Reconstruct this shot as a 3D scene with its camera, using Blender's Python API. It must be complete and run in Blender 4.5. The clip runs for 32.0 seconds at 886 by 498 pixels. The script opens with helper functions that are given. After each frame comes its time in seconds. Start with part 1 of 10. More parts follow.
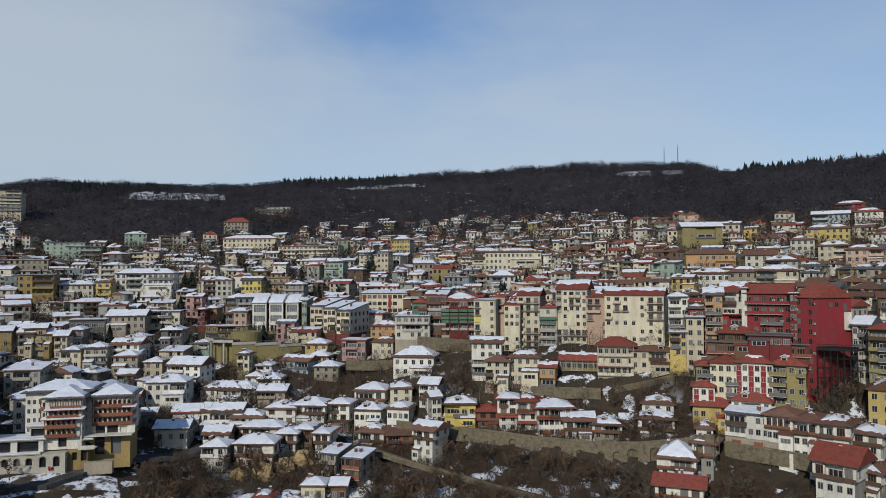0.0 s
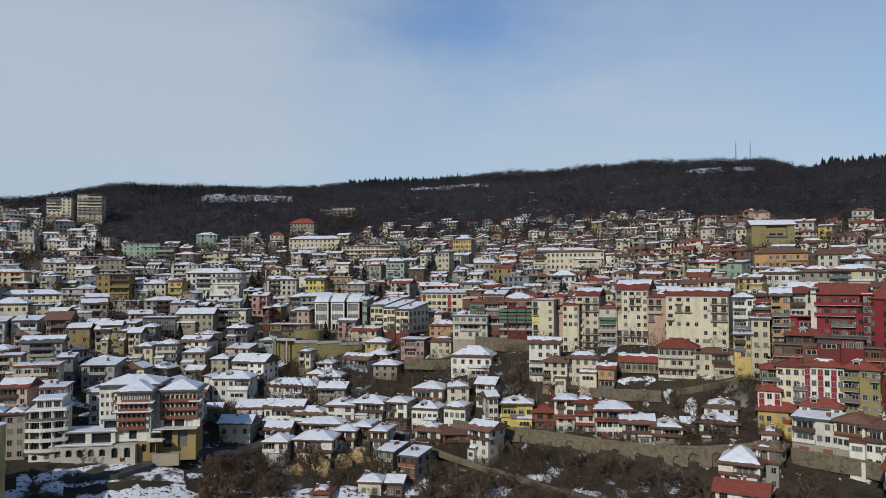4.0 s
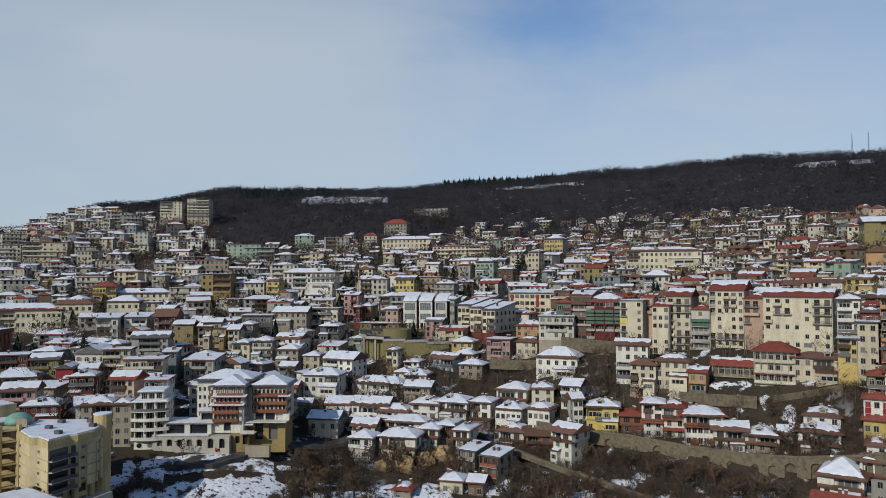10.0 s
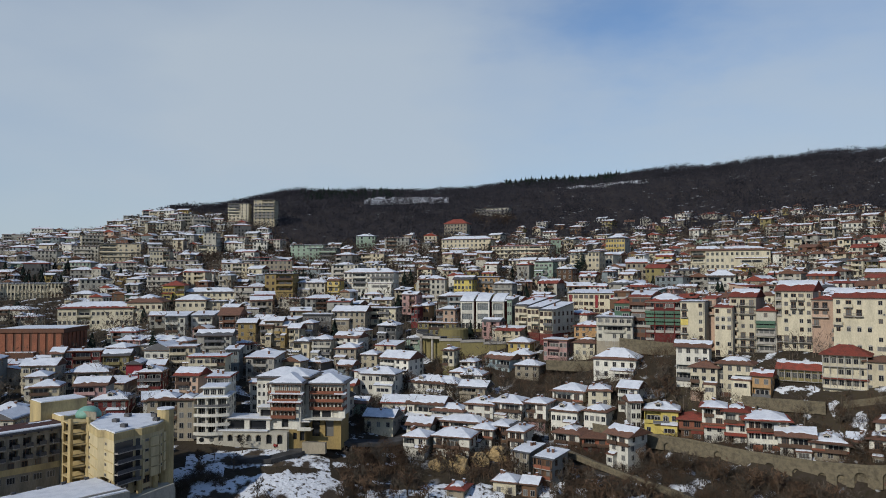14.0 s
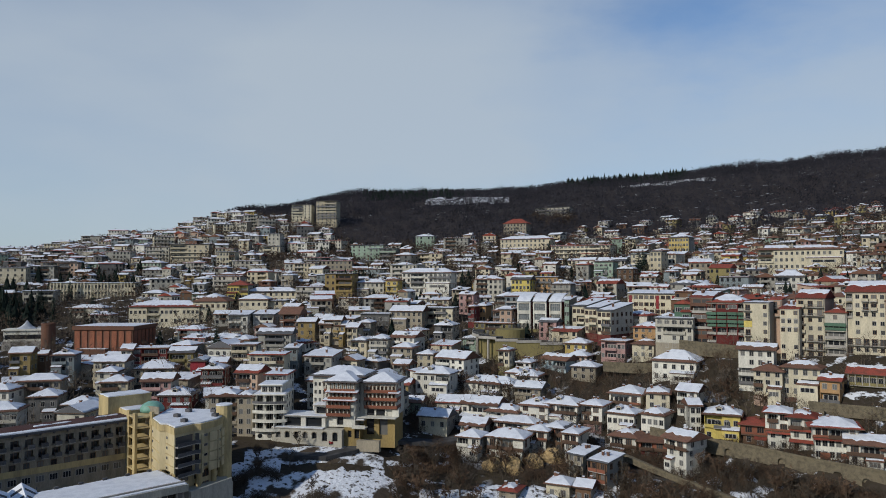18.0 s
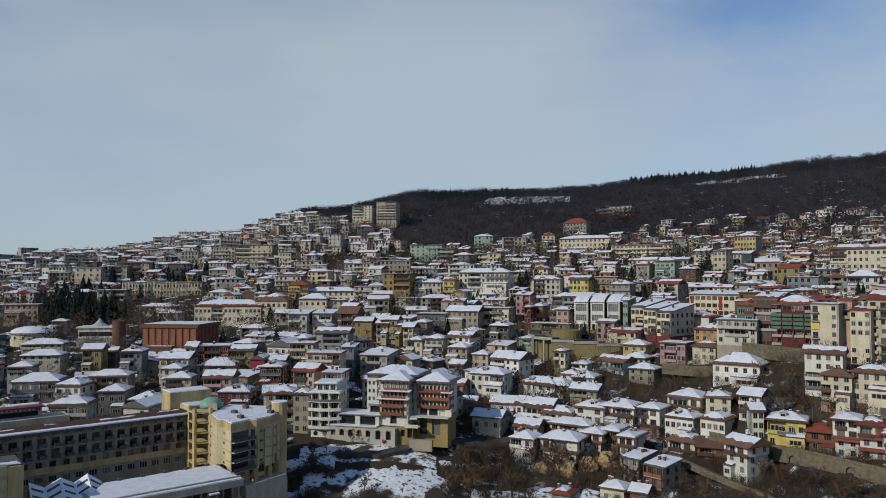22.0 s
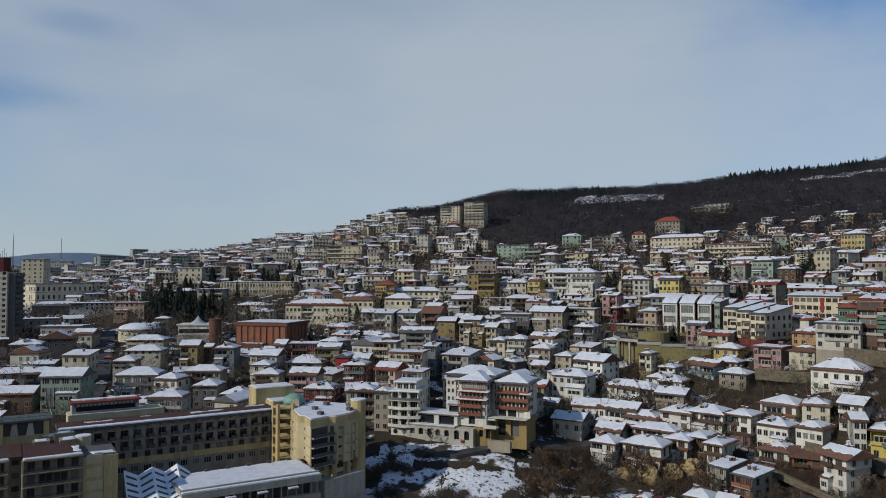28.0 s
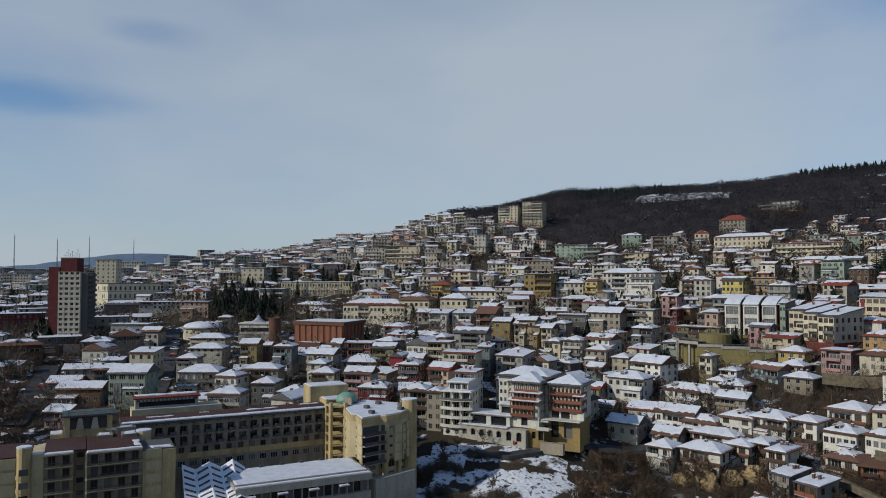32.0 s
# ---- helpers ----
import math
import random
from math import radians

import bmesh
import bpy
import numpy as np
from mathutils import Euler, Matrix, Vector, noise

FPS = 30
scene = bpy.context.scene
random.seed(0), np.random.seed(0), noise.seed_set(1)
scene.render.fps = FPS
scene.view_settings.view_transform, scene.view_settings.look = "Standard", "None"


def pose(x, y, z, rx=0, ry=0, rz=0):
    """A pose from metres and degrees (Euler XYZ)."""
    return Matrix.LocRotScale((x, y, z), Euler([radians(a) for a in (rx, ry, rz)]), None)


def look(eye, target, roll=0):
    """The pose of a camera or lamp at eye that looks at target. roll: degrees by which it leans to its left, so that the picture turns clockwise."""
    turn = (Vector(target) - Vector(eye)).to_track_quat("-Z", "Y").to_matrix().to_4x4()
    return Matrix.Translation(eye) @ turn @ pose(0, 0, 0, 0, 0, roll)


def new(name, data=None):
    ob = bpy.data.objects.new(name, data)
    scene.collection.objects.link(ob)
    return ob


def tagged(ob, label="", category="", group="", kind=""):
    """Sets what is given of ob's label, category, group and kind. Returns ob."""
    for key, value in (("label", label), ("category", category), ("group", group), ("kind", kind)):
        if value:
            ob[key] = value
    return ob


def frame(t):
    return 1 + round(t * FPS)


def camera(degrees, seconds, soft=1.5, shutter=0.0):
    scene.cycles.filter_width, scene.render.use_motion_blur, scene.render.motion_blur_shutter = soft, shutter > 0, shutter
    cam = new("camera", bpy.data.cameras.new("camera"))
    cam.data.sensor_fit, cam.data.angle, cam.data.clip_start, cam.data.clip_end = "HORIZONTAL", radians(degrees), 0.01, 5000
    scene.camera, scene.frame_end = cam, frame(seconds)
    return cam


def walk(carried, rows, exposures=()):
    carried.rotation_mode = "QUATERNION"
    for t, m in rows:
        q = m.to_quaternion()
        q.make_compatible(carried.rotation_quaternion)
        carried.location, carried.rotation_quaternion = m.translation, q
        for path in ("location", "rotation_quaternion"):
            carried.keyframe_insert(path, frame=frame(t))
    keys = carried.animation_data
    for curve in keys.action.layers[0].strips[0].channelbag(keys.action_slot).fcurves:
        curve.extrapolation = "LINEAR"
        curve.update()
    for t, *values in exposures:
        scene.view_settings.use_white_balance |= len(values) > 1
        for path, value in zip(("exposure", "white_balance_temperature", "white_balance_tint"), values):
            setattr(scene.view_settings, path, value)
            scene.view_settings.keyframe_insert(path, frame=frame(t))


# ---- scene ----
cam = camera(62.80, 32.0, soft=0.95)
EYE = 90.0
ROWS = [
    (0.0, 0.000, 0.000, -0.000, 1.608, 2.133, 0.323),
    (1.0, 0.882, -0.072, -0.002, 2.925, 2.136, 0.311),
    (2.0, 1.763, -0.106, -0.004, 4.237, 2.138, 0.300),
    (3.0, 2.642, -0.101, -0.006, 5.545, 2.141, 0.288),
    (4.0, 3.518, -0.061, -0.008, 6.849, 2.143, 0.277),
    (5.0, 4.391, 0.016, -0.011, 8.149, 2.146, 0.265),
    (6.0, 5.259, 0.126, -0.013, 9.444, 2.148, 0.254),
    (7.0, 6.123, 0.269, -0.015, 10.735, 2.151, 0.242),
    (8.0, 6.980, 0.445, -0.017, 12.022, 2.153, 0.230),
    (9.0, 7.831, 0.652, -0.019, 13.305, 2.156, 0.219),
    (10.0, 8.674, 0.888, -0.021, 14.584, 2.158, 0.207),
    (11.0, 9.509, 1.153, -0.023, 15.859, 2.161, 0.196),
    (12.0, 10.335, 1.446, -0.025, 17.130, 2.163, 0.184),
    (13.0, 11.150, 1.765, -0.027, 18.398, 2.166, 0.173),
    (14.0, 11.955, 2.109, -0.030, 19.661, 2.168, 0.161),
    (15.0, 12.749, 2.478, -0.032, 20.920, 2.171, 0.150),
    (16.0, 13.530, 2.870, -0.034, 22.176, 2.173, 0.138),
    (17.0, 14.298, 3.284, -0.036, 23.428, 2.176, 0.127),
    (18.0, 15.052, 3.719, -0.038, 24.677, 2.178, 0.115),
    (19.0, 15.791, 4.173, -0.040, 25.922, 2.181, 0.104),
    (20.0, 16.514, 4.647, -0.042, 27.163, 2.183, 0.092),
    (21.0, 17.221, 5.138, -0.044, 28.401, 2.185, 0.081),
    (22.0, 17.911, 5.645, -0.046, 29.635, 2.188, 0.069),
    (23.0, 18.583, 6.168, -0.049, 30.866, 2.190, 0.057),
    (24.0, 19.236, 6.704, -0.051, 32.093, 2.193, 0.046),
    (25.0, 19.870, 7.254, -0.053, 33.317, 2.195, 0.034),
    (26.0, 20.483, 7.816, -0.055, 34.538, 2.198, 0.023),
    (27.0, 21.075, 8.389, -0.057, 35.755, 2.200, 0.011),
    (28.0, 21.644, 8.972, -0.059, 36.970, 2.203, -0.000),
    (29.0, 22.191, 9.563, -0.061, 38.181, 2.205, -0.012),
    (30.0, 22.715, 10.162, -0.063, 39.389, 2.208, -0.023),
    (31.0, 23.213, 10.767, -0.065, 40.594, 2.210, -0.035),
    (32.0, 23.687, 11.377, -0.068, 41.796, 2.213, -0.046),
]
walk(cam, [(t, pose(x, y, EYE + z, 90 + pitch, roll, yaw)) for t, x, y, z, yaw, pitch, roll in ROWS], ((0.0, -0.06), (9.0, -0.07), (24.0, -0.19), (32.0, -0.23)))

# ---- world, sun, exposure ----
SUN = Vector((-0.32, -0.83, 0.53)).normalized()
world = bpy.data.worlds.new("sky")
scene.world = world
world.use_nodes = True
wt = world.node_tree
wt.nodes.clear()
w_out = wt.nodes.new("ShaderNodeOutputWorld")
w_bg = wt.nodes.new("ShaderNodeBackground")
w_sky = wt.nodes.new("ShaderNodeTexSky")
w_sky.sky_type, w_sky.sun_disc = "NISHITA", False
w_sky.sun_elevation = math.asin(SUN.z)
w_sky.sun_rotation = math.atan2(SUN.x, SUN.y)
w_sky.air_density, w_sky.dust_density = 1.0, 0.6
w_geo = wt.nodes.new("ShaderNodeTexCoord")
w_map = wt.nodes.new("ShaderNodeMapping")
w_map.inputs["Scale"].default_value = (1.0, 1.0, 2.6)
w_map.inputs["Location"].default_value = (0.35, 0.1, 0.0)
w_cloud = wt.nodes.new("ShaderNodeTexNoise")
w_cloud.inputs["Scale"].default_value = 1.7
w_cloud.inputs["Detail"].default_value = 6.0
w_cloud.inputs["Roughness"].default_value = 0.45
w_ramp = wt.nodes.new("ShaderNodeValToRGB")
w_ramp.color_ramp.elements[0].position, w_ramp.color_ramp.elements[0].color = 0.33, (0.5, 0.5, 0.5, 1)
w_ramp.color_ramp.elements[1].position, w_ramp.color_ramp.elements[1].color = 0.62, (0.92, 0.92, 0.92, 1)
w_sep = wt.nodes.new("ShaderNodeSeparateXYZ")
w_high = wt.nodes.new("ShaderNodeMapRange")
w_high.inputs["From Min"].default_value, w_high.inputs["From Max"].default_value = 0.3, 0.75
w_high.inputs["To Min"].default_value, w_high.inputs["To Max"].default_value = 1.0, 0.0
w_thin = wt.nodes.new("ShaderNodeMath")
w_thin.operation = "MULTIPLY"
w_mix = wt.nodes.new("ShaderNodeMix")
w_mix.data_type = "RGBA"
w_mix.inputs[7].default_value = (4.95, 5.7, 6.45, 1)
wt.links.new(w_geo.outputs["Generated"], w_map.inputs["Vector"])
wt.links.new(w_map.outputs["Vector"], w_cloud.inputs["Vector"])
wt.links.new(w_cloud.outputs["Fac"], w_ramp.inputs["Fac"])
wt.links.new(w_geo.outputs["Generated"], w_sep.inputs["Vector"])
wt.links.new(w_sep.outputs["Z"], w_high.inputs["Value"])
wt.links.new(w_ramp.outputs["Color"], w_thin.inputs[0])
wt.links.new(w_high.outputs["Result"], w_thin.inputs[1])
w_west = wt.nodes.new("ShaderNodeMapRange")
w_west.inputs["From Min"].default_value, w_west.inputs["From Max"].default_value = -0.75, 0.45
w_west.inputs["To Min"].default_value, w_west.inputs["To Max"].default_value = 0.96, 0.88
wt.links.new(w_sep.outputs["X"], w_west.inputs["Value"])
w_dens = wt.nodes.new("ShaderNodeMath")
w_dens.operation = "MULTIPLY"
wt.links.new(w_thin.outputs["Value"], w_dens.inputs[0])
wt.links.new(w_west.outputs["Result"], w_dens.inputs[1])
# a blue gap in the veil of cloud over the ridge, and a narrow rift low in the west
w_last = w_dens.outputs["Value"]
w_fray = wt.nodes.new("ShaderNodeTexNoise")
w_fray.inputs["Scale"].default_value, w_fray.inputs["Detail"].default_value, w_fray.inputs["Roughness"].default_value = 5.0, 6.0, 0.55
wt.links.new(w_map.outputs["Vector"], w_fray.inputs["Vector"])
for bearing, rise, wide, high, depth in ((4.5, 26.0, 12.0, 11.0, 0.8), (73.0, 12.3, 8.0, 1.3, 0.75), (64.0, 17.5, 3.5, 0.9, 0.35)):
    a, e = radians(bearing), radians(rise)
    w_off = wt.nodes.new("ShaderNodeVectorMath")
    w_off.operation = "SUBTRACT"
    w_off.inputs[1].default_value = (-math.sin(a) * math.cos(e), math.cos(a) * math.cos(e), math.sin(e))
    wt.links.new(w_geo.outputs["Generated"], w_off.inputs[0])
    w_turn = wt.nodes.new("ShaderNodeVectorRotate")
    w_turn.rotation_type = "Z_AXIS"
    w_turn.inputs["Angle"].default_value = -a
    wt.links.new(w_off.outputs["Vector"], w_turn.inputs["Vector"])
    w_size = wt.nodes.new("ShaderNodeVectorMath")
    w_size.operation = "MULTIPLY"
    w_size.inputs[1].default_value = (1 / radians(wide), 0.8, 1 / radians(high))
    wt.links.new(w_turn.outputs["Vector"], w_size.inputs[0])
    w_len = wt.nodes.new("ShaderNodeVectorMath")
    w_len.operation = "LENGTH"
    wt.links.new(w_size.outputs["Vector"], w_len.inputs[0])
    w_edge = wt.nodes.new("ShaderNodeMath")
    w_edge.operation = "MULTIPLY_ADD"
    w_edge.inputs[1].default_value = 1.6
    wt.links.new(w_fray.outputs["Fac"], w_edge.inputs[0])
    wt.links.new(w_len.outputs["Value"], w_edge.inputs[2])
    w_soft = wt.nodes.new("ShaderNodeMapRange")
    w_soft.interpolation_type = "SMOOTHSTEP"
    w_soft.inputs["From Min"].default_value, w_soft.inputs["From Max"].default_value = 0.9, 2.2
    w_soft.inputs["To Min"].default_value, w_soft.inputs["To Max"].default_value = 1 - depth, 1.0
    wt.links.new(w_edge.outputs["Value"], w_soft.inputs["Value"])
    w_gap = wt.nodes.new("ShaderNodeMath")
    w_gap.operation = "MULTIPLY"
    wt.links.new(w_last, w_gap.inputs[0])
    wt.links.new(w_soft.outputs["Result"], w_gap.inputs[1])
    w_last = w_gap.outputs["Value"]
wt.links.new(w_last, w_mix.inputs[0])
w_dim = wt.nodes.new("ShaderNodeVectorMath")
w_dim.operation = "MULTIPLY"
w_dim.inputs[1].default_value = (0.6, 0.88, 1.18)
wt.links.new(w_sky.outputs["Color"], w_dim.inputs[0])
wt.links.new(w_dim.outputs["Vector"], w_mix.inputs[6])
wt.links.new(w_mix.outputs[2], w_bg.inputs["Color"])
w_bg.inputs["Strength"].default_value = 0.1
wt.links.new(w_bg.outputs["Background"], w_out.inputs["Surface"])
sun_data = bpy.data.lights.new("sun", "SUN")
sun_data.energy, sun_data.angle, sun_data.color = 3.15, radians(0.8), (1.0, 0.93, 0.81)
sun = new("sun", sun_data)
sun.matrix_world = look((0, 0, 400), Vector((0, 0, 400)) - SUN * 100)
scene.view_settings.exposure = 0.0


# ---- materials ----
def material(name, colour, rough=0.85, spread=0.12, scale=0.6, grain=0.0, metal=0.0, vary=0.0, second=None, second_amount=0.4, bump=0.0, bump_scale=8.0, streaks=1.0):
    """A rough surface: one base colour with large stains, fine grain, a second colour in patches, and a shift from object to object."""
    m = bpy.data.materials.new(name)
    m.use_nodes = True
    nt = m.node_tree
    b = nt.nodes["Principled BSDF"]
    b.inputs["Roughness"].default_value, b.inputs["Metallic"].default_value = rough, metal
    b.inputs["Specular IOR Level"].default_value = 0.1 if rough >= 0.85 else 0.4
    geo = nt.nodes.new("ShaderNodeNewGeometry")
    n1 = nt.nodes.new("ShaderNodeTexNoise")
    n1.inputs["Scale"].default_value, n1.inputs["Detail"].default_value = scale, 5.0
    n2 = nt.nodes.new("ShaderNodeTexNoise")
    n2.inputs["Scale"].default_value, n2.inputs["Detail"].default_value = scale * 9, 3.0
    run = nt.nodes.new("ShaderNodeMapping")
    run.inputs["Scale"].default_value = (1, 1, streaks)
    nt.links.new(geo.outputs["Position"], run.inputs["Vector"])
    for n in (n1, n2):
        nt.links.new(run.outputs["Vector"], n.inputs["Vector"])
    base = nt.nodes.new("ShaderNodeMix")
    base.data_type = "RGBA"
    base.inputs[6].default_value = (*colour, 1)
    base.inputs[7].default_value = (*(second or [c * 0.6 for c in colour]), 1)
    r = nt.nodes.new("ShaderNodeMapRange")
    r.inputs["From Min"].default_value, r.inputs["From Max"].default_value = 0.42, 0.72
    r.inputs["To Min"].default_value, r.inputs["To Max"].default_value = 0.0, second_amount
    nt.links.new(n1.outputs["Fac"], r.inputs["Value"])
    nt.links.new(r.outputs["Result"], base.inputs[0])
    hsv = nt.nodes.new("ShaderNodeHueSaturation")
    nt.links.new(base.outputs[2], hsv.inputs["Color"])
    v = nt.nodes.new("ShaderNodeMapRange")
    v.inputs["From Min"].default_value, v.inputs["From Max"].default_value = 0.3, 0.7
    v.inputs["To Min"].default_value, v.inputs["To Max"].default_value = 1 - spread, 1 + spread
    nt.links.new(n2.outputs["Fac"], v.inputs["Value"])
    info = nt.nodes.new("ShaderNodeObjectInfo")
    o = nt.nodes.new("ShaderNodeMapRange")
    o.inputs["To Min"].default_value, o.inputs["To Max"].default_value = 1 - vary, 1 + vary
    nt.links.new(info.outputs["Random"], o.inputs["Value"])
    mul = nt.nodes.new("ShaderNodeMath")
    mul.operation = "MULTIPLY"
    nt.links.new(v.outputs["Result"], mul.inputs[0])
    nt.links.new(o.outputs["Result"], mul.inputs[1])
    nt.links.new(mul.outputs["Value"], hsv.inputs["Value"])
    nt.links.new(hsv.outputs["Color"], b.inputs["Base Color"])
    if bump:
        n3 = nt.nodes.new("ShaderNodeTexNoise")
        n3.inputs["Scale"].default_value, n3.inputs["Detail"].default_value = bump_scale, 4.0
        nt.links.new(geo.outputs["Position"], n3.inputs["Vector"])
        bm_node = nt.nodes.new("ShaderNodeBump")
        bm_node.inputs["Strength"].default_value, bm_node.inputs["Distance"].default_value = bump, 0.3
        nt.links.new(n3.outputs["Fac"], bm_node.inputs["Height"])
        nt.links.new(bm_node.outputs["Normal"], b.inputs["Normal"])
    return m


WALLS = {}
for key, colour in (
    ("white", (0.88, 0.86, 0.815)), ("cream", (0.79, 0.72, 0.575)), ("yellow", (0.68, 0.52, 0.20)), ("lemon", (0.86, 0.70, 0.22)),
    ("ochre", (0.42, 0.31, 0.14)), ("orange", (0.58, 0.36, 0.19)), ("salmon", (0.66, 0.47, 0.38)), ("pink", (0.54, 0.34, 0.34)),
    ("red", (0.33, 0.045, 0.06)), ("darkred", (0.20, 0.045, 0.045)), ("brown", (0.20, 0.12, 0.08)), ("brick", (0.22, 0.115, 0.085)),
    ("beige", (0.70, 0.62, 0.48)), ("grey", (0.44, 0.43, 0.41)), ("darkgrey", (0.16, 0.16, 0.17)), ("stone", (0.42, 0.37, 0.30)),
    ("olive", (0.34, 0.29, 0.14)), ("mint", (0.36, 0.47, 0.40)), ("green", (0.13, 0.23, 0.175)), ("lime", (0.22, 0.52, 0.10)),
    ("teal", (0.16, 0.42, 0.42)), ("bluegrey", (0.27, 0.32, 0.36)), ("sky", (0.45, 0.55, 0.62)), ("plaster", (0.64, 0.61, 0.55)),
):
    colour = [colour[0] * 0.66, colour[1] * 0.66, colour[2] * 0.62]
    WALLS[key] = material("plaster_" + key, colour, 0.9, 0.14, 0.5, vary=0.14, second_amount=0.7, streaks=0.3, second=[c * 0.62 + 0.03 for c in colour])
SNOW = material("snow", (0.64, 0.67, 0.72), 0.7, 0.09, 0.45, second=(0.42, 0.455, 0.52), second_amount=0.6, bump=0.25, bump_scale=1.5)
TILE_RED = material("red_roof_tiles", (0.24, 0.062, 0.045), 0.85, 0.25, 0.8, vary=0.2, second=(0.10, 0.05, 0.04), second_amount=0.7, bump=0.5, bump_scale=5)
TILE_BROWN = material("brown_roof_tiles", (0.16, 0.085, 0.06), 0.88, 0.25, 0.8, vary=0.25, second=(0.09, 0.06, 0.05), second_amount=0.7, bump=0.5, bump_scale=5)
TILE_GREY = material("grey_roofing", (0.10, 0.10, 0.105), 0.85, 0.2, 0.6, vary=0.2)
TIMBER = material("dark_timber", (0.085, 0.05, 0.033), 0.8, 0.2, 1.5, vary=0.2)
TIMBER_RED = material("red_brown_timber", (0.20, 0.07, 0.04), 0.75, 0.2, 1.5, vary=0.15)
CONCRETE = material("concrete", (0.36, 0.34, 0.31), 0.9, 0.12, 0.3, second=(0.2, 0.19, 0.17), second_amount=0.6)
FRAME_WHITE = material("white_window_frame", (0.30, 0.295, 0.28), 0.6, 0.05)
FRAME_BROWN = material("brown_window_frame", (0.14, 0.08, 0.05), 0.7, 0.1)
METAL = material("grey_metal", (0.13, 0.13, 0.135), 0.6, 0.1, metal=0.2)
STONE = material("rubble_stone", (0.17, 0.145, 0.10), 0.95, 0.25, 0.9, second=(0.09, 0.08, 0.06), second_amount=0.9, bump=0.9, bump_scale=2.5)
ROCK = material("ochre_rock", (0.36, 0.26, 0.13), 0.95, 0.3, 0.25, second=(0.16, 0.13, 0.09), second_amount=0.9, bump=1.0, bump_scale=1.0)
ASPHALT = material("wet_asphalt", (0.05, 0.05, 0.051), 0.9, 0.15, 0.3, second=(0.12, 0.12, 0.125), second_amount=0.6)
BARK = material("bark", (0.10, 0.075, 0.055), 0.95, 0.2, 2.0, vary=0.25)
TWIG = material("bare_twigs", (0.09, 0.075, 0.06), 0.95, 0.2, 0.4, vary=0.3)
RUSSET = material("russet_twigs", (0.115, 0.076, 0.052), 0.95, 0.2, 0.4, vary=0.25)
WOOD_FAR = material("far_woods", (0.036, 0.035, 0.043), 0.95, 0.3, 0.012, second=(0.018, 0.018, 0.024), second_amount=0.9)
WOOD_EDGE = material("brown_wood_edge", (0.062, 0.045, 0.034), 0.95, 0.3, 0.03, second=(0.035, 0.028, 0.026), second_amount=0.9)
NEEDLES = material("conifer_needles", (0.016, 0.026, 0.021), 0.9, 0.3, 0.8, vary=0.3)
CANVAS = material("white_canvas", (0.78, 0.80, 0.84), 0.6, 0.04)
COPPER = material("green_copper", (0.16, 0.33, 0.27), 0.6, 0.15, 1.0)
GLASS = bpy.data.materials.new("dark_glass")
GLASS.use_nodes = True
gb = GLASS.node_tree.nodes["Principled BSDF"]
gb.inputs["Roughness"].default_value = 0.12
# pale curtains behind some of the panes
g_info, g_geo = GLASS.node_tree.nodes.new("ShaderNodeObjectInfo"), GLASS.node_tree.nodes.new("ShaderNodeNewGeometry")
g_sum, g_part, g_step, g_mix = [GLASS.node_tree.nodes.new(n) for n in ("ShaderNodeMath", "ShaderNodeMath", "ShaderNodeMapRange", "ShaderNodeMix")]
g_sum.operation, g_part.operation, g_mix.data_type = "ADD", "FRACT", "RGBA"
g_step.inputs["From Min"].default_value, g_step.inputs["From Max"].default_value = 0.55, 1.0
g_mix.inputs[6].default_value, g_mix.inputs[7].default_value = (0.018, 0.02, 0.024, 1), (0.17, 0.17, 0.165, 1)
for a, b in ((g_info.outputs["Random"], g_sum.inputs[0]), (g_geo.outputs["Random Per Island"], g_sum.inputs[1]), (g_sum.outputs["Value"], g_part.inputs[0]), (g_part.outputs["Value"], g_step.inputs["Value"]), (g_step.outputs["Result"], g_mix.inputs[0]), (g_mix.outputs[2], gb.inputs["Base Color"])):
    GLASS.node_tree.links.new(a, b)
# pale base colour stands for grey-blue reflections as well as curtains
GLASS_PALE = material("curtained_glass", (0.17, 0.19, 0.20), 0.2, 0.25, 0.9, second=(0.06, 0.07, 0.075), second_amount=0.9)


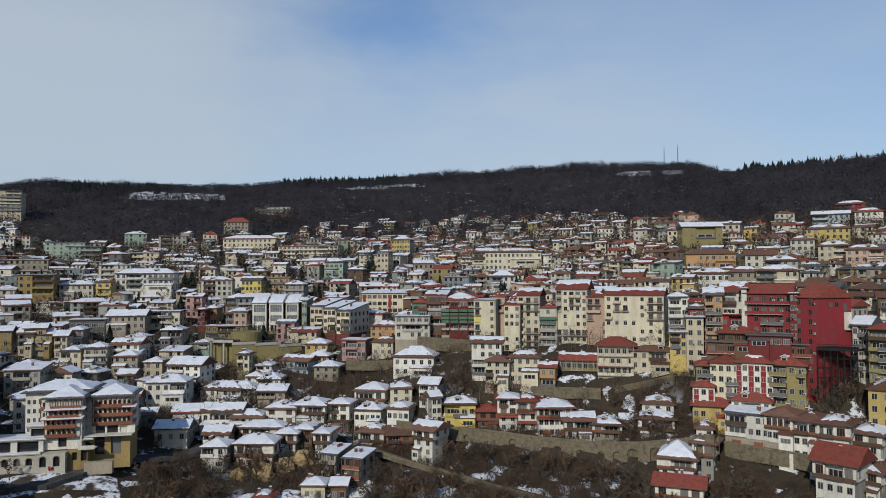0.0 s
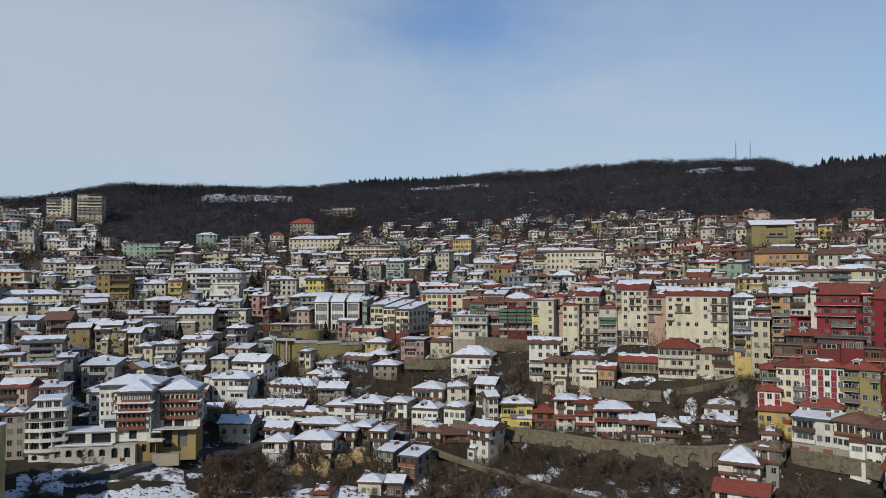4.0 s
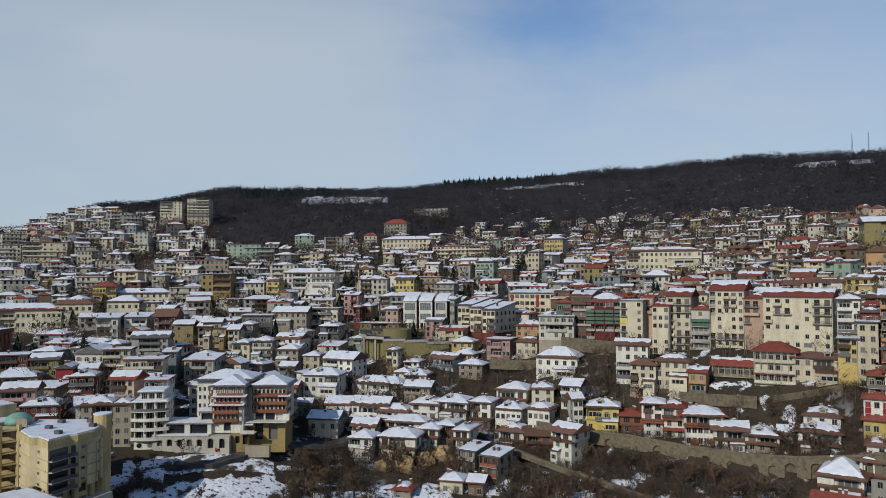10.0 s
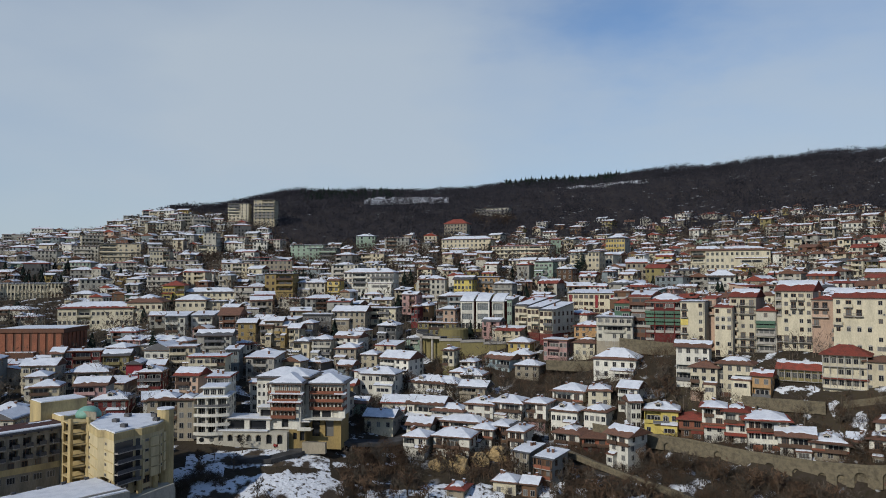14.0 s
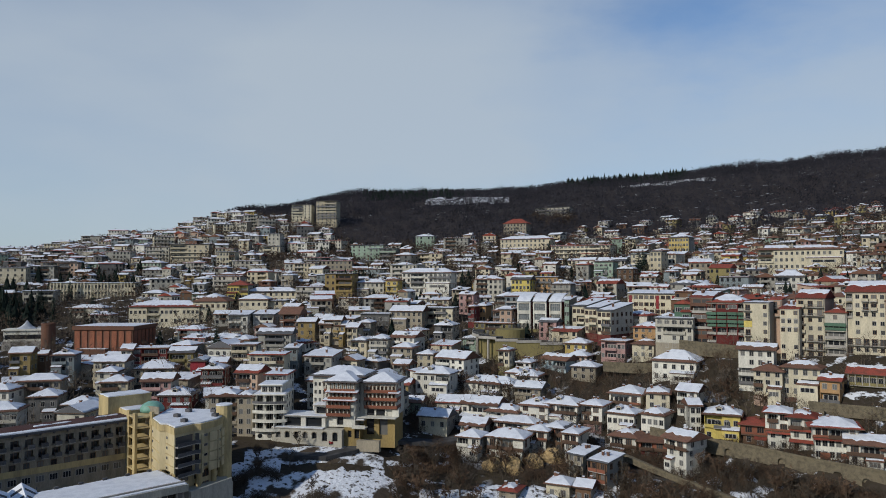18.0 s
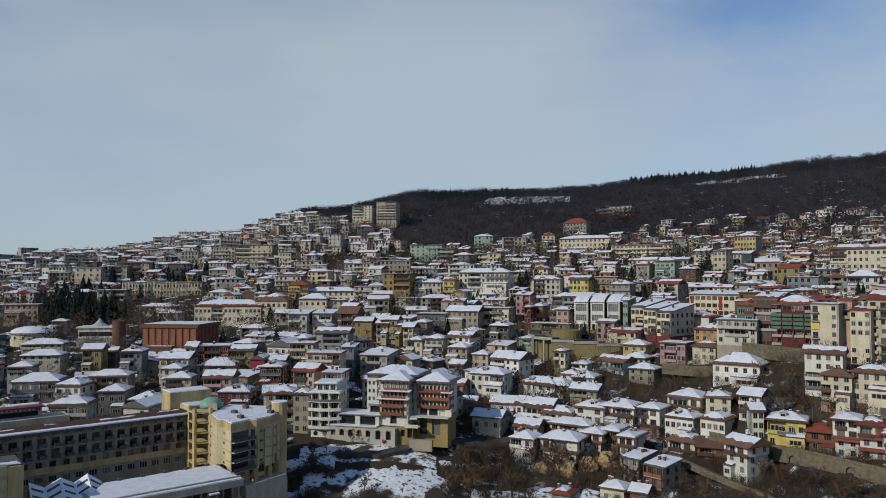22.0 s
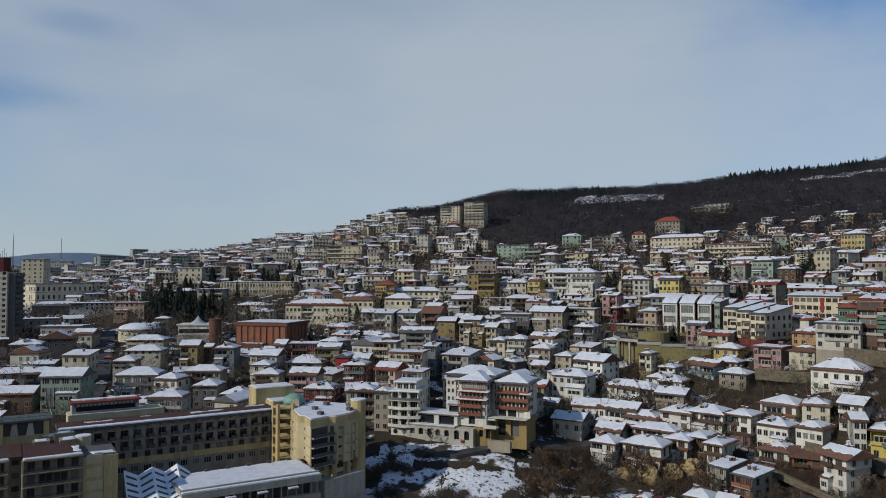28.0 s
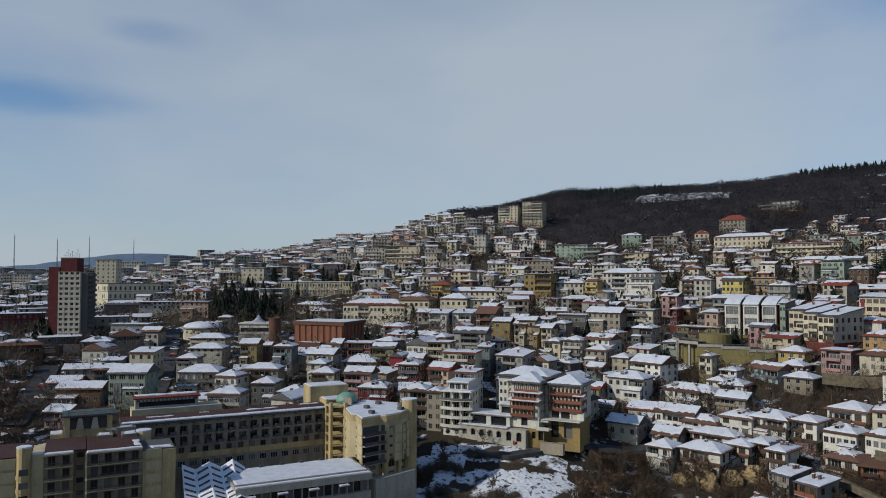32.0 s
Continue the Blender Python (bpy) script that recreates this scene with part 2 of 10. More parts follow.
def ground_material(name, dark, light, lo, hi, spread=0.36):
    """Winter soil and dead grass, with snow lying in patches."""
    m = bpy.data.materials.new(name)
    m.use_nodes = True
    nt = m.node_tree
    b = nt.nodes["Principled BSDF"]
    b.inputs["Roughness"].default_value = 0.95
    b.inputs["Specular IOR Level"].default_value = 0.1
    geo = nt.nodes.new("ShaderNodeNewGeometry")

    def noise_fac(scale, detail, lo, hi, out=1.0):
        n = nt.nodes.new("ShaderNodeTexNoise")
        n.inputs["Scale"].default_value, n.inputs["Detail"].default_value = scale, detail
        nt.links.new(geo.outputs["Position"], n.inputs["Vector"])
        r = nt.nodes.new("ShaderNodeMapRange")
        r.inputs["From Min"].default_value, r.inputs["From Max"].default_value = lo, hi
        r.inputs["To Max"].default_value = out
        nt.links.new(n.outputs["Fac"], r.inputs["Value"])
        return r.outputs["Result"]

    def mix(fac, a, c):
        x = nt.nodes.new("ShaderNodeMix")
        x.data_type = "RGBA"
        nt.links.new(fac, x.inputs[0])
        for i, value in ((6, a), (7, c)):
            if isinstance(value, tuple):
                x.inputs[i].default_value = (*value, 1)
            else:
                nt.links.new(value, x.inputs[i])
        return x.outputs[2]

    soil = mix(noise_fac(0.05, 5, 0.4, 0.65), dark, light)
    soil = mix(noise_fac(0.9, 4, 0.4, 0.7), soil, (0.05, 0.04, 0.033))
    patches = nt.nodes.new("ShaderNodeMath")
    patches.operation = "MULTIPLY"
    nt.links.new(noise_fac(0.16, 7, lo, hi), patches.inputs[0])
    nt.links.new(noise_fac(0.02, 3, spread, spread + 0.14), patches.inputs[1])
    speckled = nt.nodes.new("ShaderNodeMath")
    speckled.operation = "MULTIPLY"
    nt.links.new(patches.outputs["Value"], speckled.inputs[0])
    nt.links.new(noise_fac(0.75, 5, 0.36, 0.46), speckled.inputs[1])
    colour = mix(speckled.outputs["Value"], soil, (0.64, 0.67, 0.72))
    nt.links.new(colour, b.inputs["Base Color"])
    bump = nt.nodes.new("ShaderNodeBump")
    bump.inputs["Strength"].default_value, bump.inputs["Distance"].default_value = 0.6, 0.5
    nt.links.new(noise_fac(0.8, 6, 0.2, 0.8), bump.inputs["Height"])
    nt.links.new(bump.outputs["Normal"], b.inputs["Normal"])
    return m


# blue haze over the far hills is put into this base colour
HAZED_HILLS = material("distant_woods", (0.13, 0.18, 0.25), 0.95, 0.12, 0.004, second=(0.10, 0.145, 0.21), second_amount=0.6)
GROUND = ground_material("winter_ground", (0.034, 0.028, 0.02), (0.055, 0.045, 0.028), 0.575, 0.61)
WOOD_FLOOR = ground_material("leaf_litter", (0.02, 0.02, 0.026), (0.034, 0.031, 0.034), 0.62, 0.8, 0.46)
SNOW_PATCHY = ground_material("trampled_snow", (0.055, 0.045, 0.035), (0.09, 0.07, 0.05), 0.40, 0.47, 0.15)

# ---- ground heights: profiles along bearings from the first eye ----
RANGES = (0, 120, 170, 205, 225, 250, 262, 280, 310, 360, 420, 500, 600, 700, 850, 1000, 1300)
PROFILES = {}


def profile(bearing, *heights):
    PROFILES[bearing] = heights


profile(-45, 4, 8, 16, 26, 31, 52, 60, 69, 78, 88, 98, 122, 152, 172, 202, 212, 190)
profile(-27, 4, 8, 16, 26, 32, 54, 61, 69, 77, 88, 99, 122, 149, 170, 201, 217, 195)
profile(-30, 4, 8, 16, 26, 31, 52, 60, 69, 78, 88, 98, 122, 150, 172, 202, 215, 190)
profile(-17, 4, 8, 16, 27, 34, 49, 59, 67, 77, 88, 98, 118, 142, 164, 200, 230, 210)
profile(-22, 4, 8, 16, 27, 33, 45, 56, 68, 77, 88, 100, 122, 146, 166, 197, 217, 195)
profile(-10, 4, 8, 14, 25, 32, 42, 53, 62, 70, 80, 90, 104, 126, 148, 200, 236, 222)
profile(0, 4, 6, 12, 24, 30, 38, 48, 58, 69, 77, 85, 96, 112, 138, 192, 228, 228)
profile(10, 4, 6, 12, 22, 27, 33, 38, 45, 57, 69, 84, 104, 114, 146, 188, 216, 215)
profile(20, 4, 6, 13, 23, 27, 34, 37, 42, 50, 66, 80, 98, 124, 150, 180, 204, 205)
profile(30, 4, 8, 18, 26, 33, 39, 41, 44, 49, 63, 76, 88, 106, 142, 178, 202, 200)
profile(38, 4, 10, 20, 26, 33, 40, 43, 47, 53, 61, 73, 88, 104, 138, 164, 175, 172)
profile(46, 4, 12, 22, 27, 32, 38, 40, 43, 48, 55, 65, 78, 92, 114, 131, 136, 126)
profile(55, 4, 12, 20, 26, 31, 37, 39, 41, 45, 52, 60, 70, 83, 96, 110, 114, 108)
profile(65, 4, 10, 18, 24, 30, 36, 38, 42, 46, 50, 54, 58, 62, 67, 78, 90, 94)
profile(80, 4, 10, 18, 24, 30, 36, 38, 42, 46, 50, 52, 54, 56, 58, 64, 72, 78)


def ground_height(x, y):
    """Height of the ground at a place in the plan."""
    r, b = math.hypot(x, y), math.degrees(math.atan2(-x, y))
    keys = sorted(PROFILES)
    b = min(max(b, keys[0]), keys[-1])
    k = 0
    while k < len(keys) - 2 and b > keys[k + 1]:
        k += 1
    f = (b - keys[k]) / (keys[k + 1] - keys[k])
    f = f * f * (3 - 2 * f)
    r = min(r, RANGES[-1])
    j = 0
    while j < len(RANGES) - 2 and r > RANGES[j + 1]:
        j += 1
    g = (r - RANGES[j]) / (RANGES[j + 1] - RANGES[j])
    lo, hi = PROFILES[keys[k]], PROFILES[keys[k + 1]]
    a = lo[j] + (lo[j + 1] - lo[j]) * g
    c = hi[j] + (hi[j + 1] - hi[j]) * g
    dip = 6 * math.exp(-((b + 19.6) / 1.4) ** 2) if r > 700 else 0.0
    d = 240.5 + b * 0.95 - r
    step = (2.2 if b > -4 else 3.8 if b < -8 else 2.2 - (b + 4) * 0.4) * math.exp(-(d / 13) ** 2) * min(max((b + 20) / 2, 0), 1) * min(max((7 - b) / 2, 0), 1) if d > 0 else 0.0
    return a + (c - a) * f - dip * min((r - 700) / 150, 1) - step


# ---- the ground: one sheet out to the horizon ----
EDGE = {-45: 470, -30: 490, -20: 480, -10: 600, 0: 640, 10: 580, 20: 550, 30: 610, 38: 760, 46: 900, 55: 960, 65: 1050, 80: 1050}


def town_edge(b):
    ks = sorted(EDGE)
    b = min(max(b, ks[0]), ks[-1])
    for lo, hi in zip(ks, ks[1:]):
        if b <= hi:
            return EDGE[lo] + (EDGE[hi] - EDGE[lo]) * (b - lo) / (hi - lo)


def far_height(x, y):
    """The ground with the hills beyond the town."""
    r, b = math.hypot(x, y), math.degrees(math.atan2(-x, y))
    z = ground_height(x, y)
    if r > 1300:
        f = min((r - 1300) / 900, 1)
        z += (60 - z) * f * f * (3 - 2 * f)
        z += 147 * math.exp(-((r - 3600) / 500) ** 2) * (0.8 + 0.2 * math.sin(b * 0.13 + 1.0) + 0.12 * math.sin(b * 0.41))
    return z


def rough(x, y):
    r = math.hypot(x, y)
    k = 0.5 + min(r / 400, 3.0)
    return (noise.noise(Vector((x * 0.03, y * 0.03, 0))) * 1.2 + noise.noise(Vector((x * 0.11, y * 0.11, 5))) * 0.5) * k * (0.6 if r < 600 else 1)


def ground_at(x, y):
    return far_height(x, y) + rough(x, y)


bearings = [-180 + 6 * k for k in range(22)] + [-48 + 0.6 * k for k in range(226)] + [88 + 6 * k for k in range(16)]
rings = [1, 40, 80, 110, 130] + [145 + 3 * k for k in range(62)] + [332 + 6 * k for k in range(45)] + [605 + 10 * k for k in range(45)] + [1060, 1120, 1200, 1300, 1450, 1650, 1900, 2300, 2700, 3000, 3200, 3400, 3500, 3600, 3700, 3900, 4300, 4900]
verts = []
for r in rings:
    for b in bearings:
        a = radians(b)
        px, py = -math.sin(a) * r, math.cos(a) * r
        verts.append((px, py, ground_at(px, py)))
nb = len(bearings)
faces = [(i * nb + j, i * nb + (j + 1) % nb, (i + 1) * nb + (j + 1) % nb, (i + 1) * nb + j) for i in range(len(rings) - 1) for j in range(nb)]
me = bpy.data.meshes.new("ground")
me.from_pydata(verts, [], [f[::-1] for f in faces])
me.materials.append(GROUND)
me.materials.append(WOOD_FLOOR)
me.materials.append(HAZED_HILLS)
woods_at = []
for i in range(len(rings) - 1):
    for b in bearings:
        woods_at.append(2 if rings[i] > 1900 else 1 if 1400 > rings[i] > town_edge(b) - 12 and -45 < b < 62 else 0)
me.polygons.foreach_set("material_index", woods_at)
for p in me.polygons:
    p.use_smooth = True
ground = tagged(new("ground", me), "steep hillside of brown winter grass with patchy snow", "ground", kind="structure")


# ---- kit of parts ----
def part(name, bm, mat, parent=None, label="", smooth=False):
    """Links a bmesh as one mesh object under a thing or a part."""
    me = bpy.data.meshes.new(name)
    bm.to_mesh(me)
    bm.free()
    for m in mat if isinstance(mat, (list, tuple)) else (mat,):
        me.materials.append(m)
    if smooth:
        for p in me.polygons:
            p.use_smooth = True
    ob = new(name, me)
    if parent is not None:
        ob.parent = parent
    if label:
        ob["label"] = label
    return ob


def shared(name, me, parent, m, label=""):
    """One more object on a mesh that others share."""
    ob = new(name, me)
    ob.parent = parent
    ob.matrix_basis = m
    if label:
        ob["label"] = label
    return ob


def thing(name, m, label, category, group="", kind=""):
    ob = new(name)
    ob.empty_display_size = 0.5
    ob.matrix_world = m
    return tagged(ob, label, category, group, kind)


def box(bm, x0, y0, z0, x1, y1, z1, mat=0):
    vs = [bm.verts.new(p) for p in ((x0, y0, z0), (x1, y0, z0), (x1, y1, z0), (x0, y1, z0), (x0, y0, z1), (x1, y0, z1), (x1, y1, z1), (x0, y1, z1))]
    for f in ((0, 3, 2, 1), (4, 5, 6, 7), (0, 1, 5, 4), (1, 2, 6, 5), (2, 3, 7, 6), (3, 0, 4, 7)):
        face = bm.faces.new([vs[i] for i in f])
        face.material_index = mat
    return vs


def shell(bm, x0, y0, z0, x1, y1, z1, holes, deep=1.3):
    """A box whose front, at y0, has open recesses let into it: holes as (x0, x1, z0, z1)."""
    holes = [(max(a, x0 + 0.15), min(b, x1 - 0.15), c, e) for a, b, c, e in holes]
    holes = [q for q in holes if q[1] - q[0] > 0.5 and q[3] - q[2] > 0.5]
    vs = [bm.verts.new(p) for p in ((x0, y0, z0), (x1, y0, z0), (x1, y1, z0), (x0, y1, z0), (x0, y0, z1), (x1, y0, z1), (x1, y1, z1), (x0, y1, z1))]
    for f in ((0, 3, 2, 1), (4, 5, 6, 7), (1, 2, 6, 5), (2, 3, 7, 6), (3, 0, 4, 7)):
        bm.faces.new([vs[i] for i in f])
    xs = sorted({round(v, 3) for q in holes for v in q[:2]} | {x0, x1})
    zs = sorted({round(v, 3) for q in holes for v in q[2:]} | {z0, z1})
    for a, b in zip(xs, xs[1:]):
        for c, e in zip(zs, zs[1:]):
            mx, mz = (a + b) / 2, (c + e) / 2
            if not any(q[0] < mx < q[1] and q[2] < mz < q[3] for q in holes):
                bm.faces.new([bm.verts.new(p) for p in ((a, y0, c), (b, y0, c), (b, y0, e), (a, y0, e))])
    for a, b, c, e in holes:
        f = [bm.verts.new(p) for p in ((a, y0, c), (b, y0, c), (b, y0, e), (a, y0, e))]
        g = [bm.verts.new((v.co.x, y0 + deep, v.co.z)) for v in f]
        bm.faces.new(g)
        for i in range(4):
            j = (i + 1) % 4
            bm.faces.new((f[i], f[j], g[j], g[i]))
    bmesh.ops.remove_doubles(bm, verts=bm.verts[:], dist=0.002)


def boxes(*specs):
    bm = bmesh.new()
    for s in specs:
        box(bm, *s)
    return bm


def window_mesh(name, frame_mat, bars):
    """A window one metre by one metre, standing proud of its wall: one welded piece of frame, glazing bars and panes set back in it."""
    bm = bmesh.new()
    t, g = 0.065, 0.028
    xs = [-0.5, -0.5 + t]
    for k in range(bars):
        c = -0.5 + (k + 1) / (bars + 1)
        xs += [c - g, c + g]
    xs += [0.5 - t, 0.5]
    zs = [0.0, t, 1.0 - t, 1.0]
    grid = [[bm.verts.new((x, -0.08, z)) for z in zs] for x in xs]
    for i in range(len(xs) - 1):
        for j in range(3):
            q = (grid[i][j], grid[i + 1][j], grid[i + 1][j + 1], grid[i][j + 1])
            if j == 1 and i % 2 == 1:
                inner = [bm.verts.new((v.co.x, -0.02, v.co.z)) for v in q]
                bm.faces.new(inner).material_index = 1
                for n in range(4):
                    m = (n + 1) % 4
                    bm.faces.new((q[n], q[m], inner[m], inner[n]))
            else:
                bm.faces.new(q)
    rim = [grid[0][0], grid[-1][0], grid[-1][3], grid[0][3]]
    edge = [grid[i][0] for i in range(len(xs))] + [grid[-1][j] for j in range(1, 4)] + [grid[i][3] for i in range(len(xs) - 2, -1, -1)] + [grid[0][j] for j in range(2, 0, -1)]
    back = [bm.verts.new((v.co.x, 0.03, v.co.z)) for v in edge]
    for n in range(len(edge)):
        m = (n + 1) % len(edge)
        bm.faces.new((edge[m], edge[n], back[n], back[m]))
    me = bpy.data.meshes.new(name)
    bm.to_mesh(me)
    bm.free()
    me.materials.append(frame_mat)
    me.materials.append(GLASS)
    return me


WINDOWS = {"white": window_mesh("window", FRAME_WHITE, 1), "brown": window_mesh("window", FRAME_BROWN, 1), "plain": window_mesh("window", FRAME_WHITE, 0), "wide": window_mesh("window", FRAME_WHITE, 2), "timber": window_mesh("window", FRAME_BROWN, 2)}


def roof_points(kind, w, d, over, rise, shift=0.0):
    """Corners of a roof's eaves and its ridge line, over a plan w wide and d deep."""
    x, y = w / 2 + over, d / 2 + over
    eaves = [(-x, -y), (x, -y), (x, y), (-x, y)]
    if kind == "hip":
        if w >= d:
            k = min(y, x) * 0.95
            ridge = [(-x + k, shift, rise), (x - k, shift, rise)]
        else:
            k = min(x, y) * 0.95
            ridge = [(0, -y + k, rise), (0, y - k, rise)]
    elif kind == "gable":
        ridge = [(-x, shift, rise), (x, shift, rise)]
    elif kind == "cross":
        ridge = [(0, -y, rise), (0, y, rise)]
    return eaves, ridge


def roof_mesh(kind, w, d, h, over, rise, thick):
    bm = bmesh.new()
    x, y = w / 2 + over, d / 2 + over
    if kind == "flat":
        box(bm, -x, -y, h, x, y, h + thick)
        return bm
    if kind == "shed":
        lo = [bm.verts.new(p) for p in ((-x, -y, h), (x, -y, h), (x, y, h + rise), (-x, y, h + rise))]
        hi = [bm.verts.new((v.co.x, v.co.y, v.co.z + thick)) for v in lo]
        bm.faces.new(lo[::-1])
        bm.faces.new(hi)
        for i in range(4):
            j = (i + 1) % 4
            bm.faces.new((lo[i], lo[j], hi[j], hi[i]))
        return bm
    eaves, ridge = roof_points(kind, w, d, over, rise)
    lo = [bm.verts.new((a, b, h - 0.05)) for a, b in eaves]
    hi = [bm.verts.new((a, b, h + thick)) for a, b in eaves]
    top = [bm.verts.new((a, b, h + thick + c)) for a, b, c in ridge]
    bm.faces.new(lo[::-1]).material_index = 1
    for i in range(4):
        j = (i + 1) % 4
        bm.faces.new((lo[i], lo[j], hi[j], hi[i])).material_index = 1
    along = abs(ridge[0][0] - ridge[1][0]) >= abs(ridge[0][1] - ridge[1][1]) and kind != "cross"
    a, b = top
    if along:
        bm.faces.new((hi[0], hi[1], b, a))
        bm.faces.new((hi[2], hi[3], a, b))
        bm.faces.new((hi[1], hi[2], b))
        bm.faces.new((hi[3], hi[0], a))
    else:
        bm.faces.new((hi[1], hi[2], b, a))
        bm.faces.new((hi[3], hi[0], a, b))
        bm.faces.new((hi[0], hi[1], a))
        bm.faces.new((hi[2], hi[3], b))
    return bm


def snow_blanket(kind, w, d, h, over, rise, thick, cover, rng):
    """Snow lying on a roof: the roof's own slopes, drawn back from the eaves with a ragged lower edge, a hand thick. cover: how much of each slope still lies."""
    bm = bmesh.new()
    x, y = w / 2 + over, d / 2 + over
    top = h + thick

    def sheet(corners, lying):
        a, b, c, e = [Vector(p) for p in corners]
        n = max(3, int((b - a).length / 1.1))
        low, high = [], []
        up = Vector((0, 0, 0.17))
        for i in range(n + 1):
            f = i / n
            p, q = a.lerp(b, f), e.lerp(c, f)
            start = (1 - lying * 0.97) + rng.uniform(-0.02, 0.03) + (rng.uniform(-0.05, 0.16) if lying < 0.84 else 0)
            start = min(max(start, 0.015), 0.93)
            low.append(p.lerp(q, start))
            high.append(p.lerp(q, 1.0 - max(rng.uniform(-0.06, 0.05), 0.0)))
        vl = [bm.verts.new(p + Vector((0, 0, 0.015))) for p in low]
        vu = [bm.verts.new(p.lerp(q, 0.06) + up) for p, q in zip(low, high)]
        vh = [bm.verts.new(q + up) for q in high]
        for i in range(n):
            bm.faces.new((vl[i], vl[i + 1], vu[i + 1], vu[i]))
            bm.faces.new((vu[i], vu[i + 1], vh[i + 1], vh[i]))
        bm.faces.new((vl[0], vu[0], vh[0]))
        bm.faces.new((vl[n], vh[n], vu[n]))

    if kind == "flat":
        k = 0.35
        sheet(((-x + k, -y + k, top), (x - k, -y + k, top), (x - k, y - k, top), (-x + k, y - k, top)), 0.97)
        return bm
    if kind == "shed":
        sheet(((-x + 0.2, -y, top), (x - 0.2, -y, top), (x - 0.2, y, top + rise), (-x + 0.2, y, top + rise)), cover)
        return bm
    eaves, ridge = roof_points(kind, w, d, over, rise)
    e = [Vector((a, b, top)) for a, b in eaves]
    r = [Vector((a, b, top + c)) for a, b, c in ridge]
    along = abs(ridge[0][0] - ridge[1][0]) >= abs(ridge[0][1] - ridge[1][1]) and kind != "cross"
    share = [cover * rng.uniform(0.85, 1.05) for _ in range(4)]
    if cover < 0.45:
        keep = rng.randint(0, 3)
        share = [min(cover * 2.0, 0.8) if q == keep else 0 for q in range(4)]
    if along:
        quads = [(e[0], e[1], r[1], r[0]), (e[2], e[3], r[0], r[1])] + ([(e[1], e[2], r[1], r[1]), (e[3], e[0], r[0], r[0])] if kind == "hip" else [])
    else:
        quads = [(e[1], e[2], r[1], r[0]), (e[3], e[0], r[0], r[1])] + ([(e[0], e[1], r[0], r[0]), (e[2], e[3], r[1], r[1])] if kind == "hip" else [])
    for q, s in zip(quads, share):
        if s > 0.12:
            sheet(q, min(s, 0.985))
    return bm


def tile_flat(x0, y0, x1, y1, z):
    return boxes((x0, y0, z, x1, y1, z + 0.2))


CHIMNEY = bpy.data.meshes.new("chimney")
_bm = boxes((-0.35, -0.3, -1.2, 0.35, 0.3, 1.1), (-0.45, -0.4, 1.1, 0.45, 0.4, 1.28))
box(_bm, -0.4, -0.35, 1.28, 0.4, 0.35, 1.4, 1)
_bm.to_mesh(CHIMNEY)
_bm.free()
CHIMNEY.materials.append(WALLS["brick"])
CHIMNEY.materials.append(SNOW)
DORMER = bpy.data.meshes.new("dormer")
_bm = boxes((-0.9, -1.0, -1.2, 0.9, 1.6, 0.9))
box(_bm, -0.62, -1.05, 0.0, 0.62, -0.99, 0.8, 1)
for z0, z1, mt in ((0.9, 1.05, 2), (1.05, 1.2, 3)):
    for s in (-1, 1):
        q = [_bm.verts.new(p) for p in ((s * 1.2, -1.3, z0 - 0.05), (0, -1.3, z0 + 0.55), (0, 1.8, z0 + 0.55), (s * 1.2, 1.8, z0 - 0.05), (s * 1.2, -1.3, z1 - 0.05), (0, -1.3, z1 + 0.55), (0, 1.8, z1 + 0.55), (s * 1.2, 1.8, z1 - 0.05))]
        for f in ((0, 1, 2, 3), (4, 5, 6, 7), (0, 1, 5, 4), (0, 3, 7, 4)):
            _bm.faces.new([q[i] for i in f]).material_index = mt
_bm.faces.new([_bm.verts.new(p) for p in ((-0.9, -1.0, 0.9), (0.9, -1.0, 0.9), (0, -1.0, 1.4))])
_bm.to_mesh(DORMER)
_bm.free()
for m in (WALLS["plaster"], GLASS, TILE_BROWN, SNOW):
    DORMER.materials.append(m)
ROOFS = {"red": TILE_RED, "brown": TILE_BROWN, "grey": TILE_GREY}
COOLER = bpy.data.meshes.new("air_conditioner")
_bm = boxes((-0.42, -0.34, 0.0, 0.42, 0.0, 0.62))
box(_bm, -0.3, -0.36, 0.08, 0.2, -0.342, 0.54, 1)
_bm.to_mesh(COOLER)
_bm.free()
COOLER.materials.append(WALLS["plaster"])
COOLER.materials.append(TILE_GREY)
FOOTPRINTS, FRONTS = [], []


def bare_sides(bm):
    """Marks the side walls, which are left in grey render on many houses."""
    for f in bm.faces:
        f.normal_update()
        if abs(f.normal.x) > 0.9:
            f.material_index = 1


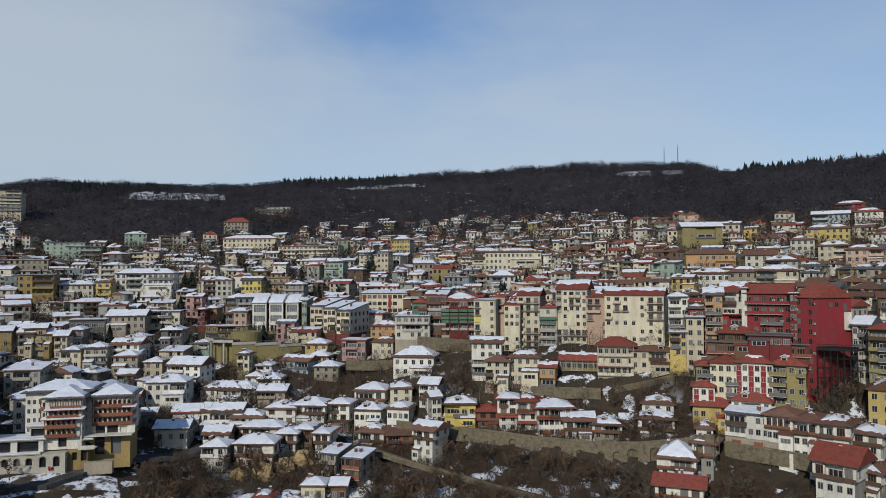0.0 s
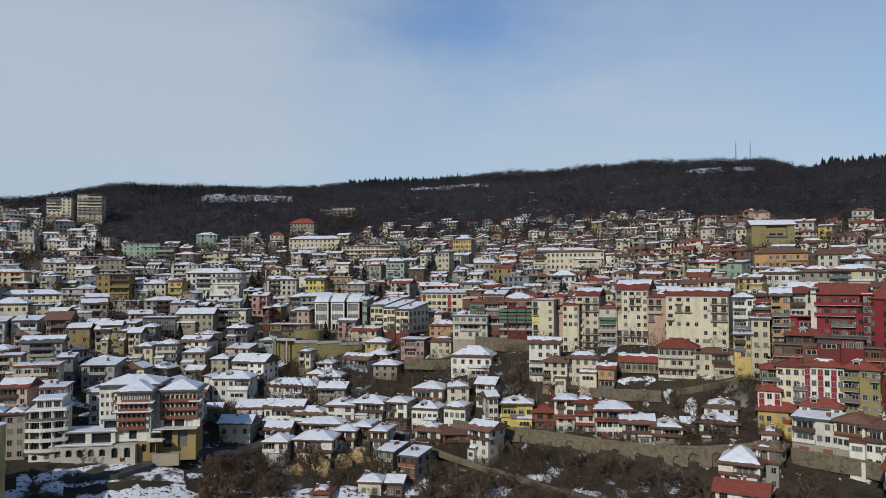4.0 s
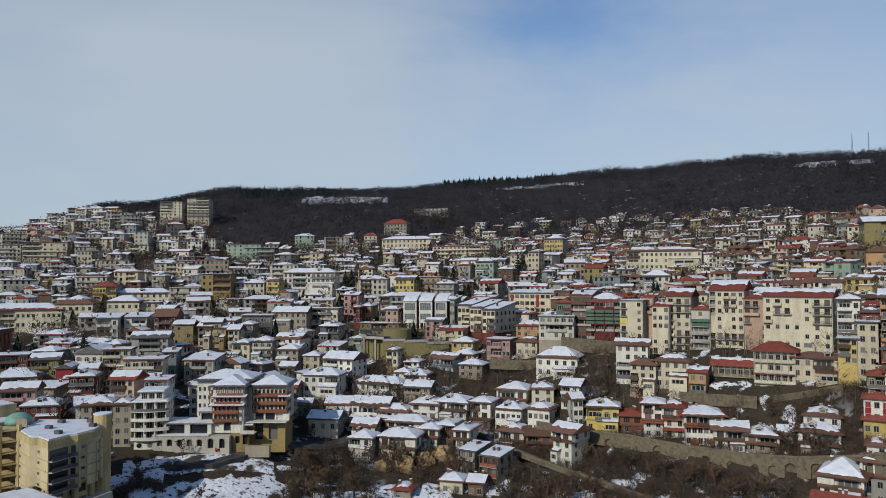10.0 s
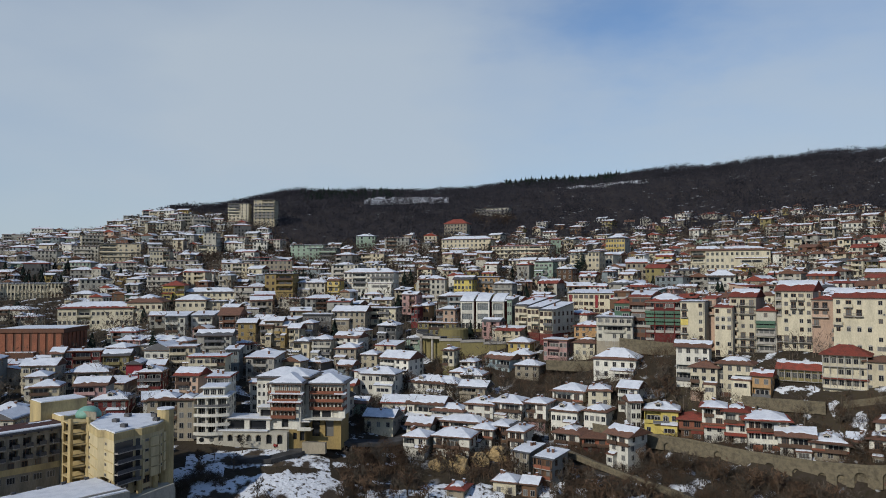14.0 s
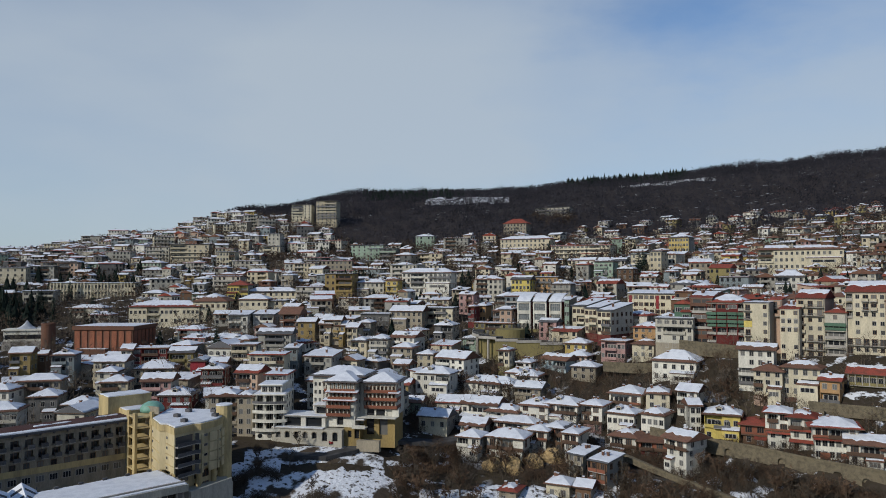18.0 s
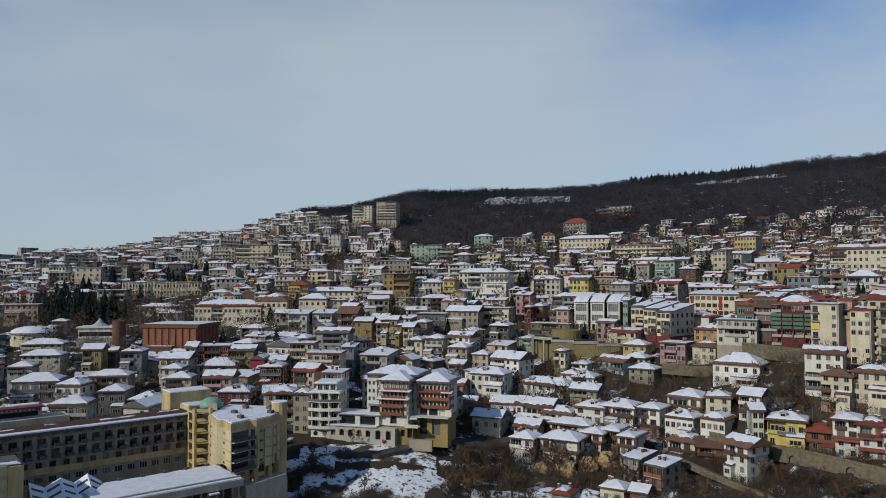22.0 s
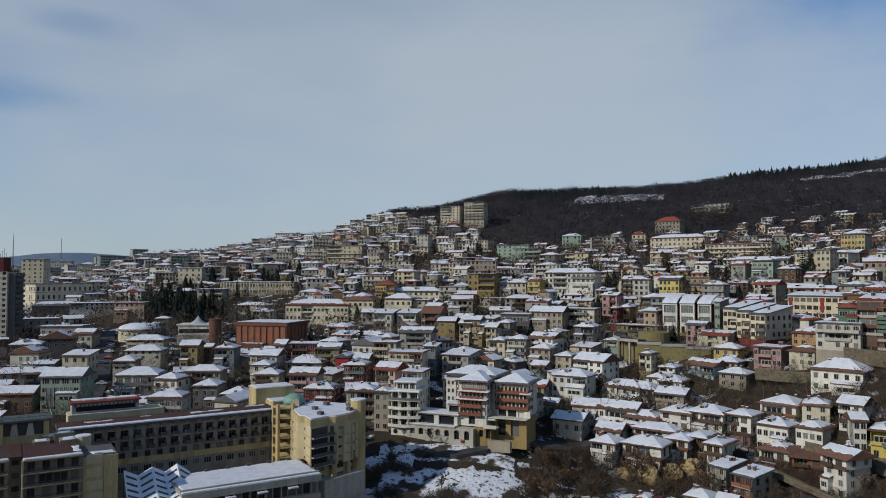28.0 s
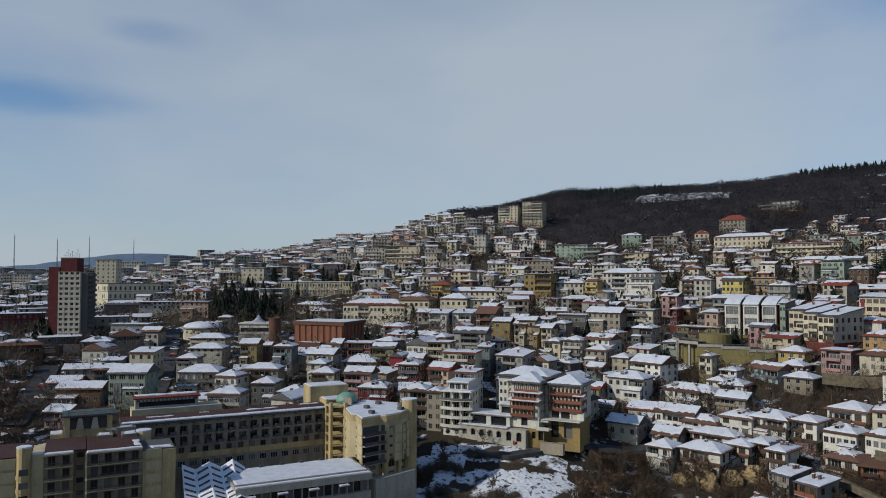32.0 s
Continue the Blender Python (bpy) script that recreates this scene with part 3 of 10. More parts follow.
def house(x, y, eave, w, d, yaw, h, wall="white", roof="hip", tiles="brown", cover=0.95, rise=0.0, storeys=0, bays=0, sides=True, balconies="", timber=0, plinth="", frames="white", label="", category="house", over=0.75, chimneys=2, wide=False, name="house", loggia=0, band="", win_w=1.35, win_h=1.8, skirt=6.0, fine=True, pents="", strips="", garage=0, voids=None, blank=0):
    """A house with its front towards its own -y. eave: height of its eaves; h: from the ground at its front up to there.
    balconies: storeys (from 1 up) and the bays that they span, as "3:0-1 2:0-1"; timber: top storeys jutting out in dark wood; loggia: top storeys with open galleries."""
    rng = random.Random(int(x * 13 + y * 7 + w * 31))
    storeys = storeys or max(1, round(h / 3.1))
    lift = h / storeys
    base = eave - h
    FOOTPRINTS.append((x, y, max(w, d) * 0.5 + 0.6))
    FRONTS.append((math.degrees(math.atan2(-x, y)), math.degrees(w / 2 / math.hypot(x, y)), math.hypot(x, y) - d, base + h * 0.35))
    t = thing(name, pose(x, y, base, 0, 0, yaw), label or f"{storeys}-storey {wall} {'timbered house' if timber else 'plastered house'} under a {'snowy' if cover > 0.5 else 'partly snowy' if cover > 0.1 else 'bare'} {tiles} roof", category, "hillside houses" if category == "house" else "")
    deep = -skirt
    body = bmesh.new()
    top_h = h - timber * lift
    n = bays or max(2, int(w / 2.7))
    open_bays = {}
    if voids is None and not loggia and storeys > 1 and rng.random() < 0.55 and not strips:
        a = rng.randint(0, max(0, n - 2))
        b = min(a + (1 if n < 5 else 2), n - 1)
        if n == 2:
            b = a
        levels = range(max(1, storeys - (1 if timber else 4)), storeys)
        open_bays = {q: (a, b) for q in levels}
    for item in (voids or "").split():
        lvl, span = item.split(":")
        open_bays[int(lvl) - 1] = tuple(int(q) for q in span.split("-"))

    def holes(first, last, reach):
        return [(-w / 2 + w * a / n + 0.1, -w / 2 + w * (b + 1) / n - 0.1, q * lift + 0.15, (q + 1) * lift - 0.35) for q, (a, b) in open_bays.items() if first <= q < last]

    shell(body, -w / 2, -d / 2, deep, w / 2, d / 2, top_h, holes(0, storeys - timber, 0))
    if roof in ("gable", "cross", "shed"):
        r = rise or (d * 0.12 if roof == "shed" else (d if roof == "gable" else w) * 0.24)
        if roof == "gable":
            tri = [(-w / 2, -d / 2, h), (-w / 2, d / 2, h), (-w / 2, 0, h + r * 0.93)], [(w / 2, -d / 2, h), (w / 2, d / 2, h), (w / 2, 0, h + r * 0.93)]
        elif roof == "cross":
            tri = [(-w / 2, -d / 2, h), (w / 2, -d / 2, h), (0, -d / 2, h + r * 0.93)], [(-w / 2, d / 2, h), (w / 2, d / 2, h), (0, d / 2, h + r * 0.93)]
        else:
            tri = ()
            q = [body.verts.new(p) for p in ((-w / 2, -d / 2, h), (w / 2, -d / 2, h), (w / 2, d / 2, h), (-w / 2, d / 2, h), (-w / 2, d / 2, h + r), (w / 2, d / 2, h + r))]
            for f in ((0, 3, 4), (1, 5, 2), (3, 2, 5, 4), (0, 4, 5, 1)):
                body.faces.new([q[i] for i in f])
        if tri:
            a = [body.verts.new(p) for p in tri[0]]
            b = [body.verts.new(p) for p in tri[1]]
            body.faces.new(a)
            body.faces.new(b[::-1])
            for i, j in ((0, 2), (2, 1), (1, 0)):
                body.faces.new((a[i], a[j], b[j], b[i]))
    own = random.Random(int(x * 5 + y * 11))
    porch = None
    if category == "house" and h < 14 and w > 5.5 and not (loggia or strips or garage or pents or blank) and own.random() < 0.55:
        pw, pd, ph = w * own.uniform(0.35, 0.55), own.uniform(1.6, 2.8), min(h * own.uniform(0.4, 0.62), top_h - 0.9)
        if ph > 1.9:
            porch = pose(own.choice((-1, 1)) * (w - pw) * 0.45, -d / 2 - pd / 2, 0), pw, pd, ph
    if own.random() < 0.42 and wall not in ("red", "darkred", "brick") and name == "house" and category == "house":
        bare_sides(body)
    part("wall", body, (WALLS.get(wall) or wall, WALLS[own.choice(("plaster", "grey", "stone"))]), t)
    jut = 0.0
    if timber:
        over += 0.25
        jut = 0.55
        up = bmesh.new()
        shell(up, -w / 2 - jut, -d / 2 - jut, top_h, w / 2 + jut, d / 2, h, holes(storeys - timber, storeys, jut))
        dark = wall == "darkred" or (wall == "brown" and own.random() < 0.5) 
        part("upper_storey", up, TIMBER_RED if dark else WALLS["white"], t, "jettied upper storey in red-brown boards" if dark else "jettied white upper storey")
        part("sill_band", boxes((-w / 2 - jut - 0.04, -d / 2 - jut - 0.09, top_h + 0.3, w / 2 + jut + 0.04, -d / 2 - jut - 0.005, top_h + 0.85)), TIMBER_RED if own.random() < 0.5 else TIMBER, t, "brown boards under the windows")
        part("jetty_beam", boxes((-w / 2 - jut - 0.05, -d / 2 - jut - 0.05, top_h - 0.22, w / 2 + jut + 0.05, -d / 2 + 0.3, top_h + 0.28)), TIMBER, t, "dark timber beam")
    if plinth:
        part("plinth", boxes((-w / 2 - 0.06, -d / 2 - 0.06, deep, w / 2 + 0.06, d / 2 + 0.06, lift * 0.9)), WALLS[plinth] if plinth in WALLS else STONE, t, f"{plinth} ground storey")
    if band:
        for k in range(1, storeys):
            part("floor_band", boxes((-w / 2 - 0.08, -d / 2 - 0.08, k * lift - 0.14, w / 2 + 0.08, d / 2 + 0.08, k * lift + 0.14)), WALLS[band], t)
    r = rise or (min(w, d) * 0.24 if roof == "hip" else (d if roof == "gable" else w) * 0.24 if roof in ("gable", "cross") else d * 0.12)
    if roof == "flat":
        r = 0.0
    thick = 0.35 if roof == "flat" else 0.18
    cap = roof_mesh(roof, w + 2 * jut, d + 2 * jut, h, over, r, thick)
    lying = snow_blanket(roof, w + 2 * jut, d + 2 * jut, h, over, r, thick, cover, rng) if cover > 0.05 else bmesh.new()
    if porch:
        pm, pw, pd, ph = porch
        bay = part("porch", boxes((-pw / 2, -pd / 2, deep, pw / 2, pd / 2 - 0.01, ph)), WALLS.get(wall) or wall, t)
        bay.matrix_basis = pm
        part("porch_roof", roof_mesh("shed", pw, pd, ph, 0.35, pd * 0.3, 0.14), ROOFS[tiles], bay)
        if cover > 0.3:
            part("porch_snow", snow_blanket("shed", pw, pd, ph, 0.35, pd * 0.3, 0.14, min(cover + 0.1, 0.96), own), SNOW, bay, "snow on the porch")
    part("roof", cap, (ROOFS[tiles], TIMBER), t, f"{tiles} {'flat roof' if roof == 'flat' else 'tiled roof'}")
    if cover > 0.05:
        part("roof_snow", lying, SNOW, t, "white snow lying on the roof")
    else:
        lying.free()
    for k in range(chimneys if fine else min(chimneys, 1)):
        cx, cy = rng.uniform(-0.3, 0.3) * w, rng.uniform(-0.15, 0.3) * d
        shared("chimney", CHIMNEY, t, pose(cx, cy, h + thick + r * 0.55))
    if roof == "hip" and w > 8 and rng.random() < 0.35:
        shared("dormer", DORMER, t, pose(rng.uniform(-0.2, 0.2) * w, -d * 0.26, h + thick + r * 0.42))
    me = WINDOWS["timber" if wide and frames in ("brown", "timber") else "wide" if wide else frames if frames in WINDOWS else "white"]
    rows = bmesh.new()

    def put_window(m, mesh=None):
        if fine:
            shared("window", mesh or me, t, m)
        else:
            start = len(rows.verts)
            rows.from_mesh(me)
            rows.verts.ensure_lookup_table()
            for v in rows.verts[start:]:
                v.co = m @ v.co

    if porch:
        put_window(porch[0] @ pose(0, -porch[2] / 2 - 0.004, max(porch[3] - 2.3, 0.5)) @ Matrix.Diagonal((porch[1] * 0.7, 1, 1.4, 1)), WINDOWS["wide"])
    ns = max(1, int(d / 3.4))
    spans = {}
    for item in balconies.split():
        lvl, span = item.split(":")
        a, b = span.split("-")
        spans.setdefault(int(lvl), []).append((int(a), int(b)))
    for lvl in range(storeys):
        z = lvl * lift + 0.8
        hw = min(win_h, lift * 0.6)
        tall = hw
        out = jut if lvl >= storeys - timber else 0.0
        if lvl >= storeys - loggia:
            a = bmesh.new()
            x0, y0, zz = -w / 2, -d / 2 - 1.1, lvl * lift
            box(a, x0, y0, zz - 0.12, w / 2, -d / 2, zz + 0.12)
            part("gallery_floor", a, CONCRETE, t)
            part("gallery_rail", boxes((x0, y0 - 0.05, zz + 0.12, w / 2, y0 + 0.05, zz + 1.05)), TIMBER_RED if frames == "brown" else WALLS[wall] if wall in WALLS else CONCRETE, t, "gallery parapet")
            for k in range(n + 1):
                px = x0 + w * k / n
                part("gallery_post", boxes((px - 0.12, y0 - 0.07, zz + 0.12, px + 0.12, y0 + 0.17, zz + lift - 0.12)), TIMBER if frames == "brown" else CONCRETE, t)
        for k in range(n):
            wx = -w / 2 + w * (k + 0.5) / n
            ww = min(win_w * (1.9 if wide else 1.0), w / n * 0.78)
            if blank and not (lvl == storeys - 1 and k != 1):
                continue
            if rng.random() < 0.05 or (lvl in open_bays and open_bays[lvl][0] <= k <= open_bays[lvl][1]):
                continue
            if out:
                ww, hw = min(2.0, w / n * 0.8), lift * 0.62
            put_window(pose(wx, -d / 2 - out - 0.004, z) @ Matrix.Diagonal((ww, 1, hw, 1)), WINDOWS["timber"] if out else None)
        if lvl in open_bays:
            a, b = open_bays[lvl]
            x0, x1, zz = -w / 2 + w * a / n + 0.1, -w / 2 + w * (b + 1) / n - 0.1, lvl * lift + 0.15
            front = -d / 2 - out
            put_window(pose((x0 + x1) / 2, front + 1.296, zz + 0.1) @ Matrix.Diagonal(((x1 - x0) * 0.8, 1, min(2.1, lift * 0.7), 1)), WINDOWS["wide"])
            woody = out or rng.random() < 0.35
            rail = boxes((x0 - 0.08, front - 0.62, zz - 0.16, x1 + 0.08, front - 0.002, zz), (x0 - 0.08, front - 0.62, zz + 0.001, x1 + 0.08, front - 0.54, zz + 0.95), (x0 - 0.08, front - 0.54, zz + 0.001, x0, front - 0.002, zz + 0.95), (x1, front - 0.54, zz + 0.001, x1 + 0.08, front - 0.002, zz + 0.95))
            part("balcony", rail, TIMBER if woody else METAL if rng.random() < 0.3 else WALLS[wall] if wall in WALLS else CONCRETE, t, "dark timber balcony" if woody else "")
        if str(lvl + 1) in pents.split():
            zz = (lvl + 1) * lift
            pent = bmesh.new()
            q = [pent.verts.new(p) for p in ((-w / 2 - 0.4, -d / 2 - 1.3, zz - 0.35), (w / 2 + 0.4, -d / 2 - 1.3, zz - 0.35), (w / 2 + 0.4, -d / 2, zz + 0.3), (-w / 2 - 0.4, -d / 2, zz + 0.3), (-w / 2 - 0.4, -d / 2 - 1.3, zz - 0.5), (w / 2 + 0.4, -d / 2 - 1.3, zz - 0.5), (w / 2 + 0.4, -d / 2, zz - 0.1), (-w / 2 - 0.4, -d / 2, zz - 0.1))]
            for f in ((0, 1, 2, 3), (7, 6, 5, 4), (4, 5, 1, 0), (5, 6, 2, 1), (7, 4, 0, 3), (6, 7, 3, 2)):
                pent.faces.new([q[i] for i in f])
            part("pent_roof", pent, TILE_RED, t, "narrow red tiled pent roof")
        for a, b in spans.get(lvl + 1, ()):
            x0, x1 = -w / 2 + w * a / n + 0.15, -w / 2 + w * (b + 1) / n - 0.15
            zz = lvl * lift
            for q in range(a, b + 1):
                wx = -w / 2 + w * (q + 0.5) / n
                put_window(pose(wx + 0.1, -d / 2 - 0.06, zz + 0.1) @ Matrix.Diagonal((min(1.9, w / n * 0.8), 1, 2.15, 1)))
            bal = part("balcony", boxes((x0, -d / 2 - 1.25, zz - 0.1, x1, -d / 2 - 0.002, zz + 0.06)), CONCRETE, t)
            part("balcony_rail", boxes((x0, -d / 2 - 1.25, zz + 0.06, x1, -d / 2 - 1.15, zz + 1.0), (x0, -d / 2 - 1.15, zz + 0.06, x0 + 0.08, -d / 2 - 0.002, zz + 1.0), (x1 - 0.08, -d / 2 - 1.15, zz + 0.06, x1, -d / 2 - 0.002, zz + 1.0)), METAL if rng.random() < 0.4 else WALLS[wall] if wall in WALLS else CONCRETE, bal)
        if sides:
            for s in (-1, 1):
                for k in range(ns):
                    if rng.random() < 0.3:
                        continue
                    wy = -d / 2 + d * (k + 0.5) / ns
                    put_window(pose(s * (w / 2 + out + 0.004), wy, z, 0, 0, 90 * s) @ Matrix.Diagonal((win_w, 1, hw, 1)))
    if fine and h > 17 and storeys > 3:
        for k in range(6):
            q = rng.randint(0, n - 1)
            shared("air_conditioner", COOLER, t, pose(-w / 2 + w * (q + 0.95) / n - 0.4, -d / 2 - 0.003, rng.randint(1, storeys - 1) * lift + 0.9))
    for s in strips.split():
        wx = -w / 2 + w * (int(s) + 0.5) / n
        part("red_strip", boxes((wx - 0.75, -d / 2 - 0.05, lift * 0.9, wx + 0.75, -d / 2 - 0.002, h - 0.7)), WALLS["red"], t, "tall carmine panel between windows")
    for s in range(garage):
        gx = -w / 2 + w * (s + 0.5) / garage
        part("garage_door", boxes((gx - 1.3, -d / 2 - 0.16, -0.1, gx + 1.3, -d / 2 - 0.07, 2.2)), TIMBER_RED, t, "red-brown garage door")
    if fine:
        rows.free()
    else:
        tagged(part("glazing", rows, (FRAME_BROWN if frames in ("brown", "timber") else FRAME_WHITE, GLASS), t), kind="stuff")
    return t


# ---- houses of the old town and the hill ----
house(-77.8, 229.0, 37.3, 7.9, 8, 2, 6, 'white', label='white two-storey house with a snowy roof above the gorge', storeys=2)
house(-66.1, 233.4, 37.5, 11.4, 9, 359, 7.5, 'white', timber=1, frames='timber', storeys=2)
house(-81.1, 240.4, 38.8, 8.1, 9, 4, 5, 'white', roof='gable')
house(-40.3, 227.9, 35.6, 5.3, 9, 342, 8, 'stone', roof='shed', tiles='grey', storeys=3, loggia=1)
house(-32.3, 224.1, 35.2, 5.9, 9, 340, 9, 'brown', roof='shed', tiles='grey', storeys=3, loggia=2, frames='brown')
house(-30.3, 248.8, 37.9, 7.7, 9, 350, 6.5, 'white', timber=1, tiles='brown', cover=0.6)
house(-21.7, 246.1, 37.5, 7.8, 8, 5, 8, 'darkred', tiles='brown', cover=0.35, timber=1)
house(-10.7, 235.1, 41.3, 6.9, 9, 329, 11, 'white', roof='gable', tiles='brown', cover=0.6, timber=1)
house(-83.4, 253.7, 43.7, 13.6, 10, 360, 7, 'white', roof='gable')
house(-74.3, 252.0, 42.0, 11.7, 9, 360, 5, 'white', tiles='brown', cover=0.8)
house(-68.1, 247.7, 39.4, 13.3, 8, 359, 5, 'cream', timber=1, cover=0.95)
house(-58.0, 242.0, 38.7, 5.9, 8, 357, 6, 'white', timber=1)
house(-52.9, 245.6, 39.4, 5.3, 8, 355, 8, 'brown', timber=1, tiles='grey')
house(-45.3, 238.3, 39.6, 4.3, 9, 354, 9, 'white', timber=1)
house(-63.0, 255.2, 44.5, 9.2, 9, 357, 8, 'white', timber=2, cover=0.95, storeys=3)
house(-53.2, 256.4, 45.4, 10.3, 9, 355, 9, 'white', timber=1, storeys=3)
house(-43.2, 258.2, 45.4, 6.5, 8, 353, 9, 'pink', timber=2, storeys=3, cover=0.95)
house(-32.7, 256.0, 43.7, 9.4, 9, 351, 8, 'white', storeys=2, bays=5)
house(-21.9, 255.2, 44.4, 7.8, 9, 348, 8, 'white', storeys=2, bays=4)
house(-33.3, 269.3, 48.5, 10.3, 10, 350, 7, 'white', timber=1, frames='timber')
house(-22.8, 264.1, 50.0, 7.7, 9, 5, 8, 'cream')
house(-11.6, 262.2, 51.5, 6.6, 9, 346, 8, 'white', roof='gable')
house(-11.0, 255.8, 47.9, 3.4, 8, 22, 9, 'white', roof='gable', cover=0.9)
house(-1.4, 254.9, 46.0, 10.6, 9, 0, 8, 'lemon', garage=0, over=0.9, storeys=2, bays=4, plinth='', label='bright yellow two-storey house with white frames and snowy hip roof', tiles='brown', balconies='2:1-2')
house(8.2, 253.2, 44.0, 6.7, 9, 358, 6, 'brown', tiles='red', cover=0.05, timber=1)
house(14.9, 249.7, 48.7, 6.0, 8, 357, 11, 'white', cover=0.9, storeys=4, timber=2, pents='2', tiles='red')
house(21.5, 247.9, 48.1, 6.4, 8, 355, 10, 'white', tiles='red', cover=0.55, storeys=3, timber=1, pents='1 2')
house(29.1, 243.7, 46.9, 10.4, 9, 3, 9.5, 'white', tiles='red', cover=0.9, storeys=3, timber=1, bays=6, pents='2', garage=2, over=1.2)
house(36.9, 240.0, 43.4, 8.3, 9, 356, 6, 'white', timber=1, tiles='brown', cover=0.7, roof='gable')
house(46.1, 238.2, 42.5, 8.2, 9, 349, 5, 'stone', cover=0.85, timber=1)
house(53.8, 238.4, 43.1, 6.1, 8, 347, 6, 'white', cover=0.8, roof='gable')
house(63.0, 239.9, 48.6, 9.7, 9, 345, 6, 'white', cover=0.8, tiles='brown')
house(61.1, 235.0, 44.9, 9.9, 9, 345, 7, 'stone', cover=0.85, tiles='brown', timber=1)
house(-90.2, 274.3, 48.2, 15.6, 10, 355, 6, 'white', cover=0.97)
house(-85.9, 275.0, 48.1, 16.1, 10, 1, 6, 'white', cover=0.97, bays=5)
house(-70.8, 271.4, 47.7, 10.2, 9, 358, 5, 'stone', tiles='grey', roof='gable')
house(-74.7, 282.7, 50.7, 8.9, 9, 358, 6, 'white')
house(-81.4, 284.5, 51.2, 6.9, 8, 359, 5, 'white')
house(-79.8, 293.4, 54.5, 6.2, 8, 358, 5, 'white')
house(-66.6, 296.4, 55.9, 12.5, 9, 339, 6, 'sky', roof='gable', cover=0.5)
house(-87.2, 289.5, 59.4, 4.7, 8, 1, 9, 'cream', plinth='olive', storeys=3, cover=0.9, skirt=7.3)
house(-61.9, 310.6, 61.4, 9.7, 9, 355, 6, 'yellow', label='yellow house with a snowy roof', fine=False)
house(-59.4, 300.4, 57.3, 8.8, 8, 354, 5, 'salmon')
house(-53.7, 289.1, 54.5, 9.8, 8, 354, 5, 'stone', tiles='grey')
house(-44.7, 305.0, 63.6, 10.2, 10, 350, 11, 'pink', roof='flat', tiles='brown', cover=0.9, storeys=3, bays=6, label='dusky pink three-storey building with a flat snowy roof')
house(-34.6, 324.6, 68.0, 11.8, 9, 349, 5, 'orange', tiles='red', cover=0.8, fine=False)
house(-18.4, 283.4, 59.1, 15.7, 12, 352, 7, 'white', storeys=2, bays=5, rise=3.6, label='large white two-storey house with a wide snowy hip roof')
house(8.7, 271.8, 65.3, 10.9, 8, 354, 11.5, 'white', roof='gable', tiles='brown', cover=0.55, storeys=4, bays=4, voids='2:0-1 1:0-1', chimneys=2, over=0.9)
house(12.5, 264.2, 59.3, 8.6, 7, 350, 10.2, 'cream', roof='hip', tiles='brown', cover=0.35, storeys=4, bays=3, plinth='salmon', voids='2:0-0 3:0-0', over=0.9)
house(22.2, 265.0, 60.7, 11.0, 8, 348, 12.0, 'cream', roof='hip', tiles='brown', cover=0.6, storeys=4, bays=4, plinth='brick', voids='3:2-3', balconies='2:2-3', over=0.9)
house(30.1, 260.7, 57.6, 5.5, 7, 346, 6.7, 'orange', roof='gable', tiles='red', cover=0.3, storeys=2, bays=2, voids='1:0-1')
house(42.6, 268.1, 59.3, 13.6, 9, 348, 6.9, 'olive', roof='gable', tiles='red', cover=0.15, storeys=2, bays=7, loggia=1, frames='white', over=1.0, chimneys=0, label='olive restaurant wing with a long red tiled roof')
house(54.3, 261.9, 65.0, 12.2, 9, 346, 13.6, 'cream', pents='2', tiles='red', cover=0.0, storeys=4, loggia=3, bays=6, frames='white', over=1.3, rise=3.0, chimneys=0, label='cream restaurant with tiered galleries and red tiled roofs')
house(66.5, 258.1, 63.6, 14.9, 9, 344, 9.7, 'beige', roof='hip', tiles='brown', cover=0.3, storeys=3, bays=5, rise=1.4, voids='3:2-3', label='beige villa with a small loggia above a retaining wall')
house(-17.4, 299.2, 79.2, 6.6, 8, 356, 7.5, 'green', roof='cross', tiles='red', cover=0.2, storeys=2, bays=2, wide=True, voids='', over=0.5)
house(-20.2, 293.9, 73.9, 13.8, 8, 356, 11.8, 'plaster', roof='flat', tiles='grey', cover=0.4, storeys=4, bays=5, voids='3:1-3', plinth='stone', balconies='4:0-4', over=0.6, label='pale house with a long terrace on a stone base')
house(-24.7, 308.8, 73.3, 7.9, 9, 5, 10, 'cream', tiles='grey', cover=0.8, storeys=3)
house(-18.7, 302.0, 70.8, 7.0, 9, 4, 10, 'cream', tiles='grey', cover=0.3, storeys=3)
house(-37.8, 363.7, 81.6, 23.5, 12, 350, 10, 'cream', roof='shed', tiles='grey', cover=0.95, storeys=3, bays=9, wide=True, frames='brown', strips='0 5 8', voids='', label='cream and dark red school with long glazed bays', fine=False)
house(-63.8, 337.0, 76.5, 6.5, 18, 341, 16, 'cream', roof='shed', tiles='grey', cover=0.9, storeys=4, bays=3, wide=True, plinth='darkred', rise=3.0, frames='brown', voids='2:1-2 3:1-2', label='cream stepped unit with a dark red base and sloping snowy roof', fine=False)
house(-56.7, 331.3, 75.7, 6.2, 18, 340, 14, 'cream', roof='shed', tiles='grey', cover=0.9, storeys=4, bays=3, wide=True, plinth='darkred', rise=3.0, frames='brown', voids='2:1-2 3:1-2', label='cream stepped unit with a dark red base and sloping snowy roof', fine=False)
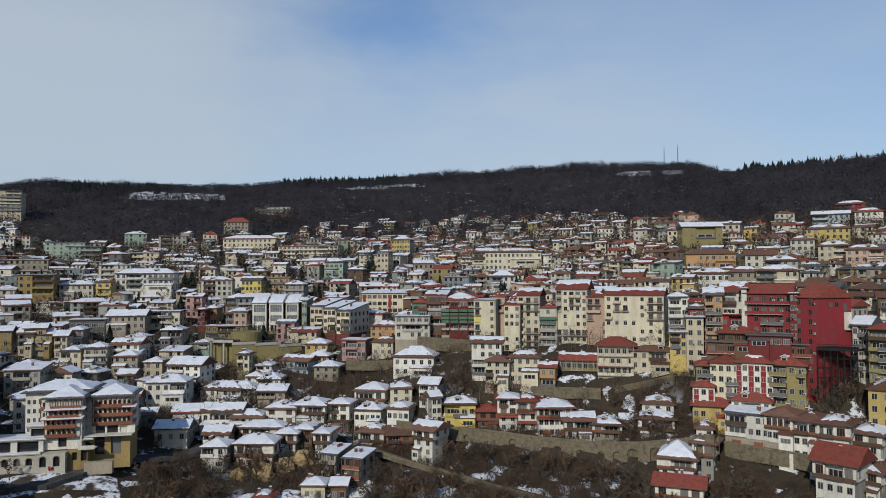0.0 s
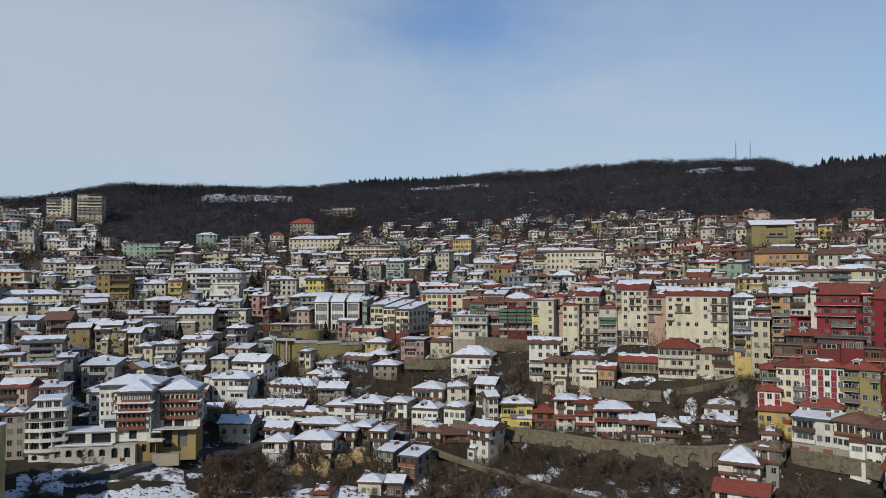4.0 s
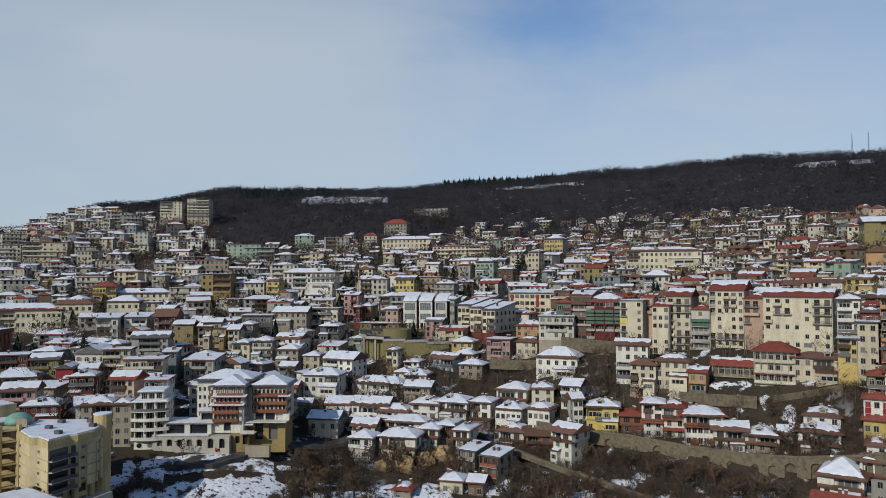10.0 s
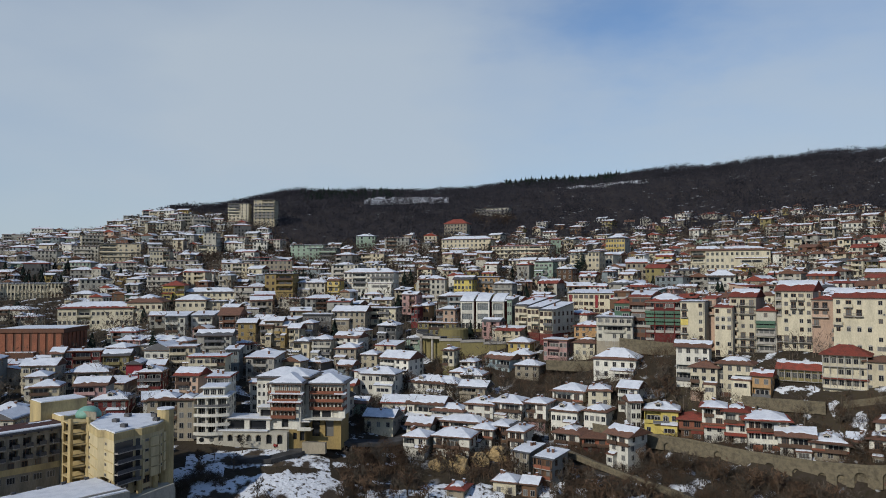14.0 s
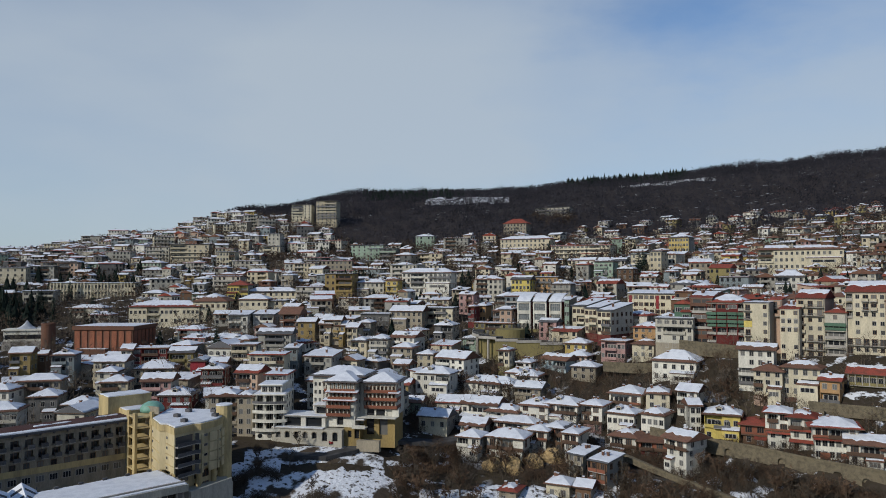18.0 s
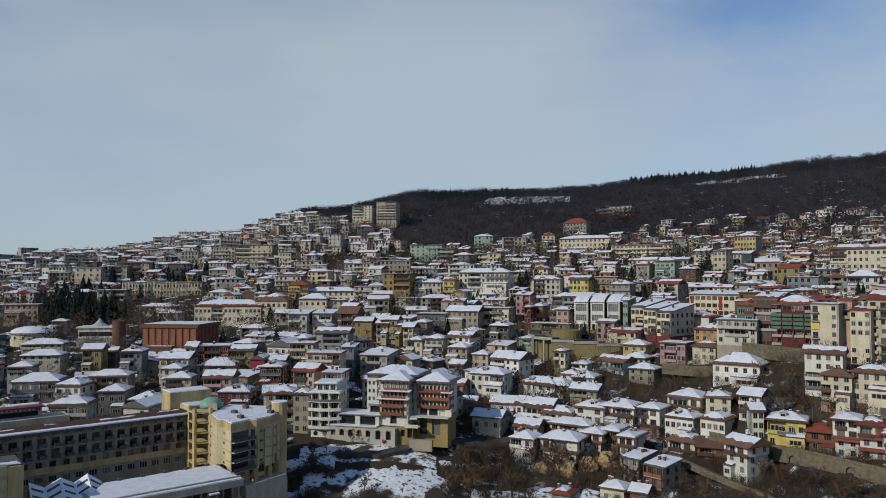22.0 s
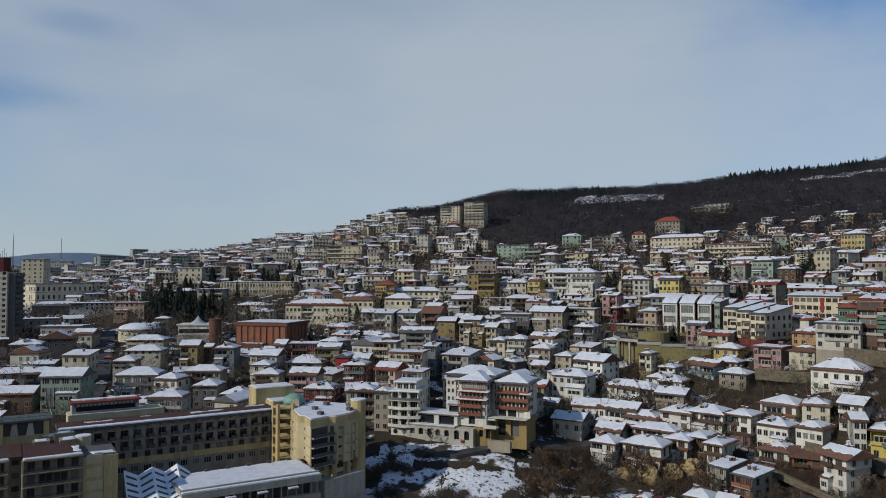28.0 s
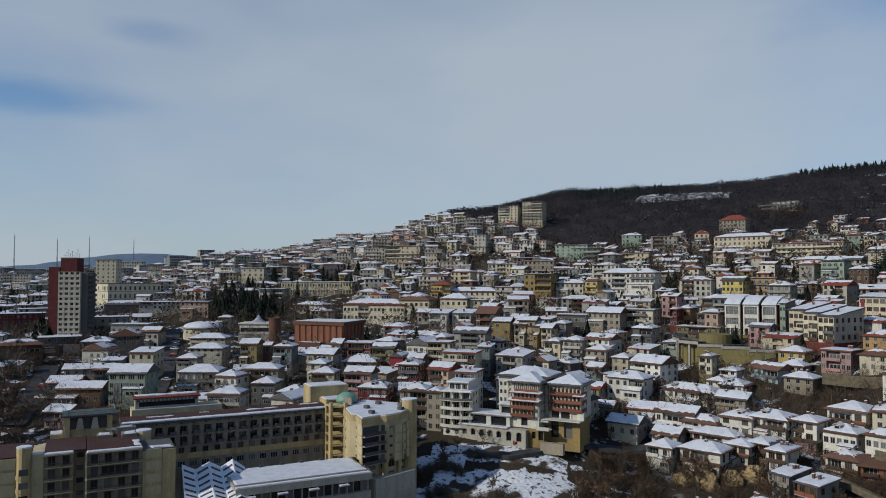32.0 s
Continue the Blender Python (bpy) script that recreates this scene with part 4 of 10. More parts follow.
house(-49.5, 325.1, 75.0, 6.5, 18, 339, 13, 'cream', roof='shed', tiles='grey', cover=0.9, storeys=4, bays=3, wide=True, plinth='darkred', rise=3.0, frames='brown', voids='2:1-2 3:1-2', label='cream stepped unit with a dark red base and sloping snowy roof', skirt=7.3, fine=False)
house(-73.3, 340.1, 78.9, 2.2, 12, 357, 16, 'mint', roof='shed', tiles='grey', cover=0.95, storeys=4, bays=2, wide=True, voids='1:0-1', fine=False)
house(-107.7, 331.7, 67.7, 19.1, 8, 1, 6, 'olive', roof='flat', tiles='brown', cover=0.8, fine=False)
house(-104.3, 338.1, 73.3, 11.1, 9, 0, 10, 'salmon', tiles='brown', cover=0.9, storeys=3, fine=False)
house(-121.5, 353.0, 75.3, 5.6, 8, 2, 7, 'orange', tiles='brown', cover=0.9, frames='brown', fine=False)
house(-140.2, 339.5, 74.1, 15.2, 10, 6, 8, 'cream', roof='flat', tiles='grey', cover=0.9, storeys=3, balconies='2:2-3 3:2-3', fine=False)
house(-152.6, 328.7, 72.7, 16.3, 11, 8, 9, 'stone', roof='gable', tiles='brown', cover=0.97, storeys=3, bays=6, label='long stone-grey school building with a snowy roof', fine=False)
house(-168.1, 323.3, 71.3, 14.8, 9, 11, 8, 'darkgrey', roof='flat', tiles='grey', cover=0.3, wide=True, storeys=2, fine=False)
house(-166.3, 310.5, 67.7, 6.1, 9, 11, 8, 'grey', storeys=3, fine=False)
house(76.6, 262.4, 82.1, 6.4, 10, 344, 14, 'white', roof='hip', tiles='grey', cover=0.95, storeys=4, bays=3, balconies='3:0-2 2:0-2', skirt=11.5)
house(81.5, 257.4, 78.3, 5.5, 10, 343, 11, 'darkred', roof='hip', tiles='grey', cover=0.6, storeys=3, bays=2, balconies='2:0-1', skirt=12.0)
house(78.8, 250.8, 75.5, 5.5, 9, 343, 20, 'beige', roof='flat', tiles='grey', cover=0.2, storeys=6, bays=2)
house(73.4, 252.0, 70.3, 5.2, 8, 344, 8, 'yellow', roof='flat', tiles='grey', cover=0.1, storeys=3, bays=3, skirt=11.5)
house(85.7, 252.1, 83.0, 5.5, 10, 342, 26, 'orange', roof='gable', tiles='grey', cover=0.85, storeys=8, bays=2, balconies='7:0-1 6:0-1 5:0-1 3:0-1')
house(93.4, 253.8, 83.9, 7.4, 14, 336, 20, 'white', roof='gable', tiles='red', cover=0.5, storeys=5, bays=3, skirt=11.0)
house(90.6, 247.5, 76.4, 7.3, 4, 336, 12, 'red', roof='flat', tiles='red', cover=0, storeys=3, bays=3, balconies='2:0-2', chimneys=0, skirt=12.9, frames='brown')
house(92.7, 242.9, 85.3, 1.6, 3, 336, 20, 'white', roof='flat', tiles='grey', cover=0.5, storeys=1, bays=1, win_w=0.05, win_h=0.05, chimneys=0, sides=False, label='slender white chimney pilaster', skirt=17.1)
house(102.3, 245.7, 83.7, 13.9, 16, 332, 20, 'red', roof='gable', tiles='red', cover=0.25, storeys=6, bays=6, balconies='6:0-5 5:0-4 4:2-4 3:2-5', rise=3.0, label='carmine red hotel wing with long balconies under tiles', skirt=16.1, frames='brown')
house(105.5, 235.5, 83.7, 2.3, 8, 336, 24, 'darkred', roof='flat', tiles='red', cover=0.2, storeys=8, bays=2, wide=True, chimneys=0, voids='', label='dark red stair shaft with glazed front', skirt=12.9)
red_tower = house(112.4, 231.4, 82.6, 8.6, 14.5, 292, 30, 'red', roof='gable', tiles='red', cover=0.04, storeys=10, bays=2, rise=3.9, chimneys=1, over=0.45, sides=False, voids='', category='hotel', label='tall carmine red hotel tower with a blank gable end', frames='brown')
for wy, wz, tall in ((-1.2, 27.2, 1.5), (1.2, 27.2, 1.5), (4.6, 26.0, 2.2)):
    shared("window", WINDOWS["brown"], red_tower, pose(4.304, wy, wz, 0, 0, 90) @ Matrix.Diagonal((1.6, 1, tall, 1)))
part("lift_box", boxes((4.302, 4.2, 20.0, 5.2, 6.4, 25.5)), WALLS["white"], red_tower, "white box on the gable")
house(89.9, 241.3, 71.0, 11.1, 8, 336, 6, 'brown', roof='hip', tiles='red', cover=0, storeys=2, bays=5, wide=True, frames='brown', over=1.2, chimneys=0, skirt=20.9)
house(97.1, 234.0, 70.7, 12.3, 6, 334, 3.5, 'darkred', roof='flat', tiles='grey', cover=0, storeys=1, bays=5, wide=True, chimneys=0, label='glass-roofed terrace pergola with red furniture', skirt=26.6)
house(96.8, 239.6, 68.0, 32.0, 12, 333, 11, 'brown', roof='flat', tiles='grey', cover=0, storeys=3, bays=11, wide=True, loggia=2, frames='brown', chimneys=0, over=0.9, label='dark restaurant gallery with black parapets and pale slab', skirt=14.8)
house(84.5, 237.9, 62.0, 8.8, 12, 337, 20, 'cream', roof='hip', tiles='red', cover=0.05, storeys=6, bays=4, balconies='5:2-3 4:2-3 3:2-3', pents='2', label='cream hotel front with balconies and red pent roofs')
house(92.3, 234.0, 62.5, 10.5, 12, 335, 20, 'white', roof='hip', tiles='red', cover=0.5, storeys=6, bays=6, strips='0 2 4', rise=2.6, label='white hotel front with tall carmine window strips')
house(101.1, 230.1, 62.2, 10.3, 12, 331, 19, 'olive', roof='hip', tiles='red', cover=0.1, storeys=6, bays=4, balconies='6:0-1 5:0-1 4:0-1 6:3-3', label='olive yellow hotel front with balconies')
house(78.2, 239.7, 60.9, 5.2, 10, 343, 17, 'olive', roof='hip', tiles='red', cover=0.05, storeys=5, bays=3, balconies='4:0-2 5:0-2', pents='3')
house(76.3, 235.3, 54.8, 6.5, 8, 343, 10, 'white', roof='hip', tiles='red', cover=0, storeys=3, bays=3, strips='0 2')
house(78.7, 233.1, 49.1, 12.4, 9, 342, 8, 'yellow', roof='hip', tiles='red', cover=0, storeys=2, bays=6, over=0.9)
house(89.2, 228.7, 51.3, 11.2, 9, 333, 6, 'white', roof='hip', tiles='red', cover=0, storeys=2, bays=4, skirt=9.4)
house(85.7, 221.6, 48.8, 12.3, 9, 326, 10, 'white', roof='shed', tiles='grey', cover=0.9, storeys=3, bays=6, plinth='stone', garage=2)
house(93.7, 216.6, 49.3, 7.7, 10, 324, 11, 'white', cover=0.05, tiles='brown', storeys=3, bays=5, plinth='stone', timber=1, skirt=7.2)
house(99.1, 211.0, 48.8, 8.2, 10, 322, 11, 'white', cover=0.1, tiles='brown', storeys=3, bays=4, timber=1, skirt=8.1)
house(103.6, 206.5, 48.9, 7.1, 10, 324, 11, 'white', cover=0.7, tiles='brown', storeys=3, timber=1, skirt=10.0)
house(113.2, 207.0, 46.2, 6.8, 10, 317, 9, 'white', cover=0.85, tiles='brown', storeys=3, timber=1)
house(125.0, 229.5, 74.1, 4.6, 11, 314, 20, 'plaster', roof='gable', tiles='grey', cover=0.9, storeys=6, bays=3, balconies='5:0-1 4:0-1 3:0-1')
house(127.8, 221.2, 73.6, 9.6, 14, 320, 22, 'olive', roof='hip', tiles='red', cover=0.2, storeys=7, bays=4, balconies='6:1-2 5:1-2 4:1-2')
house(121.5, 213.5, 57.1, 9.1, 12, 330, 14, 'yellow', tiles='brown', cover=0.3, storeys=4)
house(98.4, 193.9, 41.6, 9.3, 11, 314, 12, 'white', roof='gable', tiles='red', cover=0.05, storeys=3, bays=4, timber=1, rise=4, label='white gabled house with a bright red tiled roof')
house(107.4, 195.8, 38.9, 6.1, 10, 312, 9, 'white', tiles='brown', cover=0.4, storeys=3, timber=1)
house(61.6, 213.5, 38.1, 9.5, 10, 339, 9, 'white', tiles='brown', cover=0.9, timber=1, storeys=3, rise=4)
house(70.2, 215.0, 41.8, 5.2, 8, 332, 11, 'grey', tiles='brown', cover=0.7, timber=1, storeys=3)
house(58.1, 199.6, 34.1, 11.1, 9, 339, 6, 'white', roof='gable', tiles='red', cover=0.0, storeys=2, timber=1)
house(72.9, 224.3, 43.9, 4.7, 8, 342, 6, 'white', tiles='brown', cover=0.5)
house(134.6, 416.7, 116.7, 22.0, 12, 357, 13, 'olive', roof='gable', tiles='grey', cover=0.97, storeys=2, bays=6, win_w=0.8, label='long olive church with a snowy roof', category='church', rise=3, skirt=7.4, fine=False)
house(122.5, 363.1, 100.0, 23.1, 10, 341, 7, 'orange', tiles='brown', cover=0.3, fine=False)
house(108.7, 322.6, 90.3, 15.5, 10, 341, 7, 'white', tiles='brown', cover=0.9, bays=6, fine=False)
house(121.6, 317.8, 90.9, 12.9, 10, 339, 9, 'stone', tiles='brown', cover=0.6, storeys=3, fine=False)
house(131.9, 308.3, 91.3, 16.0, 10, 332, 9, 'beige', tiles='brown', cover=0.9, bays=6, fine=False)
house(141.5, 349.6, 98.9, 13.4, 10, 338, 9, 'plaster', roof='gable', tiles='brown', cover=0.3, fine=False)
house(149.1, 394.6, 106.2, 11.6, 9, 339, 7, 'cream', tiles='brown', cover=0.5, fine=False)
house(141.7, 327.7, 95.8, 13.3, 9, 337, 8, 'grey', tiles='brown', cover=0.8, fine=False)
house(175.9, 381.2, 107.5, 11.2, 9, 335, 9, 'plaster', tiles='brown', cover=0.6, fine=False)
house(179.8, 357.3, 103.5, 13.2, 9, 333, 9, 'beige', tiles='brown', cover=0.4, fine=False)
house(185.4, 340.5, 101.0, 15.1, 9, 331, 9, 'salmon', tiles='brown', cover=0.6, fine=False)
house(198.2, 399.5, 114.3, 20.9, 9, 334, 9, 'yellow', tiles='brown', cover=0.6, fine=False)
house(215.7, 431.1, 124.4, 19.3, 10, 333, 9, 'sky', tiles='brown', cover=0.95, roof='gable', fine=False)
house(234.7, 425.5, 125.4, 14.2, 10, 331, 9, 'white', tiles='red', cover=0.6, fine=False)
house(239.6, 454.4, 132.5, 16.9, 10, 332, 8, 'red', tiles='red', cover=0.7, fine=False)
house(27.3, 458.2, 104.5, 42.8, 13, 357, 11, 'cream', roof='hip', tiles='brown', cover=0.6, storeys=3, bays=16, rise=2.2, label='long cream school with rows of tall windows', win_h=1.9, skirt=7.3, fine=False)
house(20.9, 384.5, 89.5, 12.6, 10, 357, 9, 'white', roof='hip', tiles='grey', cover=0.97, rise=3, fine=False)
house(-42.5, 512.3, 115.4, 13.2, 12, 348, 13, 'yellow', roof='hip', tiles='grey', cover=0.95, storeys=4, bays=7, label='yellow four-storey building with a snowy hip roof', fine=False)
house(-54.4, 452.9, 103.1, 18.7, 12, 350, 12, 'cream', roof='flat', tiles='grey', cover=0.9, storeys=4, bays=5, balconies='3:0-1 2:0-1', fine=False)
house(-47.7, 442.5, 104.2, 6.8, 10, 349, 16, 'beige', roof='flat', tiles='grey', cover=0.8, storeys=5, bays=3, fine=False)
house(-102.2, 483.9, 110.3, 40.4, 13, 355, 11, 'cream', roof='flat', tiles='red', cover=0.35, storeys=4, bays=14, balconies='3:0-13 2:0-13 4:0-13', label='long slab of flats with continuous balconies', fine=False)
house(-149.0, 508.4, 116.7, 37.3, 13, 360, 12, 'beige', roof='hip', tiles='red', cover=0.9, storeys=4, bays=12, rise=2.5, label='long sanatorium block with a snowy red roof', fine=False)
house(-180.8, 578.4, 133.6, 19.5, 13, 1, 9, 'stone', roof='hip', tiles='red', cover=0.0, rise=4.2, storeys=3, label='stone villa with a dark red roof below the wood', skirt=7.4, fine=False)
house(-180.2, 687.7, 156.2, 33.9, 12, 358, 9, 'plaster', roof='flat', tiles='grey', cover=0.95, storeys=3, bays=8, balconies='2:0-7 3:0-7', fine=False)
house(-114.3, 393.3, 88.1, 10.8, 9, 359, 9, 'lemon', roof='gable', tiles='grey', cover=0.5, storeys=3, bays=5, label='bright lemon yellow villa with arched windows', fine=False)
house(-101.8, 402.1, 89.5, 12.7, 9, 357, 10, 'orange', roof='flat', tiles='grey', cover=0.8, storeys=3, balconies='2:0-2 3:0-2', fine=False)
house(-90.0, 389.1, 85.6, 10.6, 9, 356, 9, 'grey', tiles='grey', cover=0.9, storeys=3, loggia=1, fine=False)
house(-75.2, 428.5, 98.3, 11.0, 10, 353, 11, 'mint', roof='hip', tiles='grey', cover=0.8, storeys=3, balconies='2:0-2 3:0-2', fine=False)
house(-87.2, 426.2, 96.6, 7.5, 10, 355, 11, 'grey', roof='hip', tiles='red', cover=0.4, storeys=3, fine=False)
house(-61.5, 420.0, 93.8, 9.2, 9, 352, 9, 'brown', roof='hip', tiles='grey', cover=0.9, storeys=3, fine=False)
house(-171.1, 389.6, 92.1, 30.2, 11, 7, 12, 'white', roof='hip', tiles='brown', cover=0.95, storeys=4, bays=11, band='salmon', balconies='2:6-10 3:6-10 4:6-10', label='white block of flats with salmon bands', fine=False)
house(-187.2, 375.7, 87.7, 7.2, 9, 10, 10, 'yellow', tiles='brown', cover=0.5, storeys=3, balconies='2:0-1 3:0-1', fine=False)
house(-203.8, 379.8, 86.3, 16.6, 9, 11, 9, 'plaster', tiles='brown', cover=0.95, storeys=3, fine=False)
house(-219.5, 370.1, 91.7, 16.7, 11, 14, 14, 'ochre', roof='flat', tiles='grey', cover=0.4, storeys=4, bays=5, frames='brown', label='ochre block of flats with dark stair tower', fine=False)
house(-278.0, 502.3, 114.6, 26.2, 12, 12, 14, 'mint', roof='flat', tiles='grey', cover=0.9, storeys=5, bays=6, balconies='5:3-5 4:3-5 3:3-5', label='mint green block of flats', fine=False)
house(-179.9, 297.0, 67.4, 5.7, 9, 14, 9, 'beige', roof='gable', cover=0.97, storeys=3, fine=False)
house(-173.6, 299.3, 66.7, 5.8, 9, 13, 9, 'ochre', roof='gable', cover=0.97, storeys=3, balconies='2:0-1 3:0-0', fine=False)
house(-166.6, 299.5, 66.0, 4.8, 9, 12, 9, 'beige', roof='gable', cover=0.97, storeys=3, fine=False)
house(-157.7, 290.9, 60.8, 7.4, 9, 12, 7, 'beige', tiles='grey', cover=0.9, fine=False)
house(-148.1, 292.2, 61.8, 8.7, 9, 10, 9, 'plaster', roof='hip', tiles='grey', cover=0.9, storeys=3, balconies='2:0-2 3:0-2', fine=False)
house(-134.2, 288.7, 58.8, 9.2, 9, 8, 8, 'stone', roof='hip', tiles='brown', cover=0.97, storeys=3, fine=False)
house(-124.0, 290.6, 56.3, 7.1, 8, 6, 6, 'beige', roof='hip', cover=0.97, fine=False)
house(-128.7, 277.6, 52.9, 6.3, 8, 1, 5, 'bluegrey', roof='gable', cover=0.97)
house(-128.7, 321.1, 66.8, 9.0, 10, 5, 7, 'darkgrey', roof='hip', tiles='grey', cover=0.97, storeys=2, fine=False)
house(-107.4, 264.2, 52.2, 14.0, 10, 5, 10, 'white', roof='hip', tiles='grey', cover=0.97, storeys=3, bays=5, balconies='2:3-4 3:3-4', label='white three-storey house with white balconies and snowy roof')
house(-106.2, 282.0, 56.2, 13.5, 12, 351, 10, 'white', roof='gable', tiles='brown', cover=0.97, storeys=4, bays=4)
house(-95.2, 238.4, 41.0, 10.4, 9, 5, 4, 'cream', roof='gable', tiles='grey', cover=0.97, storeys=1, label='low stone hut with a thick snowy roof')
house(-146.6, 216.2, 55.7, 7.2, 11, 23, 15, 'white', roof='flat', tiles='red', cover=0.6, storeys=5, bays=5, balconies='5:2-3 4:2-3 3:2-3 2:2-3')
house(-147.0, 199.5, 50.5, 5.1, 9, 26, 13, 'stone', roof='hip', tiles='brown', cover=0.8, storeys=4)
house(-154.6, 197.5, 50.3, 9.3, 9, 27, 12, 'stone', roof='hip', tiles='brown', cover=0.85, storeys=4)
house(-161.7, 219.8, 55.0, 8.4, 10, 13, 12, 'salmon', roof='gable', tiles='red', cover=0.8, storeys=4)
house(-167.5, 237.0, 59.7, 13.6, 10, 24, 13, 'cream', roof='flat', tiles='red', cover=0.8, storeys=4, balconies='2:0-3 3:0-3 4:0-3')
house(-184.1, 242.9, 62.3, 10.0, 9, 25, 12, 'beige', roof='flat', tiles='brown', cover=0.85, storeys=4, balconies='2:0-2 3:0-2')
house(-182.2, 222.9, 54.8, 8.6, 9, 26, 9, 'darkred', roof='hip', cover=0.97, storeys=3, balconies='2:0-2 3:0-2')
house(-195.0, 228.8, 56.7, 5.8, 9, 26, 9, 'red', roof='cross', tiles='grey', cover=0.97, storeys=3)
house(-188.7, 233.1, 55.8, 6.0, 8, 25, 7, 'white', roof='gable', cover=0.97)
house(-209.5, 234.6, 58.8, 9.6, 9, 28, 10, 'olive', roof='gable', tiles='grey', cover=0.8, storeys=3, fine=False)
house(-224.7, 232.3, 60.3, 13.7, 10, 32, 12, 'darkred', roof='flat', tiles='brown', cover=0.4, storeys=4, bays=4, wide=True, label='dark red block with white window bays', fine=False)
house(-230.8, 225.6, 59.8, 4.2, 9, 31, 12, 'cream', roof='gable', cover=0.9, storeys=4, fine=False)
house(-211.5, 222.4, 53.7, 15.4, 10, 31, 6, 'beige', roof='hip', cover=0.97)
house(-188.1, 201.0, 52.9, 10.1, 10, 29, 9, 'pink', roof='gable', tiles='brown', cover=0.9, storeys=3)
house(-207.1, 198.9, 51.6, 9.3, 9, 34, 8, 'beige', roof='hip', cover=0.97, storeys=3)
house(-180.5, 202.0, 48.2, 11.5, 10, 28, 6, 'darkred', roof='hip', tiles='grey', cover=0.97, storeys=2)
house(-214.6, 202.2, 54.5, 7.1, 9, 33, 9, 'plaster', roof='hip', cover=0.97, storeys=3)
house(-241.7, 204.5, 59.4, 8.2, 9, 35, 10, 'bluegrey', roof='hip', cover=0.97, storeys=3, skirt=7.3, fine=False)
house(-257.6, 197.7, 60.1, 7.3, 9, 38, 11, 'ochre', roof='gable', cover=0.9, storeys=3, skirt=7.2, fine=False)
house(-261.5, 208.4, 57.8, 4.9, 8, 37, 9, 'brown', roof='gable', cover=0.8, storeys=3, fine=False)
house(-225.1, 182.2, 53.2, 13.7, 9, 37, 9, 'stone', roof='hip', cover=0.97, storeys=3)
house(-215.9, 177.1, 49.1, 9.0, 10, 37, 8, 'darkgrey', roof='hip', cover=0.97, storeys=2)
house(-209.4, 156.2, 48.1, 12.0, 10, 39, 10, 'plaster', roof='hip', tiles='brown', cover=0.9, storeys=3, bays=6, balconies='2:0-5 3:0-5')
house(-243.1, 165.5, 52.2, 15.8, 11, 41, 10, 'white', roof='hip', tiles='grey', cover=0.95, storeys=3, wide=True, balconies='2:0-4 3:0-4')
glazed = house(-249.4, 140.3, 53.8, 13.7, 12, 41, 12, 'mint', roof='gable', tiles='grey', cover=0.9, storeys=4, bays=4, wide=True, voids='', label='pale green apartment house with tall glazed bays')
for px in (-3.4, 0.0, 3.4):
    pane = part("glazed_bay", boxes((px - 1.35, -6.5, 2.0, px + 1.35, -6.1, 8.6)), GLASS_PALE, glazed, "two-storey green-tinted glazing")
    for dx in (-1.35, 0.0, 1.35):
        part("mullion", boxes((px + dx - 0.09, -6.62, 1.9, px + dx + 0.09, -6.502, 8.7)), FRAME_WHITE, pane)
    for z in (1.9, 5.2, 8.6):
        part("transom", boxes((px - 1.25, -6.6, z, px + 1.25, -6.503, z + 0.16)), FRAME_WHITE, pane)
house(-261.0, 126.8, 48.1, 16.0, 10, 44, 5, 'brown', roof='gable', cover=0.97, storeys=1)
house(-314.7, 155.6, 56.9, 12.1, 10, 38, 8, 'white', roof='cross', cover=0.8, storeys=2, fine=False)
house(-280.6, 160.5, 57.7, 10.0, 11, 40, 10, 'cream', roof='shed', cover=0.9, storeys=3, fine=False)
house(-341.5, 194.0, 61.5, 8.6, 10, 40, 8, 'plaster', roof='gable', tiles='brown', cover=0.8, storeys=2, fine=False)
house(-397.5, 249.7, 74.2, 17.2, 9, 42, 9, 'salmon', roof='flat', tiles='red', cover=0.5, storeys=3, band='white', bays=6, fine=False)
house(-356.9, 189.9, 64.8, 19.2, 9, 41, 9, 'grey', roof='flat', tiles='grey', cover=0.9, storeys=2, bays=6, skirt=7.2, fine=False)
house(-631.8, 296.4, 105.0, 17.1, 16, 48, 34, 'cream', roof='flat', tiles='grey', cover=0.3, storeys=10, bays=4, skirt=10.4, fine=False)
house(-546.1, 273.9, 84.7, 40.0, 34, 84, 17.9, 'cream', roof='flat', tiles='grey', cover=0.05, storeys=3, bays=11, band='darkgrey', voids='', chimneys=0, label='large cream public building with tall windows and dark cornice', category='public building', win_h=3.2, win_w=1.5, skirt=9.4, fine=False)

# dark red made darker still: the flank's shade is put into the colour
SHADED_RED = material("oxblood_render", (0.11, 0.035, 0.035), 0.9, 0.15, 0.4, second=(0.06, 0.025, 0.028), second_amount=0.7)


